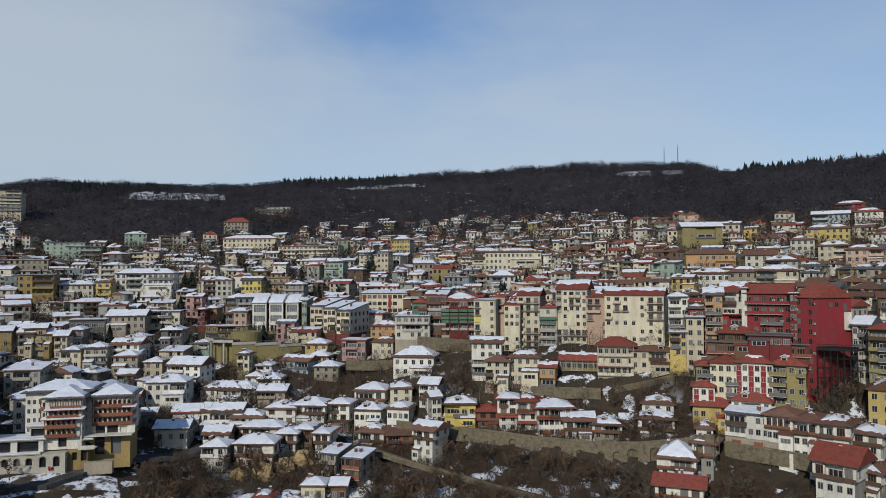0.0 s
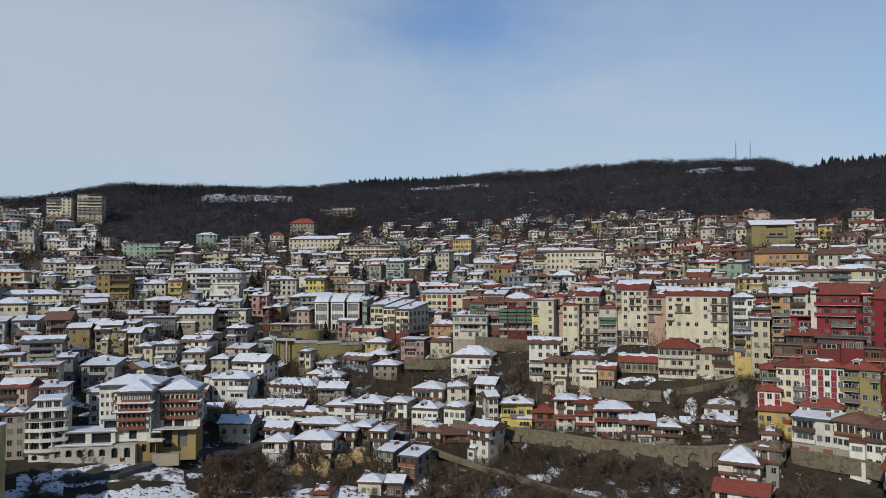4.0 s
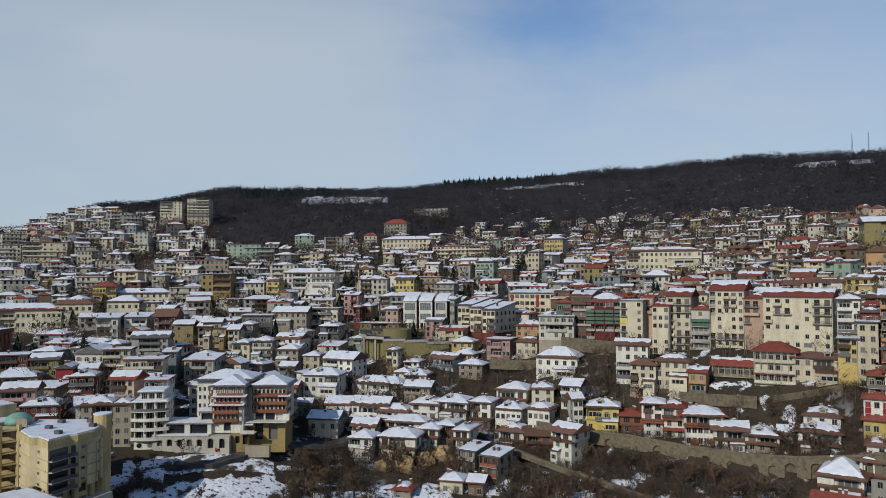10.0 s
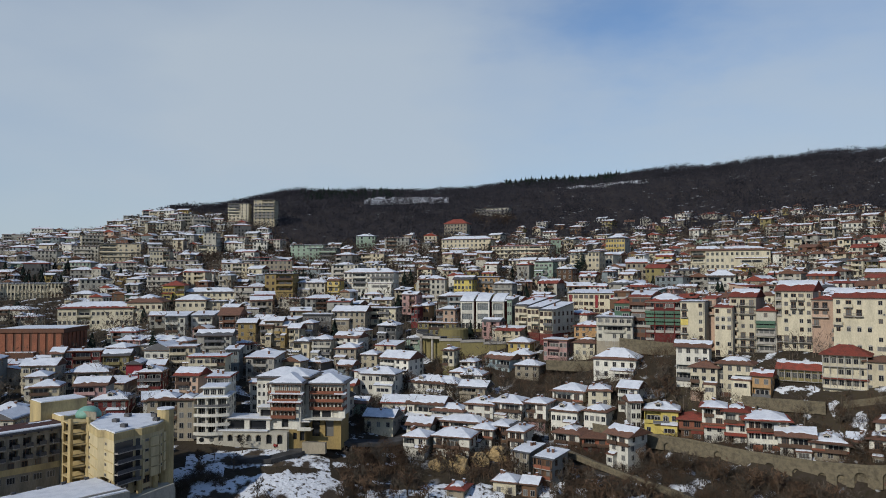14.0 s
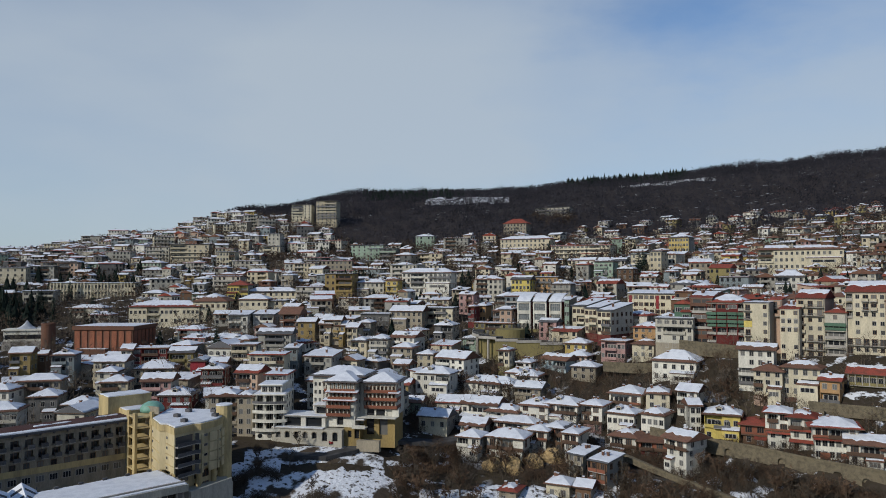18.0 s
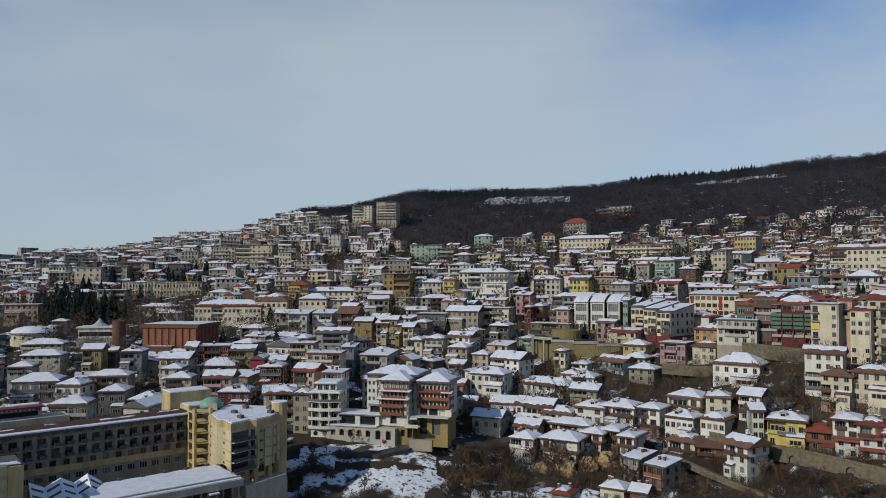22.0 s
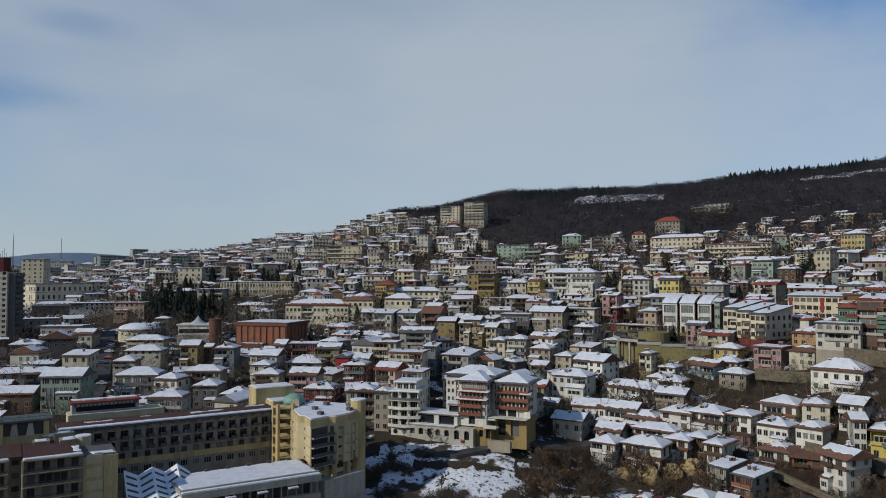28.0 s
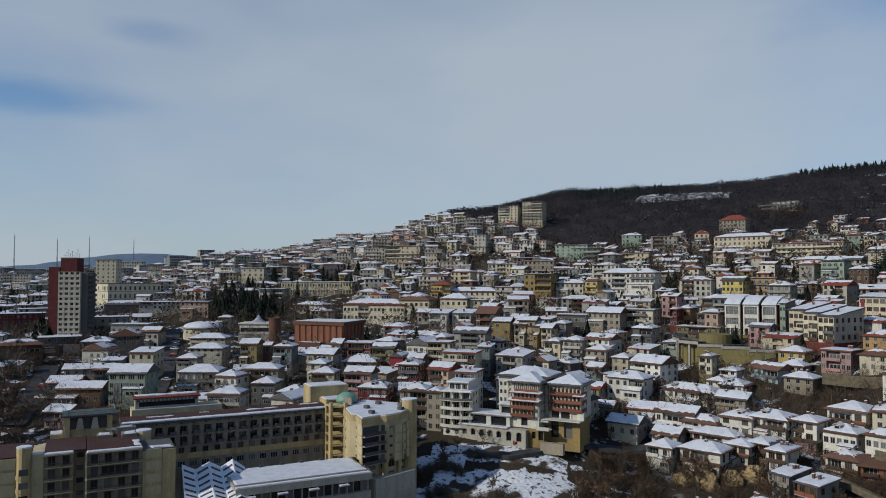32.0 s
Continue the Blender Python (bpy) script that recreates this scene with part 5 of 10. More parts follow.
def slab_tower(x, y, top, w, d, yaw, h):
    """A tall slab: a pale front with a grid of square windows between dark red flanks and a red lift house."""
    t = thing("tower_block", pose(x, y, top - h, 0, 0, yaw), "tall pale slab of flats with square windows and dark red flanks", "tower block")
    FOOTPRINTS.append((x, y, max(w, d) * 0.6))
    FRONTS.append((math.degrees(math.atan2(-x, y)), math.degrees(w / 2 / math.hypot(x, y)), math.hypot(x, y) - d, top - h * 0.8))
    gaps = [(-w / 2 + w * (c + 0.2) / 4, -w / 2 + w * (c + 0.78) / 4, 1.2 + k * h / 13, 1.2 + (k + 0.6) * h / 13) for c in range(4) for k in range(13)]
    body = bmesh.new()
    shell(body, -w / 2, -d / 2, -10, w / 2, d / 2, h, gaps, 0.5)
    part("front_wall", body, WALLS["plaster"], t, "pale rendered front")
    for x0, x1, z0, z1 in gaps:
        shared("window", WINDOWS["white"], t, pose((x0 + x1) / 2, -d / 2 + 0.49, z0 + 0.05) @ Matrix.Diagonal((x1 - x0 - 0.08, 1, z1 - z0 - 0.1, 1)))
    for k in range(1, 14):
        part("floor_band", boxes((-w / 2, -d / 2 - 0.12, k * h / 13 - 0.12, w / 2, -d / 2 - 0.002, k * h / 13 + 0.12)), CONCRETE, t)
    left = part("flank", boxes((-w / 2 - 5.5, -d / 2 + 1.5, -10, -w / 2 - 0.003, d / 2 + 3, h + 2.6)), SHADED_RED, t, "dark red rendered flank")
    for k in range(13):
        part("balcony", boxes((-w / 2 - 6.6, -d / 2 + 3.0, 0.6 + k * h / 13, -w / 2 - 5.503, d / 2, 1.7 + k * h / 13)), SHADED_RED, left)
    right = part("flank", boxes((w / 2 + 0.003, -d / 2 + 2.0, -10, w / 2 + 3.2, d / 2 + 2, h - 0.5)), WALLS["darkgrey"], t, "dark grey stair flank")
    for k in range(13):
        part("balcony", boxes((w / 2 + 3.203, -d / 2 + 2.5, 0.5 + k * h / 13, w / 2 + 5.0, d / 2 - 1, 1.6 + k * h / 13)), WALLS["darkgrey"], right)
    lift = part("lift_house", boxes((-w / 2 + 0.6, -d / 2 + 1.2, h + 0.003, w / 2 - 2.2, d / 2 - 0.5, h + 7.2)), SHADED_RED, t, "dark red lift house")
    part("coping", boxes((-w / 2 + 0.4, -d / 2 + 1.0, h + 7.2, w / 2 - 2.0, d / 2 - 0.3, h + 7.6)), CONCRETE, lift)
    for k in range(9):
        px = -w / 2 + 1.0 + k * (w - 3.6) / 8
        tall = 1.6 + (k * 7 % 5) * 0.7
        part("aerial", boxes((px - 0.06, -0.06, h + 7.603, px + 0.06, 0.06, h + 7.6 + tall), (px - 0.5, -0.04, h + 7.2 + tall, px + 0.5, 0.04, h + 7.28 + tall)), METAL, lift)
    canopy = part("entrance_roof", boxes((-w / 2 - 1, -d / 2 - 4, 1.4, w / 2 + 1, -d / 2 - 0.003, 1.9)), CONCRETE, t, "snowy entrance canopy")
    part("canopy_snow", tile_flat(-w / 2 - 0.9, -d / 2 - 3.9, w / 2 + 0.9, -d / 2 - 0.1, 1.9), SNOW, canopy)


slab_tower(-381.8, 169.0, 92.5, 11.0, 11, 48, 34.9)
house(-273.2, 185.6, 58.0, 14.7, 9, 40, 4.0, 'plaster', roof='hip', tiles='grey', cover=0.97, storeys=2, fine=False)
house(-294.4, 199.0, 60.5, 16.7, 9, 40, 3.8, 'beige', roof='hip', tiles='brown', cover=0.97, storeys=2, fine=False)
house(-261.0, 169.7, 55.7, 8.5, 8, 42, 3.7, 'grey', roof='hip', tiles='brown', cover=0.95, storeys=2, fine=False)
house(-295.1, 153.1, 53.6, 7.6, 8, 50, 3.6, 'bluegrey', roof='shed', tiles='grey', cover=0.9, storeys=2, fine=False)
house(-322.5, 157.8, 59.9, 12.5, 8, 52, 2.6, 'darkgrey', roof='hip', tiles='grey', cover=0.95, storeys=1, fine=False)
house(-330.0, 174.4, 61.1, 14.5, 9, 56, 4.4, 'darkgrey', roof='cross', tiles='brown', cover=0.85, storeys=2, fine=False)
house(-290.7, 138.0, 51.8, 12.5, 8, 55, 3.0, 'grey', roof='gable', tiles='brown', cover=0.97, storeys=1, fine=False)
house(-278.6, 142.2, 52.2, 6.6, 9, 55, 5.4, 'darkgrey', roof='gable', tiles='brown', cover=0.95, storeys=2, fine=False)
house(-446.8, 250.9, 72.9, 25.7, 16, 60, 4.5, 'white', roof='flat', tiles='grey', cover=0.97, storeys=2, bays=9, fine=False)

def round_hall(x, y, base, eave, radius):
    """A low round hall with a shallow snow-covered dome on a wide eave."""
    t = thing("round_hall", pose(x, y, base), "low round cream hall with a shallow snowy dome", "hall")
    FOOTPRINTS.append((x, y, radius + 0.5))
    h, n = eave - base, 28

    def ring(bm, r, z):
        return [bm.verts.new((math.cos(2 * math.pi * k / n) * r, math.sin(2 * math.pi * k / n) * r, z)) for k in range(n)]

    def skin(bm, rows, top=True):
        for lo, hi in zip(rows, rows[1:]):
            for k in range(n):
                bm.faces.new((lo[k], lo[(k + 1) % n], hi[(k + 1) % n], hi[k]))
        if top:
            bm.faces.new(rows[-1])
        return bm

    bm = bmesh.new()
    part("wall", skin(bm, [ring(bm, radius, -7), ring(bm, radius, h)]), WALLS["cream"], t)
    bm = bmesh.new()
    part("eave", skin(bm, [ring(bm, radius + 0.1, h), ring(bm, radius + 1.0, h + 0.1), ring(bm, radius + 1.0, h + 0.6), ring(bm, radius, h + 0.7)]), CONCRETE, t)
    bm = bmesh.new()
    part("dome_snow", skin(bm, [ring(bm, radius * math.cos(a), h + 0.71 + math.sin(a) * radius * 0.27) for a in (0.0, 0.25, 0.5, 0.8, 1.1, 1.35)]), SNOW, t, "snow over the dome", smooth=True)
    for k in range(3):
        part("roof_vent", boxes((-2.6 + k * 2.2, -1.5, h + 0.6 + radius * 0.22, -1.6 + k * 2.2, -0.6, h + 1.1 + radius * 0.27)), TILE_GREY, t)
    for k in range(0, n, 2):
        a = 360 * (k + 0.5) / n
        shared("window", WINDOWS["white"], t, pose(0, 0, h - 2.4, 0, 0, a) @ pose(0, -radius * 0.9945 - 0.004, 0) @ Matrix.Diagonal((1.1, 1, 1.4, 1)))


round_hall(-340.1, 221.5, 56.0, 62.1, 10.6)
house(-280.9, 296.1, 74.3, 35.8, 16, 30, 13, 'cream', roof='hip', tiles='red', cover=0.85, storeys=3, bays=16, rise=3, label='long cream town hall with a snowy hip roof', category='town hall', fine=False)
house(-261.7, 310.2, 77.0, 17.4, 20, 27, 16, 'cream', roof='hip', tiles='brown', cover=0.6, storeys=4, bays=6, rise=4, frames='brown', fine=False)
library = house(-385.6, 338.2, 86.2, 50.9, 16, 33, 19, 'cream', roof='flat', tiles='grey', cover=0.4, storeys=5, bays=16, wide=True, band='white', label='long cream office building with ranks of windows', category='office building', fine=False)
for k in range(26):
    px = -25.2 + k * 2.02
    part("fin", boxes((px - 0.35, -8.75, 4.0 if k % 5 else -3.0, px + 0.35, -8.002, 19.4 if k % 7 < 4 else 18.2)), WALLS["cream"], library)
for z in (3.6, 8.6, 13.6):
    part("spandrel", boxes((-25.4, -8.5, z, 25.4, -8.12, z + 1.3)), WALLS["cream"], library)
house(-392.7, 304.7, 81.7, 17.0, 14, 36, 13, 'plaster', roof='flat', tiles='grey', cover=0.3, storeys=4, bays=4, wide=True, fine=False)
theatre = house(-264.1, 247.6, 67.6, 27.3, 22, 21, 14, 'brick', roof='flat', strips='', tiles='brown', cover=0.95, storeys=1, bays=2, sides=False, win_w=0.3, chimneys=0, label='windowless red brick theatre hall with a snowy roof', category='theatre', fine=False)
BRICK_LIGHT = material("orange_brick", (0.26, 0.105, 0.065), 0.9, 0.2, 0.6, second=(0.15, 0.075, 0.055), second_amount=0.8, streaks=0.4)
for side in range(2):
    for k in range(8 if side == 0 else 6):
        m = pose(-13.65 + 27.3 * (k + 0.5) / 8, -11, 0) if side == 0 else pose(13.65, -11 + 22 * (k + 0.5) / 6, 0, 0, 0, 90)
        panel = part("brick_panel", boxes((-1.15, -0.35, -3, 1.15, -0.002, 12.3)), BRICK_LIGHT, theatre, "paler brick panel")
        panel.matrix_basis = m
part("fascia", boxes((-14.3, -11.7, 12.7, 14.3, 11.7, 14.4)), WALLS["brick"], theatre, "dark overhanging fascia")
part("stage_annex", boxes((-9, -15, -6, 3, -11.4, 4.5)), WALLS["brick"], theatre, "low brick annex")
part("annex_snow", tile_flat(-8.8, -14.8, 2.8, -11.5, 4.5), SNOW, theatre)
house(-475.4, 344.8, 96.8, 18.1, 14, 37, 14, 'cream', roof='flat', tiles='grey', cover=0.9, storeys=4, bays=4, fine=False)
house(-468.1, 362.6, 97.8, 16.1, 14, 36, 12, 'plaster', roof='flat', tiles='grey', cover=0.9, storeys=4, bays=5, fine=False)
house(-461.3, 378.5, 100.7, 13.9, 14, 34, 14, 'salmon', roof='hip', tiles='grey', cover=0.9, storeys=4, bays=5, fine=False)
house(-355.6, 427.4, 108.4, 13.4, 12, 26, 14, 'cream', roof='flat', tiles='grey', cover=0.9, storeys=4, bays=6, fine=False)
house(-424.4, 462.2, 116.7, 30.8, 12, 28, 14, 'beige', roof='flat', tiles='grey', cover=0.95, storeys=4, bays=7, balconies='3:0-6 2:0-6', fine=False)
house(-354.4, 480.3, 114.3, 13.6, 14, 22, 26, 'cream', roof='flat', tiles='grey', cover=0.8, storeys=8, bays=4, balconies='7:0-1 6:0-1 5:0-1 4:0-1 3:0-1', label='stepped cream tower of flats with balconies', fine=False)
house(-365.6, 497.2, 125.7, 10.2, 14, 22, 30, 'plaster', roof='flat', tiles='grey', cover=0.8, storeys=10, bays=3, fine=False)
house(-374.1, 588.1, 161.8, 19.6, 14, 18, 22, 'beige', roof='flat', tiles='grey', cover=0.6, storeys=8, bays=5, balconies='7:0-4 6:0-4 5:0-4 4:0-4 3:0-4', label='eight-storey block of flats at the edge of the wood', skirt=7.3, fine=False)
house(-396.2, 578.2, 158.3, 19.1, 12, 20, 16, 'cream', roof='flat', tiles='grey', cover=0.6, storeys=6, bays=5, balconies='5:0-1 4:0-1 3:0-1', skirt=9.4, fine=False)
house(-225.8, 289.6, 71.3, 9.1, 14, 25, 11, 'white', roof='shed', tiles='grey', cover=0.9, storeys=3, bays=3, fine=False)
house(-217.4, 298.4, 71.3, 10.0, 14, 23, 11, 'white', roof='shed', tiles='grey', cover=0.9, storeys=3, bays=3, fine=False)
house(-199.7, 295.9, 72.0, 9.2, 14, 21, 13, 'brick', roof='gable', tiles='brown', cover=0.05, storeys=4, bays=5, band='white', label='red brick house with white bands and a dark brown roof', fine=False)
house(-189.3, 270.2, 64.5, 14.5, 10, 23, 8, 'grey', roof='gable', tiles='grey', cover=0.6, storeys=3, fine=False)
house(-168.0, 253.3, 60.6, 5.1, 8, 22, 12, 'bluegrey', roof='shed', tiles='grey', cover=0.9, storeys=4, bays=2, label='blue-grey blank gable house')
house(-189.1, 293.7, 68.5, 8.1, 8, 20, 10, 'ochre', roof='gable', cover=0.97, storeys=3, fine=False)
house(-177.0, 297.7, 69.3, 8.0, 8, 18, 10, 'stone', roof='gable', cover=0.97, storeys=3, fine=False)
house(-239.9, 317.6, 77.8, 15.3, 12, 24, 8, 'cream', roof='hip', cover=0.95, storeys=2, skirt=7.3, fine=False)
house(-232.5, 322.9, 77.1, 15.6, 10, 23, 9, 'beige', roof='flat', tiles='grey', cover=0.9, storeys=3, balconies='2:2-3', fine=False)
house(-271.1, 341.7, 85.1, 11.7, 12, 25, 8, 'lemon', roof='hip', tiles='red', cover=0.3, storeys=2, bays=7, skirt=7.2, fine=False)
house(-254.9, 351.6, 81.1, 29.4, 11, 23, 6, 'cream', roof='hip', tiles='grey', cover=0.97, storeys=2, bays=9, fine=False)
house(-261.3, 496.2, 111.5, 22.0, 12, 14, 12, 'mint', roof='flat', tiles='grey', cover=0.95, storeys=4, bays=5, balconies='4:2-4 3:2-4 2:2-4', fine=False)
house(-441.8, 163.7, 68.5, 24.3, 12, 72, 13, 'darkred', roof='flat', tiles='grey', cover=0.5, storeys=4, bays=8, label='long dark brick block below the tower', fine=False)
house(-358.8, 154.2, 60.1, 18.4, 10, 70, 9, 'darkgrey', roof='flat', tiles='grey', cover=0.3, storeys=3, bays=6, label='dark low shop block below the tower', fine=False)
house(-341.0, 130.4, 59.0, 17.4, 10, 72, 8, 'brown', roof='hip', tiles='brown', cover=0.6, storeys=2, bays=6, fine=False)
house(-487.9, 247.0, 70.2, 29.0, 12, 65, 8, 'darkgrey', roof='hip', tiles='grey', cover=0.6, storeys=2, bays=6, fine=False)
house(-399.6, 196.6, 66.8, 19.0, 10, 66, 11, 'grey', roof='flat', tiles='grey', cover=0.3, storeys=3, bays=5, fine=False)
house(-120.3, 348.3, 75.1, 4.5, 9, 3, 8, 'orange', roof='hip', cover=0.95, storeys=2, bays=3, frames='brown', fine=False)
house(-102.2, 334.3, 74.2, 5.9, 9, 1, 10, 'salmon', roof='flat', tiles='grey', cover=0.95, storeys=3, bays=2, skirt=7.1, fine=False)
house(-122.2, 339.2, 74.9, 3.2, 9, 4, 8, 'darkred', roof='hip', cover=0.8, storeys=2, skirt=7.1, fine=False)
house(-115.5, 371.1, 79.0, 10.5, 12, 2, 7, 'grey', roof='hip', tiles='grey', cover=0.97, storeys=2, fine=False)
house(-44.2, 216.4, 29.0, 7.0, 7, 359, 4, 'cream', roof='hip', tiles='brown', cover=0.97, storeys=1)
house(-36.7, 216.7, 28.8, 4.5, 7, 357, 4, 'brown', roof='gable', tiles='brown', cover=0.97, storeys=1)
house(-57.4, 209.7, 27.3, 5.2, 7, 0, 3, 'stone', roof='hip', tiles='red', cover=0.6, storeys=2)

# ---- the row of tall flats above the old town ----
def tall_block(x, y, top, w, d, yaw, h, wall, side, rows, roof, cover, label):
    """A tall block of flats. rows: its storeys from the top down, a letter for each bay: w window, W wide window, a arched window, b balcony, B a bay of a wide balcony, L dark loggia, G green glazed awning, y yellow panel."""
    rng = random.Random(int(x * 3 + y))
    t = thing("block_of_flats", pose(x, y, top - h, 0, 0, yaw), label, "block of flats", "blocks above the old town")
    FOOTPRINTS.append((x, y, max(w, d) * 0.5 + 0.6))
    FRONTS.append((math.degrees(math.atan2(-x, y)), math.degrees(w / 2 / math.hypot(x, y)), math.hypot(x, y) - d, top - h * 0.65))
    lift, n = 2.95, len(rows[0])
    gaps = []
    for k, row in enumerate(rows):
        for c, ch in enumerate(row):
            if ch in "LG":
                gaps.append((-w / 2 + w * c / n + 0.25, -w / 2 + w * (c + 1) / n - 0.25, h - (k + 1) * lift + 0.25, h - k * lift - 0.35))
    body = bmesh.new()
    shell(body, -w / 2, -d / 2, -6, w / 2, d / 2, h, gaps)
    bare_sides(body)
    rise = 0.0 if roof == "flat" else d * 0.12 if roof == "shed" else min(w, d) * 0.22 if roof == "hip" else d * 0.2
    if roof == "gable":
        for e in (-1, 1):
            body.faces.new([body.verts.new(p) for p in ((e * w / 2, -d / 2, h), (e * w / 2, d / 2, h), (e * w / 2, 0, h + rise))]).material_index = 1
    part("wall", body, (WALLS[wall], WALLS[side]), t)
    over = 0.35
    part("roof", roof_mesh(roof, w, d, h, over, rise, 0.25), (TILE_RED if roof != "flat" else TILE_GREY, TIMBER), t, "red tiled roof" if roof != "flat" else "flat roof")
    if cover > 0.05 or roof == "flat":
        part("roof_snow", snow_blanket(roof, w, d, h, over, rise, 0.25, cover, rng), SNOW, t, "patchy snow on the roof")
    for k in range(2):
        shared("chimney", CHIMNEY, t, pose(rng.uniform(-0.35, 0.35) * w, rng.uniform(0.0, 0.3) * d, h + rise * 0.7 + 0.3))
    part("cornice", boxes((-w / 2 - 0.12, -d / 2 - 0.12, h - 0.3, w / 2 + 0.12, -d / 2 - 0.002, h - 0.05)), CONCRETE, t)
    bw = w / n
    for k, row in enumerate(rows):
        z = h - (k + 1) * lift
        c = 0
        while c < n:
            ch = row[c]
            wide = 1
            while ch == "B" and c + wide < n and row[c + wide] == "B":
                wide += 1
            x0, x1 = -w / 2 + bw * c, -w / 2 + bw * (c + wide)
            m = (x0 + x1) / 2
            if ch in "wWa":
                ww = min(1.25, bw * 0.62) if ch != "W" else bw * 0.85
                shared("window", WINDOWS[rng.choice(("brown", "white", "white"))], t, pose(m + rng.uniform(-0.1, 0.1), -d / 2 - 0.004, z + 0.85) @ Matrix.Diagonal((ww, 1, 1.5, 1)))
                if ch == "a":
                    bm = bmesh.new()
                    q = [(m + math.cos(math.pi * i / 6) * (ww / 2 + 0.12), z + 2.2 + math.sin(math.pi * i / 6) * 0.5) for i in range(7)]
                    lo = [bm.verts.new((a, -d / 2 - 0.1, b)) for a, b in q]
                    hi = [bm.verts.new((a, -d / 2 - 0.003, b)) for a, b in q]
                    bm.faces.new(lo[::-1])
                    for i in range(6):
                        bm.faces.new((lo[i], lo[i + 1], hi[i + 1], hi[i]))
                    part("window_arch", bm, FRAME_WHITE, t, "arched window head")
                if rng.random() < 0.12:
                    shared("air_conditioner", COOLER, t, pose(m + ww / 2 + 0.5, -d / 2 - 0.003, z + 0.5))
            elif ch in "bB":
                for i in range(wide):
                    cx = x0 + bw * (i + 0.5)
                    shared("window", WINDOWS["brown"], t, pose(cx, -d / 2 - 0.004, z + 0.2) @ Matrix.Diagonal((min(1.7, bw * 0.75), 1, 2.1, 1)))
                y0 = -d / 2 - 1.15
                bal = part("balcony", boxes((x0 + 0.12, y0, z - 0.05, x1 - 0.12, -d / 2 - 0.002, z + 0.13)), CONCRETE, t)
                solid = rng.random() < 0.35
                rail = boxes((x0 + 0.12, y0, z + 0.95, x1 - 0.12, y0 + 0.06, z + 1.03))
                if solid:
                    box(rail, x0 + 0.12, y0, z + 0.13, x1 - 0.12, y0 + 0.07, z + 0.95)
                    box(rail, x0 + 0.12, y0 + 0.07, z + 0.13, x0 + 0.19, -d / 2 - 0.002, z + 0.95)
                    box(rail, x1 - 0.19, y0 + 0.07, z + 0.13, x1 - 0.12, -d / 2 - 0.002, z + 0.95)
                else:
                    for i in range(int((x1 - x0 - 0.3) / 0.22)):
                        box(rail, x0 + 0.15 + i * 0.22, y0, z + 0.13, x0 + 0.19 + i * 0.22, y0 + 0.04, z + 0.95)
                part("balcony_rail", rail, WALLS[wall] if solid else METAL, bal)
            elif ch in "LG":
                shared("window", WINDOWS["wide"], t, pose(m, -d / 2 + 1.29, z + 0.3) @ Matrix.Diagonal((bw * 0.8, 1, 2.1, 1)))
                part("parapet", boxes((x0 + 0.25, -d / 2 - 0.4, z + 0.1, x1 - 0.25, -d / 2 - 0.3, z + 1.05), (x0 + 0.25, -d / 2 - 0.3, z + 0.1, x1 - 0.25, -d / 2 - 0.002, z + 0.2)), WALLS["green"] if ch == "G" else CONCRETE, t)
                if ch == "G":
                    part("awning", boxes((x0 + 0.15, -d / 2 - 0.9, z + 1.5, x1 - 0.15, -d / 2 - 0.3, z + 2.6)), WALLS["green"], t, "green glazed awning")
            elif ch == "y":
                part("yellow_panel", boxes((x0 + 0.1, -d / 2 - 0.3, z + 0.2, x1 - 0.1, -d / 2 - 0.002, z + 2.4)), WALLS["lemon"], t, "yellow balcony screen")
            c += wide
    part("downpipe", boxes((w / 2 - 0.35, -d / 2 - 0.14, -5, w / 2 - 0.23, -d / 2 - 0.01, h - 0.3)), METAL, t)
    for lvl in range(2, len(rows), 2):
        shared("window", WINDOWS["white"], t, pose(w / 2 + 0.004, rng.uniform(-0.3, 0.3) * d, h - lvl * lift, 0, 0, 90) @ Matrix.Diagonal((0.9, 1, 1.2, 1)))
    return t


tall_block(9.8, 292.2, 80.4, 8.7, 13, 346, 21.7, 'cream', 'plaster', ['b.w', 'b.w', 'y.w', 'b.w', 'b.w', 'b.w'], 'flat', 0, 'narrow cream block of flats with stacked balconies')
tall_block(15.5, 295.5, 81.4, 4.4, 10, 346, 23.1, 'salmon', 'salmon', ['b', 'b', '.', '.', '.', 'w'], 'shed', 0.4, 'slim salmon block set back between cream flats')
tall_block(20.4, 290.7, 78.5, 6.1, 13, 346, 25.7, 'cream', 'plaster', ['w.w', 'aaa', 'aaa', '...', 'w.w', 'b.w', 'b.w'], 'shed', 0.7, 'cream block of flats with paired arched windows')
tall_block(27.4, 293.6, 82.0, 9.0, 14, 344, 29.4, 'cream', 'plaster', ['bBB', 'bBB', 'bww', 'bww', 'bBB', 'bBB', 'bBB', 'www'], 'gable', 0.55, 'cream block of flats with tiered balconies and red tiles')
tall_block(34.4, 290.9, 77.2, 6.8, 12, 346, 24.4, 'plaster', 'plaster', ['w', 'G', 'L', 'L', 'L', 'L', 'L'], 'hip', 0.15, 'block with green awning over dark loggias')
tall_block(44.7, 292.5, 84.3, 12.2, 18, 342, 31.3, 'cream', 'plaster', ['Lwbbw', 'Lwbbw', 'Lwwww', '.w.ww', '.w.ww', 'bBBBB', 'bwwww', '.wwww', '.wwww'], 'gable', 0.6, 'nine-storey cream block of flats with a red tiled roof')
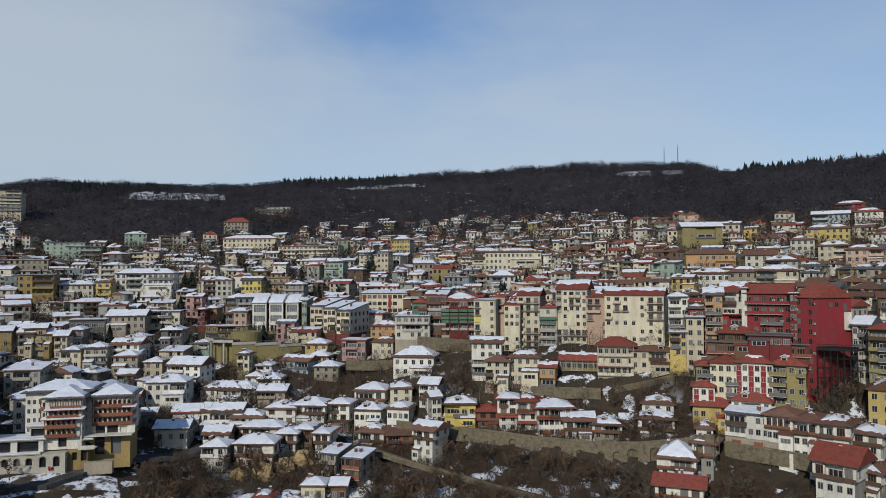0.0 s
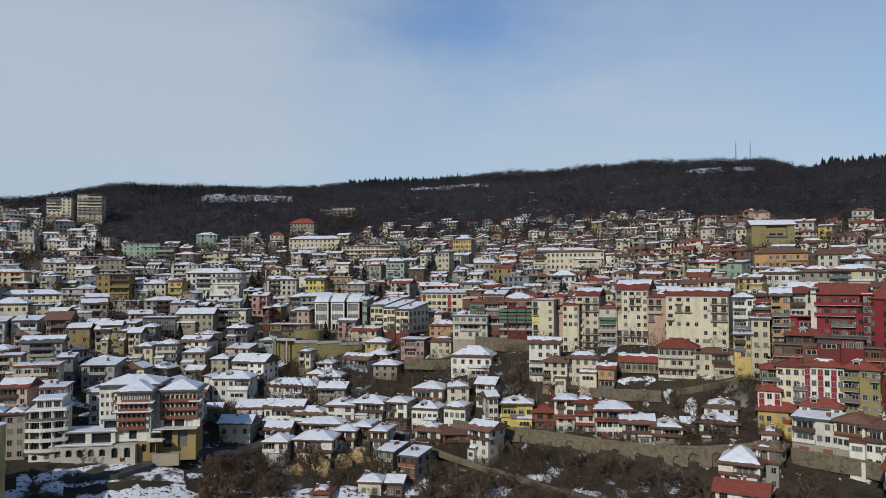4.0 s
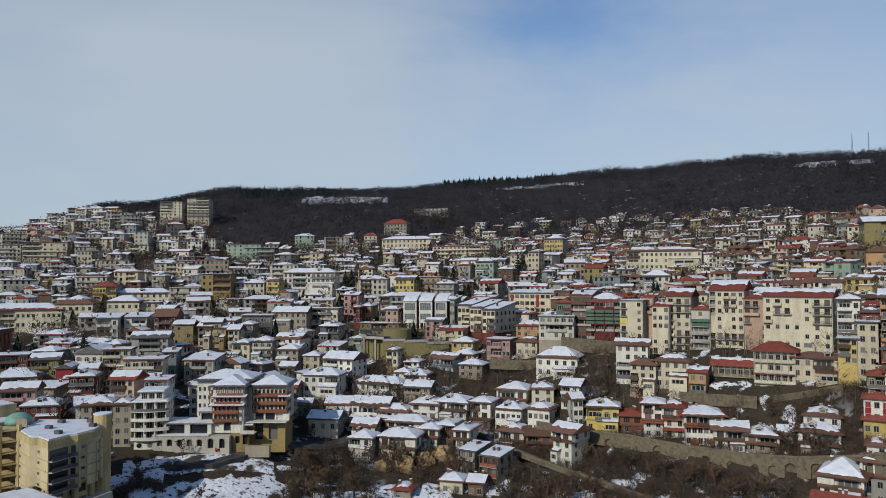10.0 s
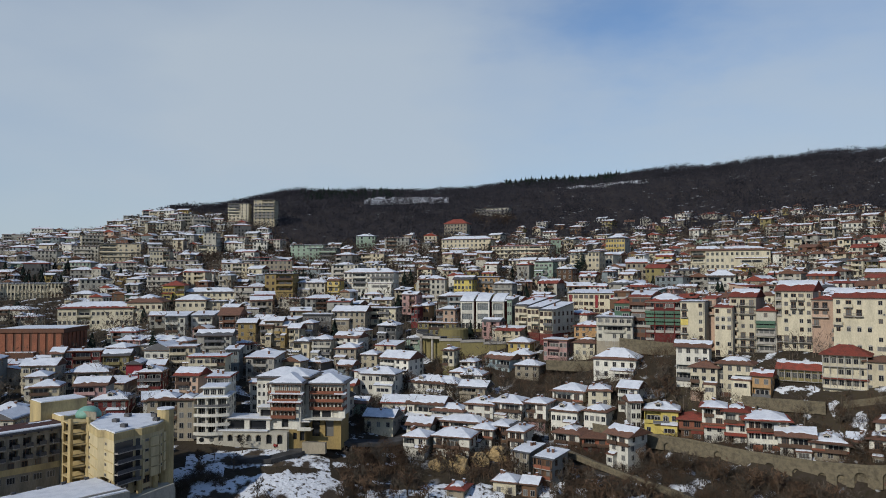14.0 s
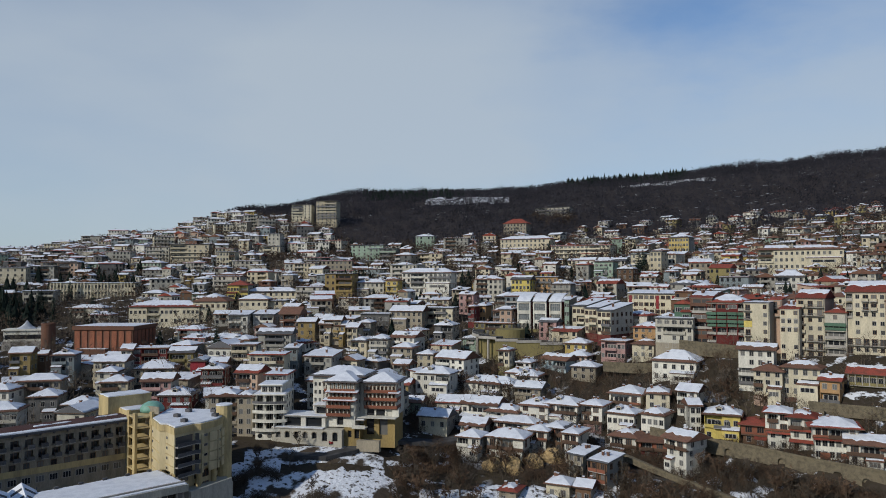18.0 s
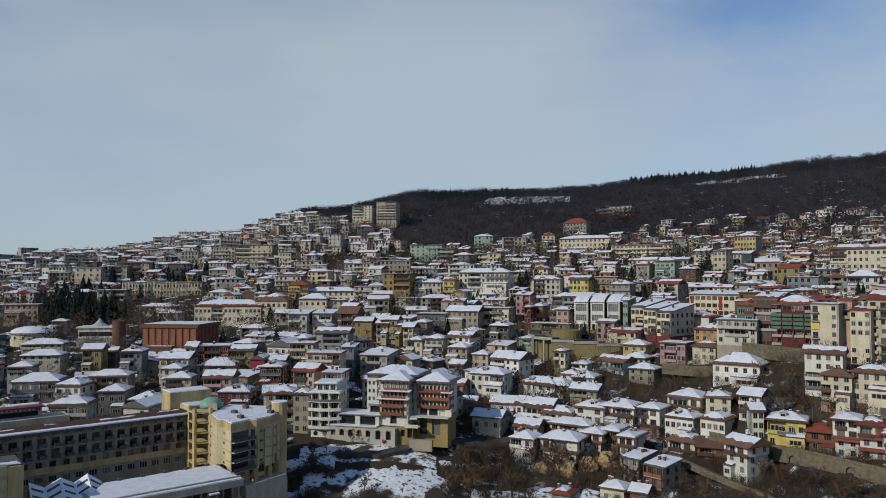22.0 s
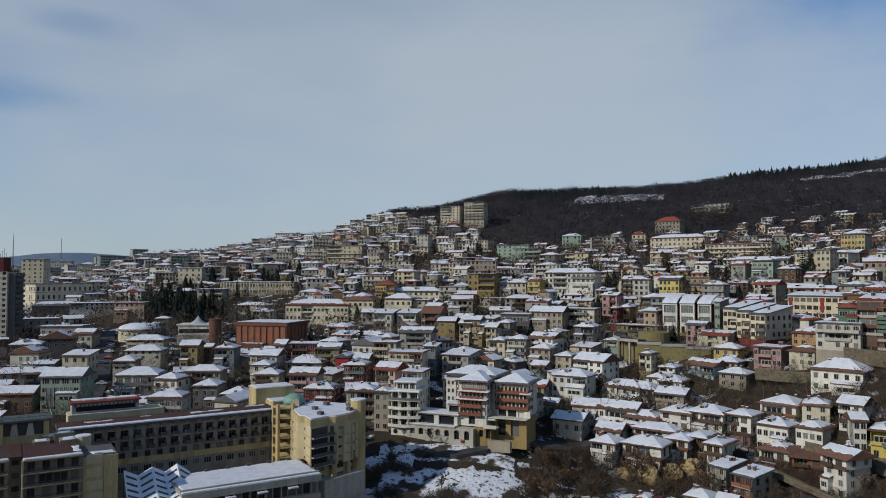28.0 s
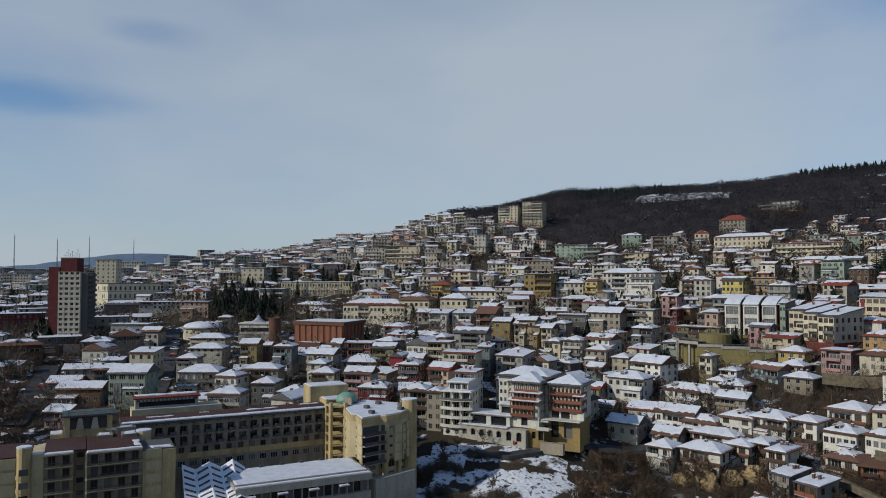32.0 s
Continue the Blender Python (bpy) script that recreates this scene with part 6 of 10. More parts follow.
tall_block(53.1, 286.1, 81.5, 8.2, 12, 342, 24.9, 'salmon', 'salmon', ['BB.', 'BB.', 'b..', '..w', '..w', '..w', 'www'], 'hip', 0.2, 'salmon block of flats with corner balconies')
tall_block(65.3, 276.8, 82.4, 21.5, 13, 338, 23.8, 'cream', 'plaster', ['wbw.wBB', 'wbb.wBB', 'b...wBB', 'aaaa.w.', '....www', 'aaaaW.w', '.......'], 'gable', 0.45, 'broad cream block of flats with arched windows and grey gable')
tall_block(-10.3, 299.4, 81.9, 8.1, 13, 354, 26.0, 'brick', 'brick', ['W', 'L', 'W', 'L', 'W', 'W', 'W', 'W'], 'shed', 0.8, 'slim red brick tower of flats with cream bands')
tall_block(-1.2, 298.1, 80.0, 14.5, 13, 354, 23.5, 'darkred', 'brick', ['LWWL', 'GGGG', 'GGGG', 'LLLL', 'L..L', '....'], 'hip', 0.9, 'dark red block with green glazed balconies over open stilts')

# ---- landmarks: the riverside hotel ----
def prism(bm, plan, z0, z1, mat=0):
    lo = [bm.verts.new((a, b, z0)) for a, b in plan]
    hi = [bm.verts.new((a, b, z1)) for a, b in plan]
    bm.faces.new(lo[::-1]).material_index = mat
    bm.faces.new(hi).material_index = mat
    for i in range(len(plan)):
        j = (i + 1) % len(plan)
        bm.faces.new((lo[i], lo[j], hi[j], hi[i])).material_index = mat
    return bm


def cylinder(bm, x, y, r, z0, z1, n=14):
    return prism(bm, [(x + r * math.cos(2 * math.pi * k / n), y + r * math.sin(2 * math.pi * k / n)) for k in range(n)], z0, z1)


HOTEL_WALL = material("ochre_render", (0.50, 0.40, 0.21), 0.9, 0.12, 0.4, second=(0.28, 0.225, 0.13), second_amount=0.8, streaks=0.25)
HOTEL_GREY = material("grey_pebbledash", (0.29, 0.262, 0.21), 0.95, 0.18, 0.5, second=(0.14, 0.125, 0.10), second_amount=0.8, streaks=0.25)
HOTEL_PALE = material("pale_panels", (0.53, 0.45, 0.28), 0.85, 0.08, 0.3, second=(0.34, 0.285, 0.18), second_amount=0.75, streaks=0.25)
ROOF_RUST = material("rusty_roof_gravel", (0.075, 0.038, 0.035), 0.95, 0.3, 0.35, second=(0.07, 0.055, 0.055), second_amount=0.8)
hotel_turn = math.degrees(math.atan2(0.929, 0.369))


def tile_snow(x0, y0, x1, y1, z, thick, seed, ragged=0.5):
    """A snow sheet with an uneven rim on a flat roof."""
    rng = random.Random(seed)
    bm = bmesh.new()
    nx, ny = max(2, int((x1 - x0) / 1.6)), max(2, int((y1 - y0) / 1.6))
    rim = [(x0 + (x1 - x0) * k / nx, y0) for k in range(nx)] + [(x1, y0 + (y1 - y0) * k / ny) for k in range(ny)] + [(x1 - (x1 - x0) * k / nx, y1) for k in range(nx)] + [(x0, y1 - (y1 - y0) * k / ny) for k in range(ny)]
    cx, cy = (x0 + x1) / 2, (y0 + y1) / 2
    lo, hi = [], []
    for a, b in rim:
        s = rng.uniform(0, ragged)
        dx, dy = (cx - a), (cy - b)
        l = math.hypot(dx, dy) or 1
        a, b = a + dx / l * s, b + dy / l * s
        lo.append(bm.verts.new((a, b, z)))
        hi.append(bm.verts.new((a + dx / l * 0.12, b + dy / l * 0.12, z + thick)))
    for i in range(len(rim)):
        j = (i + 1) % len(rim)
        bm.faces.new((lo[i], lo[j], hi[j], hi[i]))
    bm.faces.new(hi)
    return bm


def hotel_wing():
    """Long four-storey wing; local x runs along its front, the front faces -y."""
    L, D, top, base = 60.0, 9.5, 50.0, 22.0
    t = thing("hotel_building", pose(-171.7 - 0.369 * 4, 105.1 - 0.929 * 4, 0, 0, 0, hotel_turn), "long grey-ochre hotel wing with small dark balconies under snow", "hotel")
    rooms = [(1.75 + k * 3.25, 3.75 + k * 3.25, z, z + 2.3) for k in range(18) for z in (45.85, 42.85)]
    body = bmesh.new()
    shell(body, 0, 0, base, L, D, top - 0.6, rooms, 1.1)
    part("wall", body, HOTEL_GREY, t)
    for x0, x1, z0, z1 in rooms:
        shared("window", WINDOWS["brown"], t, pose((x0 + x1) / 2, 1.09, z0 + 0.02) @ Matrix.Diagonal((1.8, 1, 2.2, 1)))
    part("cornice", boxes((-0.5, -0.9, top - 0.6, L + 0.5, D + 0.4, top)), TILE_GREY, t, "dark overhanging cornice")
    part("roof", boxes((-0.3, 1.4, top, L + 0.3, D + 0.2, top + 0.25)), ROOF_RUST, t, "rust-stained flat roof")
    part("roof_snow", tile_snow(-0.4, -0.85, L + 0.4, 1.5, top, 0.3, 4, 0.25), SNOW, t, "band of snow along the roof edge")
    for k, (a, b) in enumerate(((6, 14), (20, 24), (33, 44), (50, 58))):
        part("roof_snow_patch", tile_snow(a, 4.5 + k % 2 * 2, b, 6.5 + k % 2 * 2, top + 0.25, 0.15, 40 + k, 2.2), SNOW, t, "ragged patch of snow")
    part("yellow_band", boxes((0, -0.12, 39.0, L, -0.002, 40.6)), HOTEL_WALL, t, "ochre band above the ground storey")
    for k in range(18):
        x = 2.2 + k * 3.25
        for lvl, z in enumerate((46.2, 43.2, 40.9)):
            if lvl == 2:
                shared("window", WINDOWS["brown"], t, pose(x, -0.006, z - 0.3) @ Matrix.Diagonal((1.5, 1, 1.5, 1)))
            else:
                b = part("balcony", boxes((x + 0.1, -1.15, z - 0.55, x + 1.7, -0.002, z - 0.35)), CONCRETE, t)
                part("balcony_rail", boxes((x + 0.1, -1.15, z - 0.35, x + 1.7, -1.0, z + 0.6), (x + 0.1, -1.0, z - 0.35, x + 0.22, -0.002, z + 0.6), (x + 1.58, -1.0, z - 0.35, x + 1.7, -0.002, z + 0.6)), TILE_GREY, b, "dark solid balcony front")
        shared("window", WINDOWS["wide"], t, pose(x, -0.006, 36.7) @ Matrix.Diagonal((2.1, 1, 1.7, 1)))
        part("bracket", boxes((x - 0.25, -0.7, top - 1.1, x + 0.05, -0.002, top - 0.6)), TILE_GREY, t)
    return t


def hotel_penthouse():
    t = thing("rooftop_pavilion", pose(-189.6, 111.6, 49.0, 0, 0, hotel_turn), "low rooftop pavilion with red sheet roof and white fascia", "pavilion")
    part("wall", boxes((0, 0, -6, 26, 8, 1.2)), HOTEL_PALE, t)
    part("upper_wall", boxes((1, 1, 1.2, 19, 7, 4.2)), CONCRETE, t)
    part("window_strip", boxes((2, 0.94, 2.0, 18, 1.0, 3.3)), GLASS, t)
    part("roof", boxes((0.4, 0.4, 4.2, 19.6, 7.6, 4.6)), TILE_RED, t, "red sheet roof")
    part("roof_snow", tile_snow(1.0, 4.0, 19.4, 7.4, 4.6, 0.2, 8, 1.2), SNOW, t)
    part("fascia_sign", boxes((1.5, 0.3, 3.45, 18.5, 0.38, 4.15)), TILE_GREY, t, "dark fascia sign")
    for k in range(14):
        part("lettering_bar", boxes((2.2 + k * 1.1, 0.24, 3.55, 2.9 + k * 1.1, 0.298, 4.05)), FRAME_WHITE, t)
    part("roof_edge_snow", tile_snow(-0.1, -0.1, 26, 0.7, 1.2, 0.2, 9, 0.2), SNOW, t)


def hotel_tower():
    """Faceted tower at the end of the wing, with a copper lantern, loggias and round stair turret."""
    def narrow(a, b):
        u, v = (a + 151.4) * 0.759 + (b - 154.0) * 0.651, (b - 154.0) * 0.759 - (a + 151.4) * 0.651
        u *= 0.89
        return -151.4 + u * 0.759 - v * 0.651, 154.0 + u * 0.651 + v * 0.759

    plan = [(-141.0, 153.6), (-132.5, 148.6), (-130.8, 149.4), (-124.9, 146.9), (-124.0, 153.5), (-122.6, 155.0), (-121.9, 161.0), (-124.2, 167.5), (-132.5, 172.0), (-147.5, 167.0)]
    plan = [narrow(*p) for p in plan]
    rx, ry = narrow(-124.6, 167.2)
    t = thing("hotel_building", pose(0, 0, 0), "faceted ochre hotel tower with snowy flat roof and stacked loggias", "hotel")
    part("wall", prism(bmesh.new(), plan, 39.4, 50.2), HOTEL_PALE, t)
    core = [(-134.5 + (a + 134.5) * 0.84, 160 + (b - 160) * 0.84) for a, b in plan]
    part("lower_core", prism(bmesh.new(), core, 16, 39.4), HOTEL_PALE, t, "recessed lower storeys")
    part("lit_flank", prism(bmesh.new(), [plan[0], plan[1], core[1], core[0]], 33.0, 39.39), HOTEL_PALE, t)
    for (ax, ay), (bx, by) in zip(core[1:8], core[2:8]):
        l = math.hypot(bx - ax, by - ay)
        for z in (36.3, 33.2):
            shared("window", WINDOWS["brown"], t, pose((ax + bx) / 2, (ay + by) / 2, z, 0, 0, math.degrees(math.atan2(by - ay, bx - ax))) @ pose(0, -0.006, 0) @ Matrix.Diagonal((min(2.2, l * 0.5), 1, 1.9, 1)))
    part("parapet", prism(bmesh.new(), [(-133 + (a + 133) * 1.02, 158 + (b - 158) * 1.02) for a, b in plan], 49.4, 51.1), HOTEL_WALL, t, "ochre parapet")
    bm = prism(bmesh.new(), [(-133 + (a + 133) * 0.97, 158 + (b - 158) * 0.97) for a, b in plan], 51.1, 51.45)
    part("roof_snow", bm, SNOW, t, "smooth snow on the flat roof")
    faces_ = [(plan[i], plan[i + 1]) for i in range(8)]
    for i, ((ax, ay), (bx, by)) in enumerate(faces_):
        dx, dy = bx - ax, by - ay
        l = math.hypot(dx, dy)
        yaw = math.degrees(math.atan2(dy, dx))
        m = pose(ax, ay, 0, 0, 0, yaw)
        for lvl in range(4):
            z = 47.2 - lvl * 2.6
            if i in (0, 2):
                shared("window", WINDOWS["plain"], t, m @ pose(0.9 if i == 2 else 1.0, -0.006, z + 0.3) @ Matrix.Diagonal((1.1, 1, 0.7, 1)))
                b = part("floor_band", boxes((0.05, -0.1, -0.15, l - 0.05, -0.002, 0.12)), HOTEL_WALL, t)
                b.matrix_basis = m @ pose(0, 0, z - 0.9)
            elif i in (3, 4):
                b = part("loggia_slab", boxes((0.1, -1.3, -0.12, l - 0.1, -0.002, 0.12)), CONCRETE, t)
                b.matrix_basis = m @ pose(0, 0, z - 1.0)
                r = part("loggia_rail", boxes((0.1, -1.3, 0.12, l - 0.1, -1.22, 1.0)), TILE_GREY, b)
                g = part("loggia_glass", boxes((0.4, -0.07, 0.14, l - 0.4, -0.001, 2.5)), GLASS, b, "dark glass behind the loggia")
            elif i in (5, 6):
                shared("window", WINDOWS["plain"], t, m @ pose(l * 0.3, -0.006, z + 0.3) @ Matrix.Diagonal((1.3, 1, 0.7, 1)))
                for x0, x1 in ((l * 0.3 + 1.0, l - 0.2), (0.1, l * 0.3 - 1.0)):
                    if x1 - x0 > 0.3:
                        b = part("wall_panel", boxes((x0, -0.45, -1.2, x1, -0.002, 1.1)), HOTEL_PALE, t, "projecting wall panel")
                        b.matrix_basis = m @ pose(0, 0, z)
    part("stair_turret", cylinder(bmesh.new(), rx, ry, 2.2, 16, 54.0), HOTEL_WALL, t, "round ochre stair turret", smooth=False)
    part("turret_snow", cylinder(bmesh.new(), rx, ry, 2.3, 54.0, 54.3), SNOW, t)
    for a, b, h in ((plan[3][0] - 0.6, plan[3][1] + 0.9, 39.5), (plan[5][0] - 0.9, plan[5][1] + 0.2, 39.5), (plan[6][0] - 0.9, plan[6][1], 39.5), (plan[1][0], plan[1][1] + 0.9, 39.5)):
        part("pillar", cylinder(bmesh.new(), a, b, 0.7, 14, h, 8), HOTEL_WALL, t)
    bm = bmesh.new()
    prism(bm, [narrow(*p) for p in ((-134.0, 143.8), (-118.6, 147.0), (-117.2, 163.0), (-124.0, 167.0), (-140.0, 153.0))], 14, 34.6)
    part("podium", bm, WALLS["plaster"], t, "concrete podium under the tower")
    for (a, b), (e, f), z in (((-131.0, 145.5), (-118.4, 146.6), 36.2), ((-118.4, 146.6), (-117.0, 162.0), 36.0)):
        (a, b), (e, f) = narrow(a, b), narrow(e, f)
        wall = part("stair_wall", boxes((0, -0.25, 30.0, math.hypot(e - a, f - b), 0.15, z)), WALLS["plaster"], t, "stained pale stair wall")
        wall.matrix_basis = pose(a, b, 0, 0, 0, math.degrees(math.atan2(f - b, e - a)))
    # open stair frame beside the tower
    for a, b in ((-151.4, 154.0), (-146.0, 151.2), (-143.4, 154.6)):
        part("stair_column", boxes((a - 0.45, b - 0.45, 24, a + 0.45, b + 0.45, 52.6)), HOTEL_WALL, t)
    for lvl in range(7):
        z = 34.0 + lvl * 2.85
        part("landing", prism(bmesh.new(), [(-151.6, 153.6), (-145.8, 150.9), (-143.0, 154.8), (-148.4, 158.5)], z, z + 0.35), HOTEL_WALL, t)
        part("stair_back", boxes((-148.4, 157.0, z + 0.35, -143.4, 157.4, z + 2.4)), HOTEL_GREY, t)
    dome = bmesh.new()
    bmesh.ops.create_uvsphere(dome, u_segments=14, v_segments=7, radius=3.4)
    for v in dome.verts:
        v.co = Vector((-148.5 + v.co.x, 159.6 + v.co.y, 52.0 + max(v.co.z, -0.5) * 0.75))
    part("lantern", dome, COPPER, t, "green copper lantern on the roof", smooth=True)
    for a, b in ((-136.0, 156.5), (-129.0, 152.0), (-127.0, 161.5), (-138.5, 163.5), (-131.5, 166.0)):
        part("roof_vent", boxes((a - 0.8, b - 0.6, 51.2, a + 0.8, b + 0.6, 52.3)), TILE_GREY, t)


def hotel_block():
    """The yellow lift block behind the tower."""
    t = thing("lift_building", pose(-162.4, 156.4, 0, 0, 0, hotel_turn), "plain yellow rooftop lift block with snow on top", "building")
    part("wall", boxes((0, 0, 20, 12.5, 8, 54.6)), HOTEL_WALL, t)
    part("parapet", boxes((-0.15, -0.15, 54.6, 12.65, 8.15, 55.0)), HOTEL_WALL, t)
    part("roof_snow", tile_snow(0.1, 0.1, 12.4, 7.9, 55.0, 0.25, 3, 0.2), SNOW, t)
    part("lower_wall", boxes((3.0, -7.0, 20, 12.0, -0.01, 51.6)), HOTEL_WALL, t)
    part("lower_snow", tile_snow(3.1, -6.9, 11.9, -0.2, 51.6, 0.25, 5, 0.3), SNOW, t)


def hotel_terrace():
    """Low flat-roofed dining hall in front of the wing."""
    t = thing("dining_hall", pose(-157.0, 88.0, 3.5, 0, 0, hotel_turn), "low concrete dining hall with a broad snowy flat roof", "building")
    L = 63.5
    part("wall", boxes((30, -17.0, 10, L, -0.3, 35.2)), CONCRETE, t)
    part("court_wall", boxes((6, -15.0, 10, 29.9, -0.3, 29.0)), CONCRETE, t, "lower court under the marquee")
    part("roof", boxes((29.4, -18.2, 35.2, L + 0.4, -0.3, 36.0)), CONCRETE, t)
    part("roof_snow", tile_snow(30.0, -16.2, L, -1.2, 36.0, 0.3, 12, 0.35), SNOW, t, "smooth white snow over the hall roof")
    part("eave_snow", tile_snow(29.5, -18.15, L + 0.3, -16.9, 36.0, 0.2, 13, 0.1), SNOW, t)
    part("roof_kerb", boxes((29.4, -16.85, 36.0, L + 0.3, -16.3, 36.5)), CONCRETE, t)
    for k in range(6):
        part("roof_vent", boxes((33 + k * 5.5, -1.9, 36.0, 34 + k * 5.5, -1.2, 36.8)), TILE_GREY, t)
    part("fascia", boxes((29.4, -18.5, 34.3, L + 0.4, -18.22, 36.0)), WALLS["plaster"], t, "pale roof fascia")
    part("parapet", boxes((29.6, -18.3, 29.6, L + 0.2, -17.02, 31.3)), WALLS["plaster"], t, "stained concrete parapet")
    for k in range(17):
        x = 30.2 + k * 1.95
        part("window_bay", boxes((x, -17.1, 31.4, x + 1.6, -17.0, 34.2)), GLASS, t)
        if k % 2 == 0:
            part("pier", boxes((x - 0.3, -18.0, 20, x - 0.02, -17.0, 35.2)), CONCRETE, t)
        if k % 4 == 1:
            part("canopy", boxes((x - 0.6, -19.6, 33.5, x + 1.8, -18.52, 33.7)), TILE_GREY, t)
            part("canopy_snow", boxes((x - 0.6, -19.6, 33.702, x + 1.8, -18.55, 34.0)), SNOW, t)
    for k in range(6):
        x = 31 + k * 5.4
        part("lower_opening", boxes((x, -17.12, 24.5, x + 4.0, -17.0, 29.2)), GLASS, t)


def tent():
    """Canvas roof in pleats, falling towards the river, with rows of dark vent slots."""
    t = thing("tent", pose(-158.5, 90.5, 0, 0, 0, hotel_turn), "white canvas marquee with pleated roof and dark vent slots", "marquee")
    folds = ((17.6, 1), (20.9, 0), (24.3, 1), (27.3, 0), (30.2, 1), (33.4, -0.4))
    n = 10

    def at(x, up, f):
        return Vector((x - f * 1.5, -2.4 - f * 19.5, 40.7 + 1.7 * up * (1 - f * 0.35) - f * 3.6 - 0.9 * math.sin(math.pi * f)))

    for (x0, u0), (x1, u1) in zip(folds, folds[1:]):
        bm = bmesh.new()
        rows = [[bm.verts.new(at(x0 + (x1 - x0) * g, u0 + (u1 - u0) * g, k / n)) for g in (0, 0.5, 1)] for k in range(n + 1)]
        for p, q in zip(rows, rows[1:]):
            for g in (0, 1):
                bm.faces.new((p[g], p[g + 1], q[g + 1], q[g]))
        pane = part("canvas_bay", bm, CANVAS, t)
        for k in range(6):
            bm = bmesh.new()
            f0, f1 = 0.1 + k * 0.15, 0.135 + k * 0.15
            q = [at(x0 + (x1 - x0) * g, u0 + (u1 - u0) * g, f) for g, f in ((0.12, f0), (0.88, f0), (0.88, f1), (0.12, f1))]
            lo = [bm.verts.new(p + Vector((0, 0, 0.02))) for p in q]
            hi = [bm.verts.new(p + Vector((0, 0, 0.16))) for p in q]
            bm.faces.new(hi)
            for i in range(4):
                j = (i + 1) % 4
                bm.faces.new((lo[i], lo[j], hi[j], hi[i]))
            part("vent_slot", bm, TILE_GREY, pane, "dark vent slot")
    for x, _ in folds:
        for f in (0.0, 1.0):
            p = at(x, 0, f)
            part("tent_pole", boxes((p.x - 0.1, p.y - 0.1, 20, p.x + 0.1, p.y + 0.1, p.z)), METAL, t)


def hotel_left_wing():
    """The wing nearest the river: balconied fronts stepped back in turn, a ribbed pier and a round stair."""
    t = thing("hotel_building", pose(-150.2, 76.6, 0, 0, 0, hotel_turn), "grey hotel wing with deep balconies and ochre end pier", "hotel")
    top, base = 50.0, 12.0
    part("wall", boxes((5.6, 0, base, 17.5, 17, top)), HOTEL_GREY, t)
    part("pier", boxes((17.5, -0.4, base, 24.5, 10, top - 0.9)), HOTEL_WALL, t, "ochre ribbed end pier")
    part("pier_corner", boxes((21.8, -0.75, base, 24.7, -0.402, top - 0.9)), HOTEL_WALL, t)

    def balconies_on(x0, x1, y, z, count, first):
        slab = part("balcony", boxes((x0, y - 1.6, z - 0.14, x1, y - 0.002, z + 0.1)), HOTEL_PALE, t)
        rail = boxes((x0, y - 1.58, z + 0.12, x1, y - 1.53, z + 0.2), (x0, y - 1.58, z + 0.5, x1, y - 1.53, z + 0.57), (x0, y - 1.6, z + 0.88, x1, y - 1.5, z + 0.97))
        for k in range(int((x1 - x0) * 2.5)):
            box(rail, x0 + k * 0.4, y - 1.57, z + 0.12, x0 + k * 0.4 + 0.06, y - 1.54, z + 0.88)
        part("balcony_rail", rail, TILE_GREY, slab, "dark metal rail")
        for k in range(count):
            wide = 2.9 if first and k in (1, 2) else 1.5
            shared("window", WINDOWS["brown"], t, pose(x0 + (x1 - x0) * (k + 0.5) / count, y - 0.006, z + 0.12) @ Matrix.Diagonal((wide, 1, 2.15, 1)))

    for lvl in range(7):
        z = top - 2.9 * (lvl + 1)
        part("panel", boxes((18.1, -0.62, z + 0.3, 21.6, -0.402, z + 2.3)), HOTEL_PALE, t)
        balconies_on(5.8, 17.3, 0.0, z, 4, lvl == 1)
        balconies_on(-2.9, 2.9, 2.0, z, 2, False)
        shared("window", WINDOWS["plain"], t, pose(4.3, 3.994, z + 0.9) @ Matrix.Diagonal((1.7, 1, 1.4, 1)))
        part("party_wall", boxes((5.4, -1.7, z + 0.1, 5.75, -0.002, z + 2.75)), HOTEL_PALE, t)
        part("pier_panel", boxes((-5.0, 1.38, z + 0.3, -3.2, 1.6, z + 2.3)), HOTEL_PALE, t)
        part("end_panel", boxes((-20.0, 1.78, z + 0.2, -8.6, 1.998, z + 2.5)), HOTEL_PALE, t)
    for x0, x1, y in ((5.6, 17.4, 0.0), (-3.0, 3.0, 2.0)):
        part("cornice", boxes((x0, y - 1.7, top - 0.2, x1, y, top + 0.12)), HOTEL_PALE, t)
        part("cornice_snow", tile_snow(x0, y - 1.7, x1, y - 0.1, top + 0.12, 0.25, int(x1 * 3), 0.15), SNOW, t)
    part("roof", boxes((5.7, 0.4, top, 17.3, 16.6, top + 0.3)), ROOF_RUST, t, "rust-red flat roof")
    part("roof_snow", tile_snow(15.5, 1.0, 17.2, 7.0, top + 0.3, 0.25, 22, 0.8), SNOW, t)
    part("pier_roof", boxes((17.5, -0.4, top - 0.9, 24.5, 10, top - 0.6)), TILE_GREY, t)
    part("pier_snow", tile_snow(19.0, -0.2, 24.3, 2.6, top - 0.6, 0.2, 23, 0.9), SNOW, t)
    part("water_tank", cylinder(bmesh.new(), 18.6, 13.5, 1.8, top - 5, top + 1.2), HOTEL_PALE, t)
    part("tank_snow", cylinder(bmesh.new(), 18.6, 13.5, 1.85, top + 1.2, top + 1.45), SNOW, t)
    part("link_wall", boxes((3.02, 4.0, base, 5.58, 17, top - 0.4)), HOTEL_GREY, t)
    part("second_wall", boxes((-3.0, 2.0, base, 3.0, 17, top)), HOTEL_GREY, t)
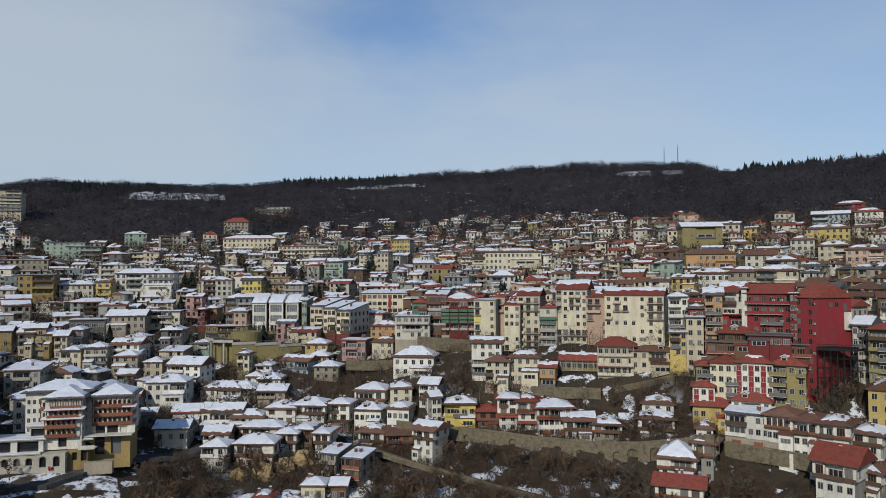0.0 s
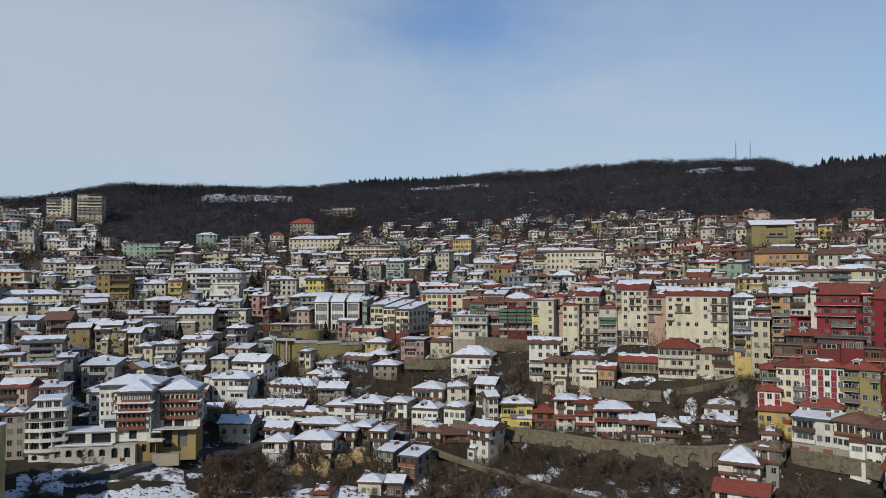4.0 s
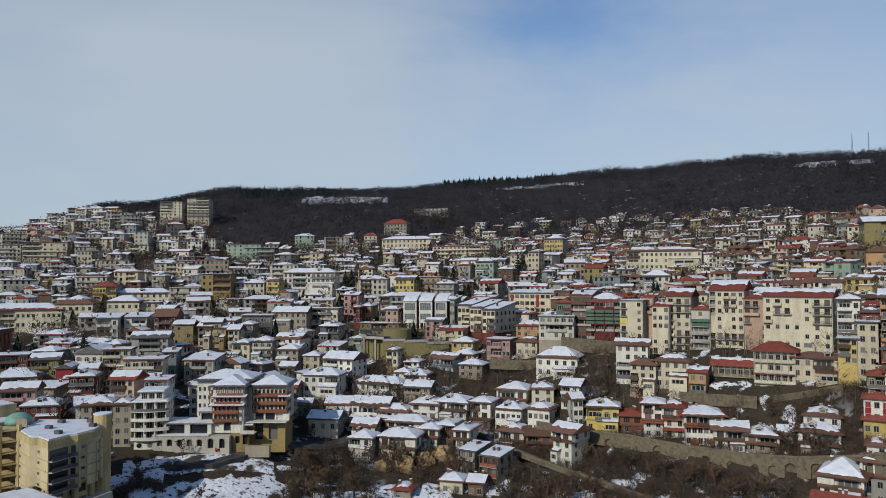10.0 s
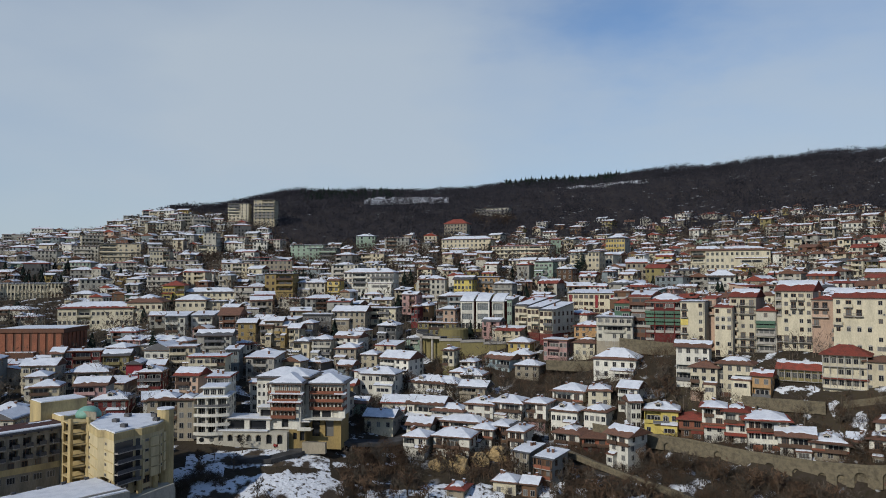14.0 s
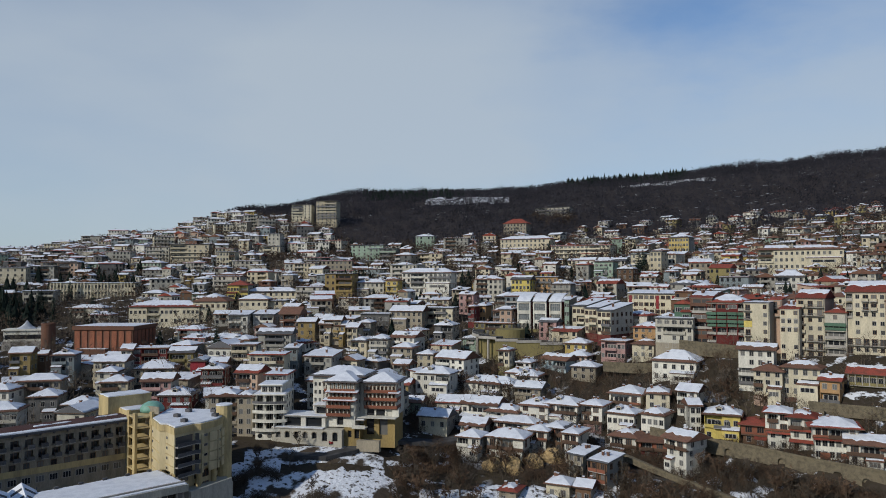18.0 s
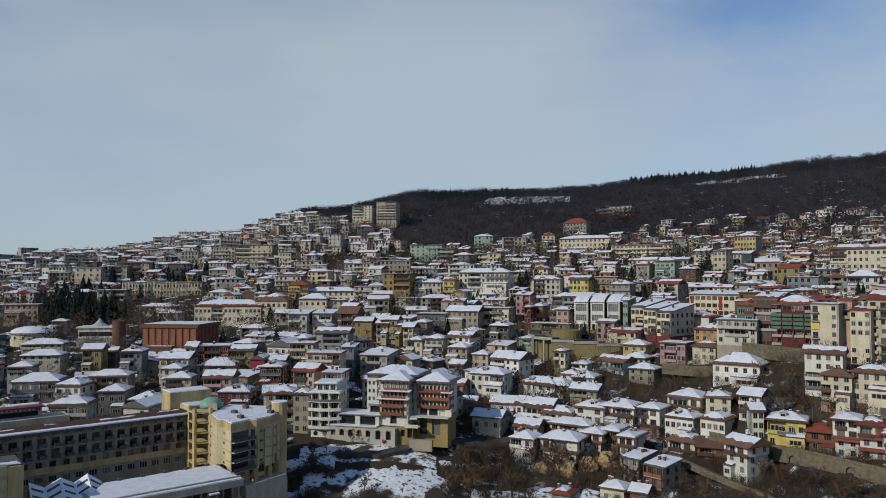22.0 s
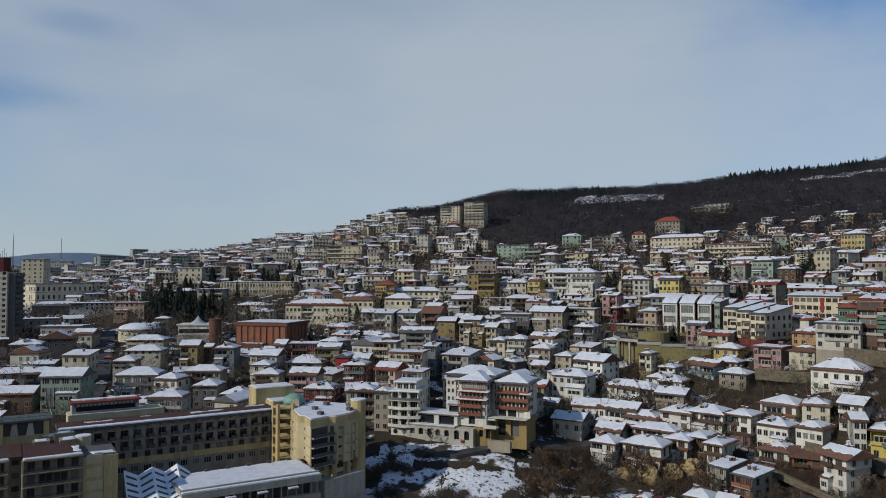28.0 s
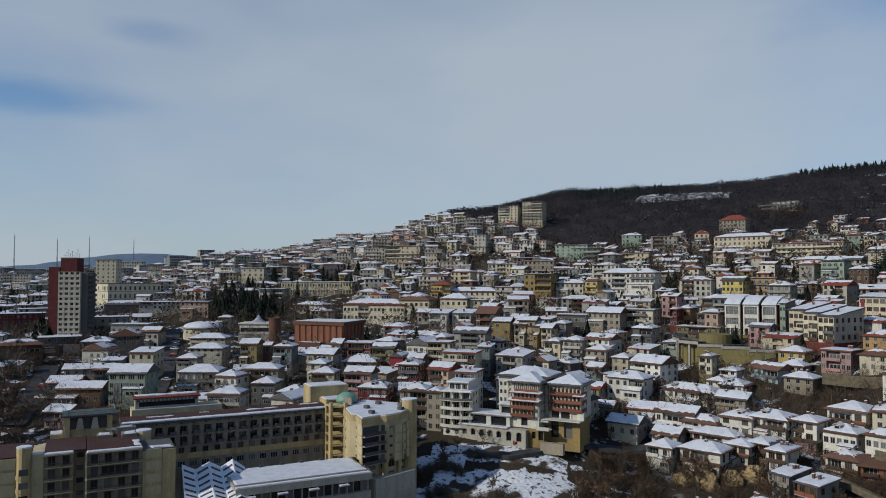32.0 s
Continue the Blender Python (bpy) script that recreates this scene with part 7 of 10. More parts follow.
    part("second_roof", boxes((-2.9, 2.2, top, 5.5, 17, top + 0.3)), ROOF_RUST, t)
    part("pale_pier", boxes((-5.4, 1.6, base, -3.02, 12, top + 0.2)), HOTEL_PALE, t)
    part("pale_pier_snow", tile_snow(-5.3, 1.7, -3.1, 3.4, top + 0.2, 0.2, 28, 0.2), SNOW, t)
    part("round_stair", cylinder(bmesh.new(), -6.9, 2.2, 1.5, base, top + 1.8), HOTEL_WALL, t, "round ochre stair tower")
    part("stair_snow", cylinder(bmesh.new(), -6.9, 2.2, 1.55, top + 1.8, top + 2.15), SNOW, t)
    for lvl in range(6):
        z = top - 4.0 - 2.9 * lvl
        part("stair_opening", boxes((-7.8, 0.55, z, -6.0, 0.9, z + 1.3)), GLASS, t)
        part("stair_parapet", cylinder(bmesh.new(), -6.9, 2.2, 1.68, z - 1.0, z - 0.05), HOTEL_WALL, t)
    part("third_wall", boxes((-40.0, 2.0, base, -8.42, 17, top - 0.3)), HOTEL_WALL, t)
    part("third_roof", boxes((-40.0, 2.0, top - 0.3, -5.5, 17, top)), ROOF_RUST, t)
    part("roof_lounge", boxes((0.6, 20, top - 8, 11.2, 27, top + 1.5)), HOTEL_WALL, t, "ochre rooftop lounge")
    # solid dark block: the shade inside the open lounge is put into its colour
    part("lounge_recess", boxes((1.9, 20.6, top + 1.51, 10.4, 27, top + 4.8)), TILE_GREY, t, "solid dark block standing for the shaded lounge front")
    for a in (0.7, 10.4):
        part("lounge_pillar", boxes((a, 19.2, top - 3, a + 1.2, 20.5, top + 4.8)), HOTEL_WALL, t)
    part("lounge_roof", boxes((0.2, 18.7, top + 4.81, 12.2, 27.5, top + 5.3)), TILE_GREY, t)
    rail = boxes((0.2, 18.7, top + 6.0, 12.2, 18.8, top + 6.25), (0.2, 18.7, top + 5.5, 12.2, 18.8, top + 5.65), (0.2, 18.81, top + 6.0, 0.3, 27.4, top + 6.25), (12.1, 18.81, top + 6.0, 12.2, 27.4, top + 6.25))
    for k in range(9):
        box(rail, 0.25 + k * 1.48, 18.72, top + 5.3, 0.33 + k * 1.48, 18.79, top + 6.0)
    part("lounge_rail", rail, COPPER, t, "green rail round the lounge roof")
    part("lounge_eave_snow", tile_snow(10.0, 18.8, 14.5, 21.0, top + 1.0, 0.25, 26, 0.5), SNOW, t)
    part("side_porch", boxes((-2.4, 20.5, top - 4, 0.55, 25, top + 0.6)), HOTEL_WALL, t)
    part("porch_snow", tile_snow(-2.5, 20.4, 0.3, 25, top + 0.6, 0.25, 27, 0.2), SNOW, t)
    for a in (4.2, 7.6):
        bm = bmesh.new()
        q = [bm.verts.new(p) for p in ((a - 0.9, 19.5, top + 1.52), (a + 0.9, 19.5, top + 1.52), (a + 0.9, 20.15, top + 1.52), (a - 0.9, 20.15, top + 1.52), (a - 0.45, 19.6, top + 4.4), (a + 0.45, 19.6, top + 4.4), (a + 0.45, 20.1, top + 4.4), (a - 0.45, 20.1, top + 4.4))]
        for f in ((3, 2, 1, 0), (4, 5, 6, 7), (0, 1, 5, 4), (1, 2, 6, 5), (2, 3, 7, 6), (3, 0, 4, 7)):
            bm.faces.new([q[n] for n in f])
        part("chimney_hood", bm, WALLS["plaster"], t, "pale tapered chimney hood")
    for a, b, e, f, h in ((12.6, 17.5, 17.0, 20.5, 1.6), (8.0, 13.0, 11.5, 16.8, 0.9), (13.5, 11.0, 17.0, 15.0, 1.1)):
        part("roof_housing", boxes((a, b, top - 1, e, f, top + h)), HOTEL_GREY, t, "dark rooftop housing")
        part("housing_snow", tile_snow(a + 0.2, b + 0.2, e - 0.2, f - 0.2, top + h, 0.18, int(a * 7), 0.9), SNOW, t)


hotel_wing()
hotel_penthouse()
hotel_tower()
hotel_block()
hotel_terrace()
tent()
hotel_left_wing()

# ---- the balconied brown house above the bend ----

t = thing("gallery_hotel", pose(-119, 204.5, 37.0, 0, 0, 14) @ Matrix.Scale(0.88, 4), "white hotel with tiered red-brown timber galleries under snowy roofs", "hotel")
FOOTPRINTS += [(-113, 212, 11), (-101, 217, 11), (-122, 218, 12), (-128, 206, 9)]
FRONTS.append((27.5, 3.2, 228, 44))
for nm, wall, lab, shape, gaps in (
    ("left_tower", "white", "", (0, 0, 9, 11, 13, 21.2), ()),
    ("right_tower", "white", "", (13, 5, 8.4, 25, 18, 20.6), ()),
    ("link_wall", "white", "", (10, 6.5, 0, 14, 16, 20.4), ()),
    ("back_wing", "white", "", (-8, 7, 0, 11.5, 22, 22.4), ()),
    ("left_base", "white", "", (0, -0.2, 4.9, 11, 12, 9.0), ((4.0, 6.5, 5.6, 8.6),)),
    ("ochre_base", "ochre", "ochre plastered base", (7, -1.0, -3, 13, 8, 4.9), ((8.4, 9.9, 1.4, 3.9), (11.0, 12.8, 1.0, 4.2))),
    ("ochre_hall", "ochre", "ochre plastered piers with tall dark glass", (13, 4.0, -3, 25, 16, 8.2), ((14.0, 17.0, 1.6, 7.6), (19.0, 22.2, 1.6, 7.6))),
    ("forecourt_wall", "stone", "brown stone forecourt wall", (12.5, -3.2, -3, 21, -1.2, 0.9), ()),
    ("terrace_wing", "white", "", (-17, -1.5, 4.4, 0, 7, 8.6), ((-16.0, -9.5, 4.9, 8.1), (-7.6, -1.4, 4.9, 8.1))),
    ("arcade", "plaster", "grey arcade with dark windows", (-20, -3.5, -3, 7, 5, 4.4), ((-18.5, -16.6, 0.9, 3.3), (-15.0, -13.1, 0.9, 3.3), (-11.5, -9.6, 0.9, 3.3), (-8.0, -6.1, 0.9, 3.3), (-4.5, -2.6, 0.9, 3.3), (-0.6, 1.4, 0.2, 3.5), (3.4, 5.4, 0.2, 3.5))),
    ("sun_room", "white", "", (-5, 1.5, 8.6, 0, 9, 12.2), ((-4.6, -0.4, 9.2, 11.6),)),
):
    bm = bmesh.new()
    shell(bm, *shape, [(a, b, c, e) for a, b, c, e in gaps], 0.9)
    body = part(nm, bm, WALLS[wall], t, lab)
    for a, b, c, e in gaps:
        glass = bmesh.new()
        box(glass, a + 0.02, shape[1] + 0.8, c + 0.02, b - 0.02, shape[1] + 0.88, e - 0.02)
        part("glazing", glass, GLASS, body, "dark glass")
        if nm == "arcade":
            arch = bmesh.new()
            m = (a + b) / 2
            for q in range(6):
                u0, u1 = math.pi * q / 6, math.pi * (q + 1) / 6
                r0, r1 = (b - a) / 2 + 0.25, (b - a) / 2 - 0.02
                f = [arch.verts.new((m + math.cos(u) * r, shape[1] - 0.08, e - 0.9 + math.sin(u) * r)) for u, r in ((u0, r0), (u1, r0), (u1, r1), (u0, r1))]
                arch.faces.new(f)
            part("arch_trim", arch, WALLS["stone"], body)


def gallery(x0, x1, y, z, high, n, parent, right=0.0):
    """One storey of a timber gallery: floor, boarded parapet, posts, and dark doors behind them."""
    g = part("gallery_floor", boxes((x0, y - 1.5, z - 0.15, x1 + right, y + 0.05, z + 0.05)), TIMBER, parent)
    part("parapet", boxes((x0, y - 1.5, z + 0.05, x1 + right, y - 1.38, z + 1.15)), TIMBER_RED, g, "red-brown boarded parapet")
    if right:
        part("parapet", boxes((x1 + right - 0.12, y - 1.37, z + 0.05, x1 + right, y + 5, z + 1.15)), TIMBER_RED, g)
    for k in range(n + 1):
        px = x0 + (x1 - x0) * k / n
        part("post", boxes((px - 0.13, y - 1.46, z + 1.16, px + 0.13, y - 1.2, z + high)), TIMBER, g)
    for k in range(n):
        px = x0 + (x1 - x0) * (k + 0.5) / n
        shared("window", WINDOWS["timber"], g, pose(px, y - 0.01, z + 0.2) @ Matrix.Diagonal(((x1 - x0) / n * 0.62, 1, 2.1, 1)))


def snowy_pent(x0, x1, y, z, parent):
    part("pent_roof", boxes((x0, y - 2.3, z, x1, y + 0.4, z + 0.16)), TILE_RED, parent, "narrow tiled pent roof")
    bm = bmesh.new()
    q = [bm.verts.new(p) for p in ((x0 + 0.1, y - 2.25, z + 0.18), (x1 - 0.1, y - 2.25, z + 0.18), (x1 - 0.1, y + 0.3, z + 0.6), (x0 + 0.1, y + 0.3, z + 0.6), (x0 + 0.1, y - 2.25, z + 0.36), (x1 - 0.1, y - 2.25, z + 0.36), (x1 - 0.1, y + 0.3, z + 0.8), (x0 + 0.1, y + 0.3, z + 0.8))]
    for f in ((4, 5, 6, 7), (0, 1, 5, 4), (1, 2, 6, 5), (3, 0, 4, 7)):
        bm.faces.new([q[i] for i in f])
    part("pent_snow", bm, SNOW, parent, "snow on the pent roof")


gallery(0.3, 9.5, -0.2, 9.0, 2.8, 6, t)
gallery(0.3, 9.5, -0.2, 11.9, 2.8, 6, t)
snowy_pent(-0.9, 11.8, -0.1, 14.7, t)
gallery(0.8, 10.2, 0.0, 14.95, 2.6, 6, t)
snowy_pent(0.0, 12.4, 0.2, 17.6, t)
gallery(1.6, 11.0, 0.6, 17.8, 3.3, 6, t)
gallery(-2.6, 0.2, 5.4, 17.0, 3.0, 2, t)
gallery(-2.6, 0.2, 5.4, 13.6, 3.0, 2, t)
for z in (11.3, 14.2, 17.1):
    gallery(13.2, 25.0, 5.0, z, 3.0, 8, t, 0.8)
snowy_pent(22.5, 27.0, 5.0, 17.0, t)
for shape in ((13.4, 4.6, 8.4, 14.0, 5.0, 11.2), (17.0, 4.6, 8.4, 17.6, 5.0, 11.2), (21.0, 4.6, 8.4, 21.6, 5.0, 11.2), (24.0, 4.0, 8.4, 26.4, 5.0, 11.2)):
    part("white_column", boxes(shape), WALLS["white"], t)
part("glazing", boxes((14.1, 4.9, 8.6, 16.9, 4.98, 11.1), (17.7, 4.9, 8.6, 20.9, 4.98, 11.1)), GLASS, t)
part("entrance_slab", boxes((11.5, 0.5, 8.2, 26.0, 5.5, 8.5)), WALLS["white"], t, "white slab over the entrance")
part("terrace_balcony", boxes((10.5, -2.6, 4.9, 15.5, -2.45, 6.2), (10.5, -2.45, 4.9, 15.5, 1.5, 5.1)), WALLS["white"], t, "white slab balcony")
for shape in ((-18, -2.2, 8.6, 1, 7.6, 8.9), (-6, 0.8, 12.2, 0.4, 9, 12.5), (-20.3, -3.9, 4.4, 0, -1.0, 4.7), (10.8, 0.0, 7.4, 14.5, 4.5, 7.7)):
    part("roof_slab", boxes(shape), CONCRETE, t)
    a, b, c, e, f, g = shape
    part("roof_snow", boxes((a + 0.3, b + 0.3, g + 0.005, e - 0.3, f - 0.2, g + 0.22)), SNOW, t, "snow on the flat roof")
for cx, cy, w, d, h, rise in ((5.5, 6.5, 11.0, 13.0, 21.2, 3.2), (19, 11.5, 12.0, 13.0, 20.6, 3.2), (2, 14.5, 19.5, 15.0, 22.4, 3.0)):
    for mk, mats, nm in ((roof_mesh("hip", w, d, h, 1.5, rise, 0.2), (TILE_GREY, TIMBER), "roof"), (snow_blanket("hip", w, d, h, 1.5, rise, 0.2, 0.99, random.Random(3)), SNOW, "roof_snow")):
        ob = part(nm, mk, mats, t)
        ob.matrix_basis = pose(cx, cy, 0)
for lvl in range(6):
    for k in range(3):
        shared("window", WINDOWS["white"], t, pose(-7 + k * 1.7, 6.99, 3.6 + lvl * 3.0) @ Matrix.Diagonal((0.9, 1, 1.5, 1)))
for x, ys in ((11.004, (2, 5)), (25.004, (8, 12))):
    for y in ys:
        for z in (10, 13, 16, 18.6):
            shared("window", WINDOWS["white"], t, pose(x, y, z, 0, 0, 90) @ Matrix.Diagonal((0.9, 1, 1.4, 1)))

# ---- the rest of the town ----
def hotel_ground(x, y):
    u, v = (x + 171.7) * 0.369 + (y - 105.1) * 0.929, (x + 171.7) * 0.929 - (y - 105.1) * 0.369
    return -70 < u < 75 and -26 < v < 70


def white_terraces(x, y, base, w, d, yaw, storeys):
    """White flats with a bowed balcony and a dark recess at every storey and a penthouse set back on the roof."""
    t = thing("block_of_flats", pose(x, y, base, 0, 0, yaw), "white five-storey block with bowed wraparound balconies", "block of flats")
    FOOTPRINTS.append((x, y, max(w, d) * 0.5 + 0.6))
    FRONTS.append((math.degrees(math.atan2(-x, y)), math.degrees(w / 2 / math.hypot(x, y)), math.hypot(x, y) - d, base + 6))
    lift = 2.9
    h = storeys * lift
    gaps = [(-w / 2 + w * c / 3 + 0.3, -w / 2 + w * (c + 1) / 3 - 0.3, k * lift + 0.2, k * lift + 2.7) for k in range(1, storeys) for c in range(3)]
    body = bmesh.new()
    shell(body, -w / 2, -d / 2, -6, w / 2, d / 2, h, gaps, 1.2)
    part("wall", body, WALLS["white"], t)
    for a, b, c, e in gaps:
        shared("window", WINDOWS["wide"], t, pose((a + b) / 2, -d / 2 + 1.19, c + 0.05) @ Matrix.Diagonal((b - a - 0.1, 1, 2.3, 1)))
    for k in range(1, storeys):
        z = k * lift
        edge = [(-w / 2 - 0.9 + (w + 1.8) * i / 10, -d / 2 - 0.5 - 1.3 * math.sin(math.pi * i / 10)) for i in range(11)]
        slab = prism(bmesh.new(), edge + [(w / 2 + 0.9, -d / 2 + 3.0), (w / 2 + 0.003, -d / 2 + 3.0), (w / 2 + 0.003, -d / 2 - 0.003), (-w / 2 - 0.003, -d / 2 - 0.003), (-w / 2 - 0.9, -d / 2 - 0.003)], z - 0.1, z + 0.15)
        bal = part("balcony", slab, WALLS["white"], t)
        rail = bmesh.new()
        for (ax, ay), (bx, by) in zip(edge, edge[1:]):
            f = [rail.verts.new(p) for p in ((ax, ay, z + 0.15), (bx, by, z + 0.15), (bx, by, z + 0.95), (ax, ay, z + 0.95), (ax, ay + 0.12, z + 0.15), (bx, by + 0.12, z + 0.15), (bx, by + 0.12, z + 0.95), (ax, ay + 0.12, z + 0.95))]
            for q in ((0, 1, 2, 3), (3, 2, 6, 7), (5, 4, 7, 6)):
                rail.faces.new([f[i] for i in q])
        bmesh.ops.remove_doubles(rail, verts=rail.verts[:], dist=0.002)
        part("side_front", boxes((w / 2 + 0.8, -d / 2 - 0.35, z + 0.15, w / 2 + 0.9, -d / 2 + 3.0, z + 0.95)), WALLS["white"], bal)
        part("balcony_front", rail, WALLS["white"] if k % 2 or k < 3 else METAL, bal)
        for c in (-1, 1):
            part("pillar", boxes((c * w / 6 - 0.15, -d / 2 - 1.4, z + 0.15, c * w / 6 + 0.15, -d / 2 - 1.1, z + lift - 0.1)), WALLS["white"], bal)
        for yy in (-d * 0.1, d * 0.2):
            shared("window", WINDOWS["white"], t, pose(w / 2 + 0.004, yy, z + 0.9, 0, 0, 90) @ Matrix.Diagonal((1.1, 1, 1.4, 1)))
    part("roof", boxes((-w / 2 - 0.8, -d / 2 - 1.3, h, w / 2 + 0.8, d / 2 + 0.4, h + 0.3)), WALLS["white"], t, "white roof slab")
    part("roof_snow", tile_snow(-w / 2 - 0.6, -d / 2 - 1.1, w / 2 + 0.6, d / 2 + 0.2, h + 0.3, 0.22, 77, 0.3), SNOW, t)
    pent = part("penthouse", boxes((-w / 2 + 1.4, -d / 2 + 1.6, h + 0.305, w / 2 - 1.2, d / 2 - 1, h + 2.9)), WALLS["white"], t)
    for c in range(3):
        shared("window", WINDOWS["wide"], pent, pose(-w / 2 + 2.6 + c * 2.2, -d / 2 + 1.594, h + 0.7) @ Matrix.Diagonal((1.7, 1, 1.8, 1)))
    part("penthouse_roof", boxes((-w / 2 + 0.6, -d / 2 + 0.6, h + 2.9, w / 2 - 0.6, d / 2 - 0.4, h + 3.15)), WALLS["white"], pent)
    part("penthouse_snow", tile_snow(-w / 2 + 0.7, -d / 2 + 0.7, w / 2 - 0.7, d / 2 - 0.5, h + 3.15, 0.22, 78, 0.3), SNOW, pent)
    for c in range(3):
        part("cellar_window", cylinder(bmesh.new(), 0, 0, 0.75, 0, 0.12, 12), GLASS, t, "round-headed cellar window").matrix_basis = pose(-w / 3 + c * w / 3, -d / 2 - 0.004, 1.2, 90, 0, 0)


white_terraces(-138.7, 202.5, 36.9, 9.4, 11, 24, 5)


town_rng = random.Random(21)
TONES = ["white"] * 28 + ["cream"] * 20 + ["beige"] * 14 + ["plaster"] * 12 + ["grey"] * 12 + ["stone"] * 10 + ["darkgrey"] * 4 + ["brown"] * 6 + ["ochre"] * 4 + ["salmon"] * 4 + ["pink"] * 6 + ["bluegrey"] * 4 + ["yellow"] * 5 + ["mint"] * 4 + ["brick"] * 2 + ["olive"] * 3
LANES = [((-249.9, 148.5), (-286.5, 171.9)), ((-286.5, 171.9), (-372.8, 221.6)), ((-250, 98), (-326, 138)), ((-81, 239), (-110, 210)), ((-110, 210), (-154, 196))]


def near_street(x, y, reach=10.0):
    """True close to the streets, which stay open."""
    p = Vector((x, y))
    for a, c in LANES:
        a, c = Vector(a), Vector(c)
        f = min(max((p - a).dot(c - a) / (c - a).length_squared, 0), 1)
        if (p - a.lerp(c, f)).length < reach:
            return True
    return False


FOOTPRINTS += [(-94, 305, 9), (-106, 306, 6), (-82, 306, 6)] + [(-94, 340, 8), (-87, 341, 8), (-80, 343, 8)]
sites = []
tries = 0
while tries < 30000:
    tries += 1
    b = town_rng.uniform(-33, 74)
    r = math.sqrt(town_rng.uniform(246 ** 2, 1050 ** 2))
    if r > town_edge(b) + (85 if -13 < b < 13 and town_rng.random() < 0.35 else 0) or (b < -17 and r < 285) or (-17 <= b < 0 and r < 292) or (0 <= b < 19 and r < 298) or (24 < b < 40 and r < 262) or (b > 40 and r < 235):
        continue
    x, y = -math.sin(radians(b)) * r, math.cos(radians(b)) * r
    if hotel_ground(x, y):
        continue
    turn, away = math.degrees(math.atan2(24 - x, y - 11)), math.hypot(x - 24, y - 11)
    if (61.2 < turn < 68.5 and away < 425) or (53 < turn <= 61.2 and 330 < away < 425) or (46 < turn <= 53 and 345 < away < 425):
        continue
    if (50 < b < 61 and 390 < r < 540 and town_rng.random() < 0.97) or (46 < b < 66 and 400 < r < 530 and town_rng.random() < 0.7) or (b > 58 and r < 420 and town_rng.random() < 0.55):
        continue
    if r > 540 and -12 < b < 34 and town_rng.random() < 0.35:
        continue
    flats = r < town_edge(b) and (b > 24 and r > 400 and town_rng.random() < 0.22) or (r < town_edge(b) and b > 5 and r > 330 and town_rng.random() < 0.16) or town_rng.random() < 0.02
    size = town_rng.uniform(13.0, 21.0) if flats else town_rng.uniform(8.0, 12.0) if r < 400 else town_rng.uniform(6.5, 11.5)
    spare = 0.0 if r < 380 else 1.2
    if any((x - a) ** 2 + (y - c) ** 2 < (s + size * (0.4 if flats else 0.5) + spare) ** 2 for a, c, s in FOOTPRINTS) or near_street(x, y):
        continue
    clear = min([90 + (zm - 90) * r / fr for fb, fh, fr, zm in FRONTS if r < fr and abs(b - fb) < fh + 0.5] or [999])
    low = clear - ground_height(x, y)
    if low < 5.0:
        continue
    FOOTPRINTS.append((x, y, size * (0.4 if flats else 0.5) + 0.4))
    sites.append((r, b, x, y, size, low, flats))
sites.sort()
far = []
for k, (r, b, x, y, size, low, flats) in enumerate(sites):
    tall = town_rng.random()
    h = 5.4 if tall < 0.5 else 7.6 if tall < 0.85 else 10.0
    if r > town_edge(b):
        h = town_rng.choice((3.0, 3.6, 5.2))
    elif flats:
        h = town_rng.choice((6.5, 8.5, 9.0, 11.5, 12.0)) if b > 24 else town_rng.choice((9.0, 11.5))
    h = max(min(h, low - 2.4), 3.2)
    yaw = math.degrees(math.atan2(-y, -x)) + 90 + town_rng.choice((-34, -28, -24, -20, -16, -10, 4, 60))
    w, d = size, 10.5 if flats else size * town_rng.uniform(0.75, 1.05)
    tone = town_rng.choice(TONES)
    # shade over the quarters at higher bearings is put into greyer wall colours
    if (b > 48 and town_rng.random() < 0.6) or (b > 28 and town_rng.random() < 0.3):
        tone = town_rng.choice(("grey", "plaster", "darkgrey", "white", "bluegrey", "plaster"))
    if flats:
        tone = town_rng.choice(("cream", "beige", "plaster", "white", "grey", "stone", "bluegrey", "grey", "mint", "darkgrey", "plaster"))
        yaw = math.degrees(math.atan2(-y, -x)) + 90 + town_rng.choice((-30, -22, -16, -8, 6))
    kind = town_rng.choice(("hip", "gable", "gable", "cross", "shed", "hip", "gable")) if not flats else town_rng.choice(("flat", "hip", "flat", "flat"))
    tiles = town_rng.choice(("brown", "red", "brown", "grey", "brown"))
    snowy = min(max(0.62 + b * 0.012 + town_rng.uniform(-0.3, 0.3), 0.1), 0.97)
    eave = ground_height(x, y) + h - 0.5
    spared = (b > 65.5 and r < 335) or (64.6 < b < 68.6 and 335 <= r < 425)
    if spared:
        continue
    if k < 75:
        lv = max(2, round(h / 3))
        house(x, y, eave, w, d, yaw % 360, h, tone, roof=kind, tiles=tiles, cover=snowy, fine=False, skirt=7.0, balconies=" ".join(f"{n}:0-1" for n in range(2, lv + 1)) if town_rng.random() < 0.4 else "")
    else:
        far.append((x, y, eave, w, d, yaw, h, tone, kind, tiles, snowy))

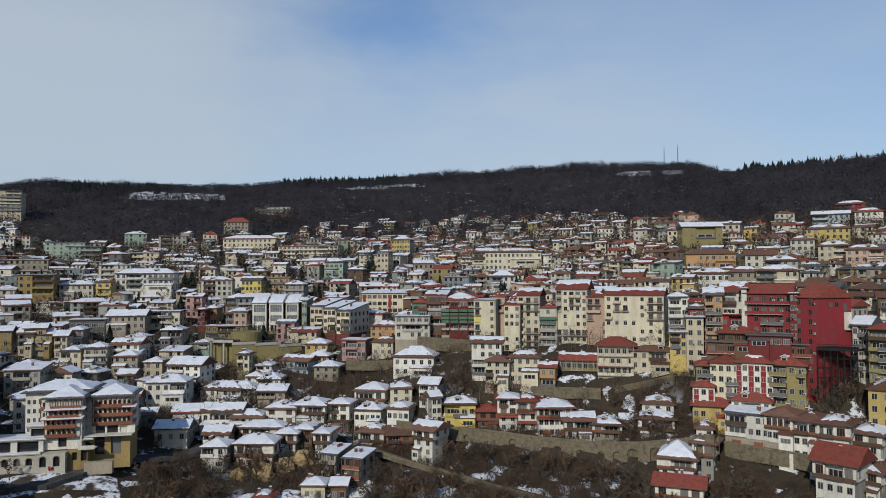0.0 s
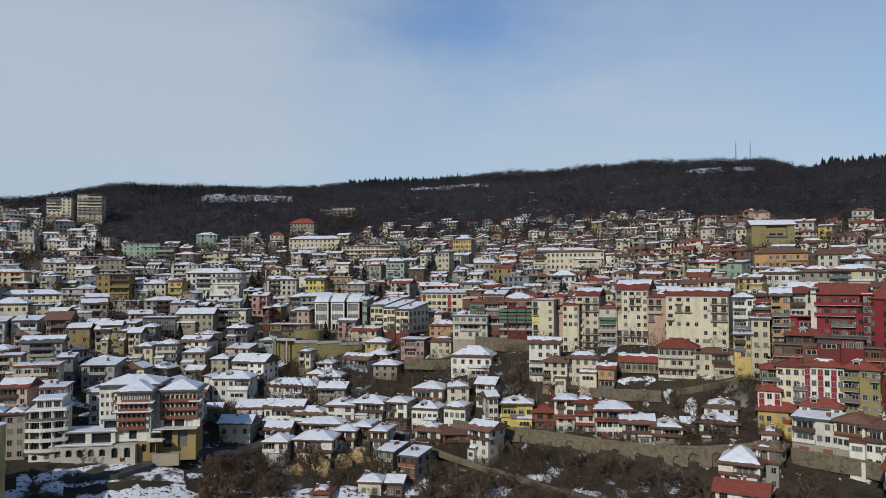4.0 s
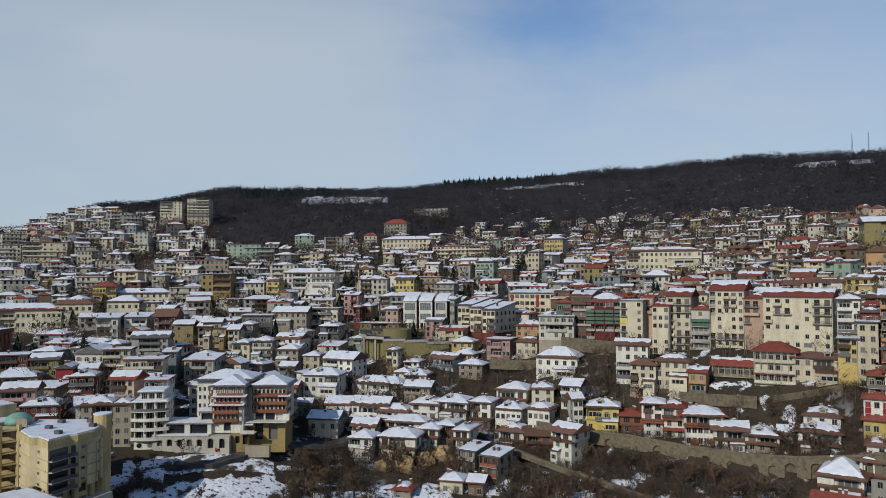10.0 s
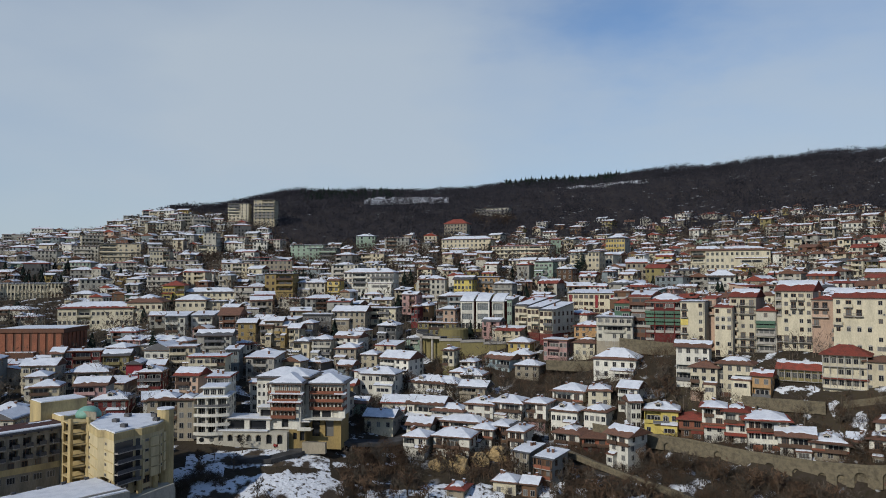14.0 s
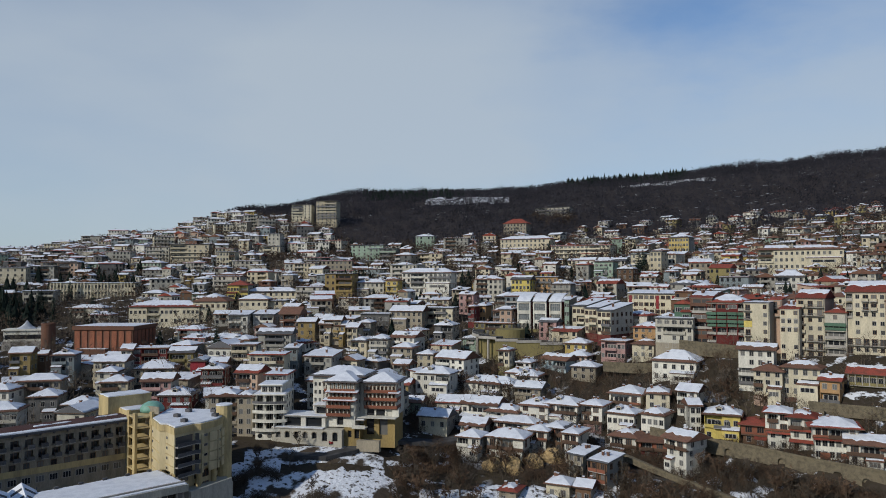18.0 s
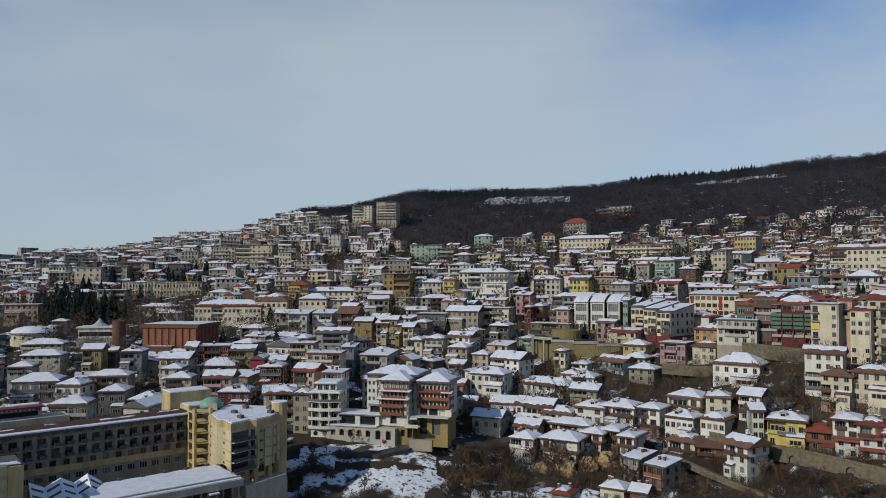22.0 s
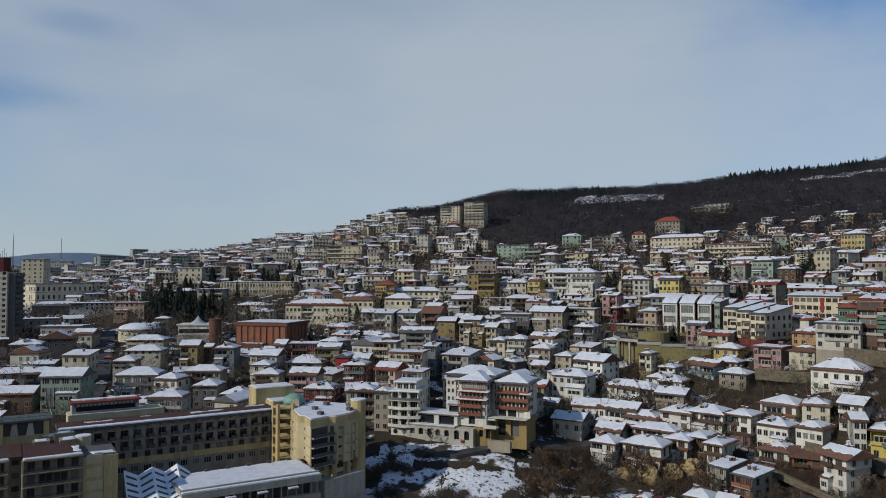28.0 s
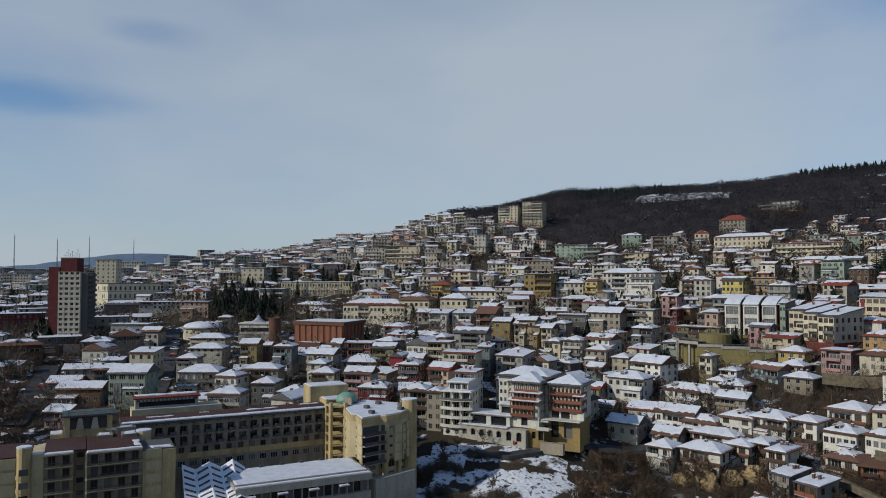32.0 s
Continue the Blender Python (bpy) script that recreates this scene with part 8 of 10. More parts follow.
for k in range(34):
    b, r = town_rng.uniform(58, 74), town_rng.uniform(880, 1120)
    x, y = -math.sin(radians(b)) * r, math.cos(radians(b)) * r
    h = town_rng.choice((10, 13, 16, 19))
    far.append((x, y, ground_height(x, y) + h - 0.5, town_rng.uniform(16, 34), 12, b + town_rng.uniform(-20, 20), h, town_rng.choice(("grey", "plaster", "bluegrey", "stone", "cream")), "flat", "grey", 0.85))


def join_far_houses(name, label, houses):
    """Houses too far off to pick apart, in one mesh: walls, roofs, the snow on them and their windows."""
    mats, index = [], {}

    def slot(m):
        if m.name not in index:
            index[m.name] = len(mats)
            mats.append(m)
        return index[m.name]

    V, Fc, I = [], [], []
    rng = random.Random(5)

    def add(bm_or_mesh, m, mat, side=None):
        n = len(V)
        V.extend((m @ v.co)[:] for v in bm_or_mesh.verts)
        if isinstance(bm_or_mesh, bmesh.types.BMesh):
            bm_or_mesh.verts.index_update()
            for f in bm_or_mesh.faces:
                Fc.append([n + v.index for v in f.verts])
                I.append(side if side is not None and f.material_index == 1 else mat)
            bm_or_mesh.free()

    for x, y, eave, w, d, yaw, h, tone, kind, tiles, snowy in houses:
        m = pose(x, y, eave - h, 0, 0, yaw)
        bm = bmesh.new()
        lv = max(2, round(h / 3))
        holes = []
        if rng.random() < 0.6:
            a0 = rng.choice((-0.42, -0.2, 0.0)) * w
            a1 = a0 + rng.uniform(0.28, 0.45) * w
            holes = [(a0, a1, q * h / lv + 0.15, (q + 1) * h / lv - 0.3) for q in range(1, lv)]
        shell(bm, -w / 2, -d / 2, -7, w / 2, d / 2, h, holes)
        r = min(w, d) * 0.18 if kind == "hip" else d * 0.14 if kind == "shed" else (d if kind == "gable" else w) * 0.2
        if kind in ("gable", "cross"):
            ends = [[(-w / 2, -d / 2, h), (-w / 2, d / 2, h), (-w / 2, 0, h + r * 0.9)], [(w / 2, -d / 2, h), (w / 2, d / 2, h), (w / 2, 0, h + r * 0.9)]] if kind == "gable" else [[(-w / 2, -d / 2, h), (w / 2, -d / 2, h), (0, -d / 2, h + r * 0.9)], [(-w / 2, d / 2, h), (w / 2, d / 2, h), (0, d / 2, h + r * 0.9)]]
            for e in ends:
                bm.faces.new([bm.verts.new(p) for p in e])
        if kind == "shed":
            q = [bm.verts.new(p) for p in ((-w / 2, -d / 2, h), (w / 2, -d / 2, h), (w / 2, d / 2, h), (-w / 2, d / 2, h), (-w / 2, d / 2, h + r), (w / 2, d / 2, h + r))]
            for f in ((0, 3, 4), (1, 5, 2), (3, 2, 5, 4)):
                bm.faces.new([q[i] for i in f])
        if rng.random() < 0.45:
            bare_sides(bm)
        add(bm, m, slot(WALLS[tone]), slot(WALLS[rng.choice(("plaster", "grey", "stone"))]))
        if h < 11 and rng.random() < 0.6:
            aw, ad, ah = w * rng.uniform(0.35, 0.6), d * rng.uniform(0.35, 0.6), h * rng.uniform(0.4, 0.7)
            am = m @ pose(rng.choice((-1, 1)) * w * 0.4, -d * 0.5, 0)
            add(boxes((-aw / 2, -ad / 2, -7, aw / 2, ad / 2, ah)), am, slot(WALLS[rng.choice((tone, "plaster", "beige"))]))
            add(roof_mesh("shed", aw, ad, ah, 0.35, ad * 0.2, 0.15), am, slot(ROOFS[tiles]))
            add(snow_blanket("shed", aw, ad, ah, 0.35, ad * 0.2, 0.15, min(snowy + 0.15, 0.95), rng), am, slot(SNOW))
            add(boxes((-aw * 0.3, -ad / 2 - 0.06, 0.8, aw * 0.3, -ad / 2 + 0.02, 2.1)), am, slot(GLASS))
        if kind == "flat":
            r = 0.0
        thick = 0.35 if kind == "flat" else 0.18
        add(roof_mesh(kind, w, d, h, 0.5, r, thick), m, slot(ROOFS[tiles]))
        add(snow_blanket(kind, w, d, h, 0.5, r, thick, snowy, rng), m, slot(SNOW))
        lv = max(2, round(h / 3))
        n = max(2, int(w / 2.6))
        wins = bmesh.new()
        for lvl in range(lv):
            z = lvl * h / lv + 0.9
            for k in range(n):
                c = -w / 2 + w * (k + 0.5) / n
                if rng.random() < 0.85:
                    back = 1.3 if any(a - 0.6 < c < b2 + 0.6 and z0 < z + 0.5 < z1 for a, b2, z0, z1 in holes) else 0
                    box(wins, c - 0.65, -d / 2 - 0.07 + back, z, c + 0.65, -d / 2 + 0.02 + back, z + 1.7)
            for s in (-1, 1):
                for q in (-0.25, 0.25):
                    if rng.random() < 0.6:
                        a, b2 = s * (w / 2 - 0.02), s * (w / 2 + 0.07)
                        box(wins, min(a, b2), q * d - 0.5, z, max(a, b2), q * d + 0.5, z + 1.4)
        add(wins, m, slot(GLASS))
        if holes:
            bal = bmesh.new()
            for a0, a1, z0, z1 in holes:
                box(bal, a0 - 0.1, -d / 2 - 0.75, z0 - 0.15, a1 + 0.1, -d / 2 + 0.1, z0 + 0.02)
                box(bal, a0 - 0.1, -d / 2 - 0.75, z0, a1 + 0.1, -d / 2 - 0.65, z0 + 0.9)
            add(bal, m, slot(rng.choice((CONCRETE, TIMBER, WALLS[tone]))))
        elif rng.random() < 0.4:
            bal = bmesh.new()
            for lvl in range(1, lv):
                z = lvl * h / lv
                box(bal, -w / 2 + 0.2, -d / 2 - 1.2, z - 0.1, w * rng.uniform(0.0, 0.45), -d / 2, z + 0.95)
            add(bal, m, slot(CONCRETE))
        ch = boxes((-0.35, -0.3, h + r * 0.3, 0.35, 0.3, h + r + 1.2))
        if rng.random() < 0.3:
            dz = rng.uniform(-0.25, 0.25) * w
            dorm = m @ pose(dz, -d * 0.25, h + r * 0.4)
            add(boxes((-0.9, -1.0, -1, 0.9, 1.5, 1.0)), dorm, slot(WALLS[tone]))
            add(boxes((-0.6, -1.06, 0.05, 0.6, -0.98, 0.85)), dorm, slot(GLASS))
            add(roof_mesh("cross", 1.8, 2.5, 1.0, 0.3, 0.6, 0.2), dorm, slot(SNOW if snowy > 0.5 else ROOFS[tiles]))
        add(ch, m @ pose(rng.uniform(-0.3, 0.3) * w, 0.1 * d, 0), slot(WALLS["brick"]))
    me = bpy.data.meshes.new(name)
    me.from_pydata(V, [], Fc)
    for mt in mats:
        me.materials.append(mt)
    me.polygons.foreach_set("material_index", I)
    return tagged(new(name, me), label, "houses", kind="stuff")


join_far_houses("far_houses", "distant plastered houses with snowy roofs climbing the hill", far)


# ---- trees and woods ----
def cone_between(bm, a, b, ra, rb, n=4):
    axis = (b - a).normalized()
    side = axis.orthogonal().normalized()
    other = axis.cross(side)
    ring = []
    for p, r in ((a, ra), (b, rb)):
        ring.append([bm.verts.new(p + (side * math.cos(2 * math.pi * k / n) + other * math.sin(2 * math.pi * k / n)) * r) for k in range(n)])
    for k in range(n):
        j = (k + 1) % n
        bm.faces.new((ring[0][k], ring[0][j], ring[1][j], ring[1][k]))


def bare_tree(seed, height, mat_twig):
    """A leafless tree: trunk and limbs in one mesh, a crown of fine twigs in another."""
    rng = random.Random(seed)
    limbs, twigs = bmesh.new(), bmesh.new()
    base = Vector((0, 0, -1.0))
    fork = Vector((rng.uniform(-0.3, 0.3), rng.uniform(-0.3, 0.3), height * 0.32))
    cone_between(limbs, base, fork, height * 0.022, height * 0.015, 6)
    tips = []
    for k in range(rng.randint(5, 7)):
        a = 2 * math.pi * k / 6 + rng.uniform(-0.4, 0.4)
        tilt = rng.uniform(0.25, 0.75)
        l = height * rng.uniform(0.35, 0.55)
        end = fork + Vector((math.cos(a) * math.sin(tilt), math.sin(a) * math.sin(tilt), math.cos(tilt))) * l
        start = base.lerp(fork, rng.uniform(0.7, 1.0))
        cone_between(limbs, start, end, height * 0.010, height * 0.004, 4)
        for q in range(5):
            p = start.lerp(end, 0.35 + 0.65 * q / 4)
            d = Vector((rng.uniform(-1, 1), rng.uniform(-1, 1), rng.uniform(0.1, 1.1))).normalized()
            e = p + d * height * rng.uniform(0.10, 0.2)
            cone_between(limbs, p, e, height * 0.004, height * 0.0015, 3)
            tips += [(p, e), (p.lerp(e, 0.5), e)]
    for p, e in tips:
        for k in range(9):
            s = p.lerp(e, rng.uniform(0.1, 1.0))
            d = ((e - p).normalized() * 0.8 + Vector((rng.uniform(-1, 1), rng.uniform(-1, 1), rng.uniform(-0.2, 1.0)))).normalized()
            t = s + d * height * rng.uniform(0.06, 0.14)
            o = d.orthogonal().normalized() * height * rng.uniform(0.004, 0.011)
            a, b, c = twigs.verts.new(s - o), twigs.verts.new(s + o), twigs.verts.new(t)
            twigs.faces.new((a, b, c))
    out = []
    for nm, bm, mt in (("trunk", limbs, BARK), ("crown", twigs, mat_twig)):
        me = bpy.data.meshes.new(nm)
        bm.to_mesh(me)
        bm.free()
        me.materials.append(mt)
        out.append(me)
    return out


def conifer(seed, height):
    rng = random.Random(seed)
    trunk, crown = bmesh.new(), bmesh.new()
    cone_between(trunk, Vector((0, 0, -1)), Vector((0, 0, height * 0.95)), height * 0.02, height * 0.004, 6)
    tiers = int(height * 1.6)
    for k in range(tiers):
        f = k / tiers
        z = height * (0.08 + 0.92 * f)
        reach = height * 0.24 * (1 - f) ** 0.8 * rng.uniform(0.8, 1.15) + 0.12
        n = 9
        off = rng.uniform(0, 6.28)
        for q in range(n):
            a = off + 2 * math.pi * q / n + rng.uniform(-0.2, 0.2)
            l = reach * rng.uniform(0.7, 1.1)
            d = Vector((math.cos(a), math.sin(a), -0.35))
            s = Vector((-math.sin(a), math.cos(a), 0)) * l * 0.3
            r0 = Vector((0, 0, z))
            e = r0 + d * l
            mid = r0 + d * l * 0.55
            v = [crown.verts.new(p) for p in (r0, mid + s + Vector((0, 0, -0.1)), e, mid - s + Vector((0, 0, -0.1)))]
            up = crown.verts.new(mid + Vector((0, 0, l * 0.12)))
            for i in range(4):
                crown.faces.new((v[i], v[(i + 1) % 4], up))
    out = []
    for nm, bm, mt in (("trunk", trunk, BARK), ("crown", crown, NEEDLES)):
        me = bpy.data.meshes.new(nm)
        bm.to_mesh(me)
        bm.free()
        me.materials.append(mt)
        out.append(me)
    return out


BARE = [bare_tree(k, 8.0, TWIG if k % 3 else RUSSET) for k in range(7)]
SPRUCE = [conifer(k, 12.0) for k in range(3)]


def tree(x, y, height, which, kind="bare", z=None):
    meshes, unit = (BARE[which % 7], 8.0) if kind == "bare" else (SPRUCE[which % 3], 12.0)
    label = ("leafless brown tree with fine twigs on the slope" if which % 3 else "leafless russet tree with dense twigs on the slope") if kind == "bare" else "tall dark green conifer among the houses"
    t = thing("bare_tree" if kind == "bare" else "conifer", pose(x, y, ground_at(x, y) if z is None else z, 0, 0, which * 47 % 360), label, "tree", "trees of the slope" if kind == "bare" else "conifers")
    for me in meshes:
        shared(me.name.split(".")[0], me, t, Matrix.Scale(height / unit, 4))
    return t


tree_rng = random.Random(33)
OPEN_GROUND = [((-23, 244), (7.4, 240)), ((7.4, 240), (40, 229)), ((40, 229), (70.5, 209)), ((-33, 234), (-10.9, 226)), ((-10.9, 226), (12.7, 214)), ((12.7, 214), (33.3, 200.5)), ((76, 218), (104, 192)), ((-81.5, 239), (-110.7, 210)), ((-110.7, 210), (-154, 196))]


def kept_open(x, y, reach):
    """True close to the walls and roads that brush does not hide."""
    p = Vector((x, y))
    for a, c in OPEN_GROUND:
        a, c = Vector(a), Vector(c)
        f = min(max((p - a).dot(c - a) / (c - a).length_squared, 0), 1)
        if (p - a.lerp(c, f)).length < reach:
            return True
    return False



def scatter(b0, b1, r0, r1, count, lo=5.0, hi=9.0, kind="bare"):
    for _ in range(count):
        for attempt in range(12):
            b, r = tree_rng.uniform(b0, b1), tree_rng.uniform(r0, r1)
            x, y = -math.sin(radians(b)) * r, math.cos(radians(b)) * r
            if not hotel_ground(x, y) and not kept_open(x, y, 7) and all((x - a) ** 2 + (y - c) ** 2 > (s * 0.8) ** 2 for a, c, s in FOOTPRINTS):
                tree(x, y, tree_rng.uniform(lo, hi), tree_rng.randint(0, 99), kind)
                break


scatter(-3, 8, 196, 236, 55)
scatter(8, 18, 224, 238, 14)
scatter(18, 24.5, 205, 236, 42)
scatter(-16, -3, 196, 236, 60)
scatter(-31, -16, 180, 226, 45)
scatter(-2.5, 1.5, 258, 272, 9, 6, 9)
scatter(-15, -11, 235, 252, 16, 5, 8)
scatter(-28, -22, 228, 250, 14, 5, 8)
scatter(27, 40, 205, 235, 14, 4, 7)
scatter(16, 26, 262, 310, 14, 5, 8)
scatter(14, 20.5, 286, 305, 16, 5, 9)
scatter(67.5, 73, 236, 330, 26, 8, 13)
scatter(69, 74, 240, 340, 18, 8, 12)
scatter(64.8, 68.4, 340, 420, 8, 4, 6)


def woods(name, label, spots, mat, conifers=False, shards=20, length=0.13, fat=0.5):
    """Woods too far off to count: every tree a spray of thin stems and twigs, all in one mesh."""
    rng = np.random.default_rng(9)
    V, Fc = [], []
    for x, y, z, h in spots:
        n = len(V)
        if conifers:
            k = 9
            for i in range(k):
                a = rng.uniform(0, 6.28)
                z0 = h * (0.15 + 0.8 * i / k)
                r = h * 0.3 * (1 - 0.85 * i / k)
                for q in range(3):
                    c = a + q * 2.094
                    V += [(x + math.cos(c) * r, y + math.sin(c) * r, z + z0 - 0.06 * h), (x + math.cos(c + 1.2) * r, y + math.sin(c + 1.2) * r, z + z0 - 0.06 * h), (x, y, z + z0 + 0.22 * h)]
                    m = len(V)
                    Fc.append((m - 3, m - 2, m - 1))
        else:
            V += [(x - 0.18, y, z - 0.5), (x + 0.18, y, z - 0.5), (x, y, z + 0.8 * h)]
            Fc.append((n, n + 1, n + 2))
            u = rng.uniform(-1, 1, (shards, 12))
            for g in u:
                f = (g[0] + 1) / 2
                rad = h * 0.36 * (1 - abs(f - 0.45) * 0.9)
                px, py, pz = x + g[1] * rad, y + g[2] * rad, z + h * (0.25 + 0.68 * f)
                l = h * length
                m = len(V)
                V += [(px, py, pz), (px + g[4] * l * fat, py + g[5] * l * fat, pz + (g[6] + 0.6) * l * fat), (px + g[1] * l + g[7] * l * 0.4, py + g[2] * l + g[8] * l * 0.4, pz + l * (0.9 + 0.5 * g[9]))]
                Fc.append((m, m + 1, m + 2))
    me = bpy.data.meshes.new(name)
    me.from_pydata(V, [], Fc)
    me.materials.append(mat)
    return tagged(new(name, me), label, "woods", kind="stuff")


CLEARINGS = [(21.7, 850, 3.4, 52), (-13.3, 905, 1.3, 22), (-16.0, 915, 0.8, 14), (6.5, 912, 3.6, 16)]
wood_rng = random.Random(44)
spots, pines = [], []
while len(spots) < 23000:
    b = wood_rng.uniform(-40, 60)
    r = math.sqrt(wood_rng.uniform(440 ** 2, 1250 ** 2))
    if r < town_edge(b) - 8 or r > (1130 if b < 30 else 1250):
        continue
    if any(abs(b - cb) < cw and abs(r - cr) < cd for cb, cr, cw, cd in CLEARINGS) and wood_rng.random() < 0.62:
        continue
    x, y = -math.sin(radians(b)) * r, math.cos(radians(b)) * r
    z = ground_at(x, y) - 0.5
    if (-32 < b < -20.5 and 915 < r < 1010 and wood_rng.random() < 0.4) or (5 < b < 14 and 930 < r < 1010 and wood_rng.random() < 0.45) or (22 < b < 30 and 850 < r < 960 and wood_rng.random() < 0.3):
        pines.append((x, y, z, wood_rng.uniform(8, 13) if b > -20 else wood_rng.uniform(9, 17)))
    spots.append((x, y, z, wood_rng.uniform(6.0, 10.5)))
crest = []
while len(crest) < 4200:
    b, r = wood_rng.uniform(-34, 42), wood_rng.uniform(925, 1070)
    x, y = -math.sin(radians(b)) * r, math.cos(radians(b)) * r
    crest.append((x, y, ground_at(x, y) - 0.5, wood_rng.uniform(5.0, 9.5)))
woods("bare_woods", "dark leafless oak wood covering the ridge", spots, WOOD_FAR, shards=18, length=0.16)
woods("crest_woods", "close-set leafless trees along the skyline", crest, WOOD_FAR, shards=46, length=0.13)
woods("pine_woods", "dark pines along the crest of the ridge", pines, NEEDLES, True)
grove = []
while len(grove) < 280:
    zone = len(grove) % 4
    b, r = (wood_rng.gauss(54.4, 1.1), wood_rng.uniform(430, 545)) if zone < 2 else (wood_rng.uniform(46, 53), wood_rng.uniform(500, 590)) if zone == 2 and wood_rng.random() < 0.6 else (wood_rng.uniform(66, 74), wood_rng.uniform(400, 680))
    x, y = -math.sin(radians(b)) * r, math.cos(radians(b)) * r
    if not any((x - a) ** 2 + (y - c) ** 2 < (s * 0.8) ** 2 for a, c, s in FOOTPRINTS):
        grove.append((x, y, ground_at(x, y) - 0.4, wood_rng.choice((5, 7, 8, 10, 12, 15)) + wood_rng.uniform(-1, 1)))
while len(grove) < 365:
    b, r = wood_rng.uniform(-8, 44), wood_rng.uniform(335, 600)
    x, y = -math.sin(radians(b)) * r, math.cos(radians(b)) * r
    if r < town_edge(b) and not near_street(x, y, 5) and not any((x - a) ** 2 + (y - c) ** 2 < (s * 0.8) ** 2 for a, c, s in FOOTPRINTS):
        grove.append((x, y, ground_at(x, y) - 0.4, wood_rng.uniform(6, 12)))
woods("pine_grove", "dark conifers in the town park and among the houses", grove, NEEDLES, True)
garden = []
while len(garden) < 7000:
    b = wood_rng.uniform(-33, 70)
    r = math.sqrt(wood_rng.uniform(250 ** 2, 950 ** 2))
    if r > town_edge(b) + 10:
        continue
    x, y = -math.sin(radians(b)) * r, math.cos(radians(b)) * r
    if hotel_ground(x, y) or near_street(x, y, 7) or any((x - a) ** 2 + (y - c) ** 2 < (s * 0.8) ** 2 for a, c, s in FOOTPRINTS):
        continue
    garden.append((x, y, ground_at(x, y) - 0.3, wood_rng.uniform(4.0, 9.5) * (1.2 if b > 38 or r > 480 else 1.0)))
for _ in range(700):
    b, r = wood_rng.uniform(66.5, 76), wood_rng.uniform(230, 620)
    x, y = -math.sin(radians(b)) * r, math.cos(radians(b)) * r
    if not hotel_ground(x, y) and not near_street(x, y, 6) and not any((x - a) ** 2 + (y - c) ** 2 < (s * 0.8) ** 2 for a, c, s in FOOTPRINTS):
        garden.append((x, y, ground_at(x, y) - 0.3, wood_rng.uniform(6, 12)))
upper = []
while len(upper) < 2600:
    b = wood_rng.uniform(-30, 44)
    r = town_edge(b) + 15 - abs(wood_rng.gauss(0, 85))
    x, y = -math.sin(radians(b)) * r, math.cos(radians(b)) * r
    if r < 400 or any((x - a) ** 2 + (y - c) ** 2 < (s * 0.8) ** 2 for a, c, s in FOOTPRINTS):
        continue
    upper.append((x, y, ground_at(x, y) - 0.3, wood_rng.uniform(5, 9.5)))
for _ in range(1500):
    b, r = wood_rng.uniform(26, 66), wood_rng.uniform(380, 900)
    x, y = -math.sin(radians(b)) * r, math.cos(radians(b)) * r
    if r < town_edge(b) and not near_street(x, y, 7) and not any((x - a) ** 2 + (y - c) ** 2 < (s * 0.8) ** 2 for a, c, s in FOOTPRINTS):
        upper.append((x, y, ground_at(x, y) - 0.3, wood_rng.uniform(5, 10)))
for b0, r0, wide, many in ((33.5, 572, 3.4, 130), (17.3, 560, 2.2, 70), (14.7, 668, 1.8, 50), (12.0, 470, 2.4, 26), (16.2, 494, 2.2, 26)):
    for _ in range(many):
        b, r = b0 + wood_rng.uniform(-wide, wide), r0 + wood_rng.gauss(0, 7)
        x, y = -math.sin(radians(b)) * r, math.cos(radians(b)) * r
        upper.append((x, y, ground_at(x, y) - 0.3, wood_rng.uniform(6, 10)))
woods("orchard_trees", "dark leafless trees between the upper houses", upper, WOOD_EDGE, shards=26, length=0.16)
woods("garden_trees", "small leafless garden trees between the houses", garden, TWIG, shards=44, length=0.19, fat=0.12)


for tone, mat, label, seed in (("brush", TWIG, "dense leafless brown brush on the gorge slope", 1), ("russet_brush", RUSSET, "dense russet brush on the gorge slope", 2)):
    brush = []
    while len(brush) < 2700:
        b, r = wood_rng.uniform(-32, 24.5), wood_rng.uniform(150, 246)
        x, y = -math.sin(radians(b)) * r, math.cos(radians(b)) * r
        if noise.noise(Vector((x * 0.05, y * 0.05, seed * 9.0))) < -0.15 or kept_open(x, y, 1.6) or (7 < b < 23 and r < 225 and wood_rng.random() < 0.88) or (r < 190 and wood_rng.random() < 0.4) or any((x - a) ** 2 + (y - c) ** 2 < (s * 0.9) ** 2 for a, c, s in FOOTPRINTS):
            continue
        brush.append((x, y, ground_at(x, y) - 0.4, wood_rng.uniform(1.6, 4.2)))
    while len(brush) < 3400:
        b, r = wood_rng.uniform(-31, 24), wood_rng.uniform(250, 300)
        if -16 < b < 0 and r > 258 and wood_rng.random() < 0.8:
            continue
        x, y = -math.sin(radians(b)) * r, math.cos(radians(b)) * r
        if kept_open(x, y, 6) or any((x - a) ** 2 + (y - c) ** 2 < (s * 0.9) ** 2 for a, c, s in FOOTPRINTS):
            continue
        brush.append((x, y, ground_at(x, y) - 0.4, wood_rng.uniform(1.5, 4.5)))
    for a, c in OPEN_GROUND[:3]:
        for k in range(70):
            f = wood_rng.random()
            x, y = a[0] + (c[0] - a[0]) * f, a[1] + (c[1] - a[1]) * f - wood_rng.uniform(1.5, 7)
            brush.append((x, y, ground_at(x, y) - 0.4, wood_rng.uniform(1.6, 4.0)))
    woods(tone, label, brush, mat, shards=95, length=0.25, fat=0.075)


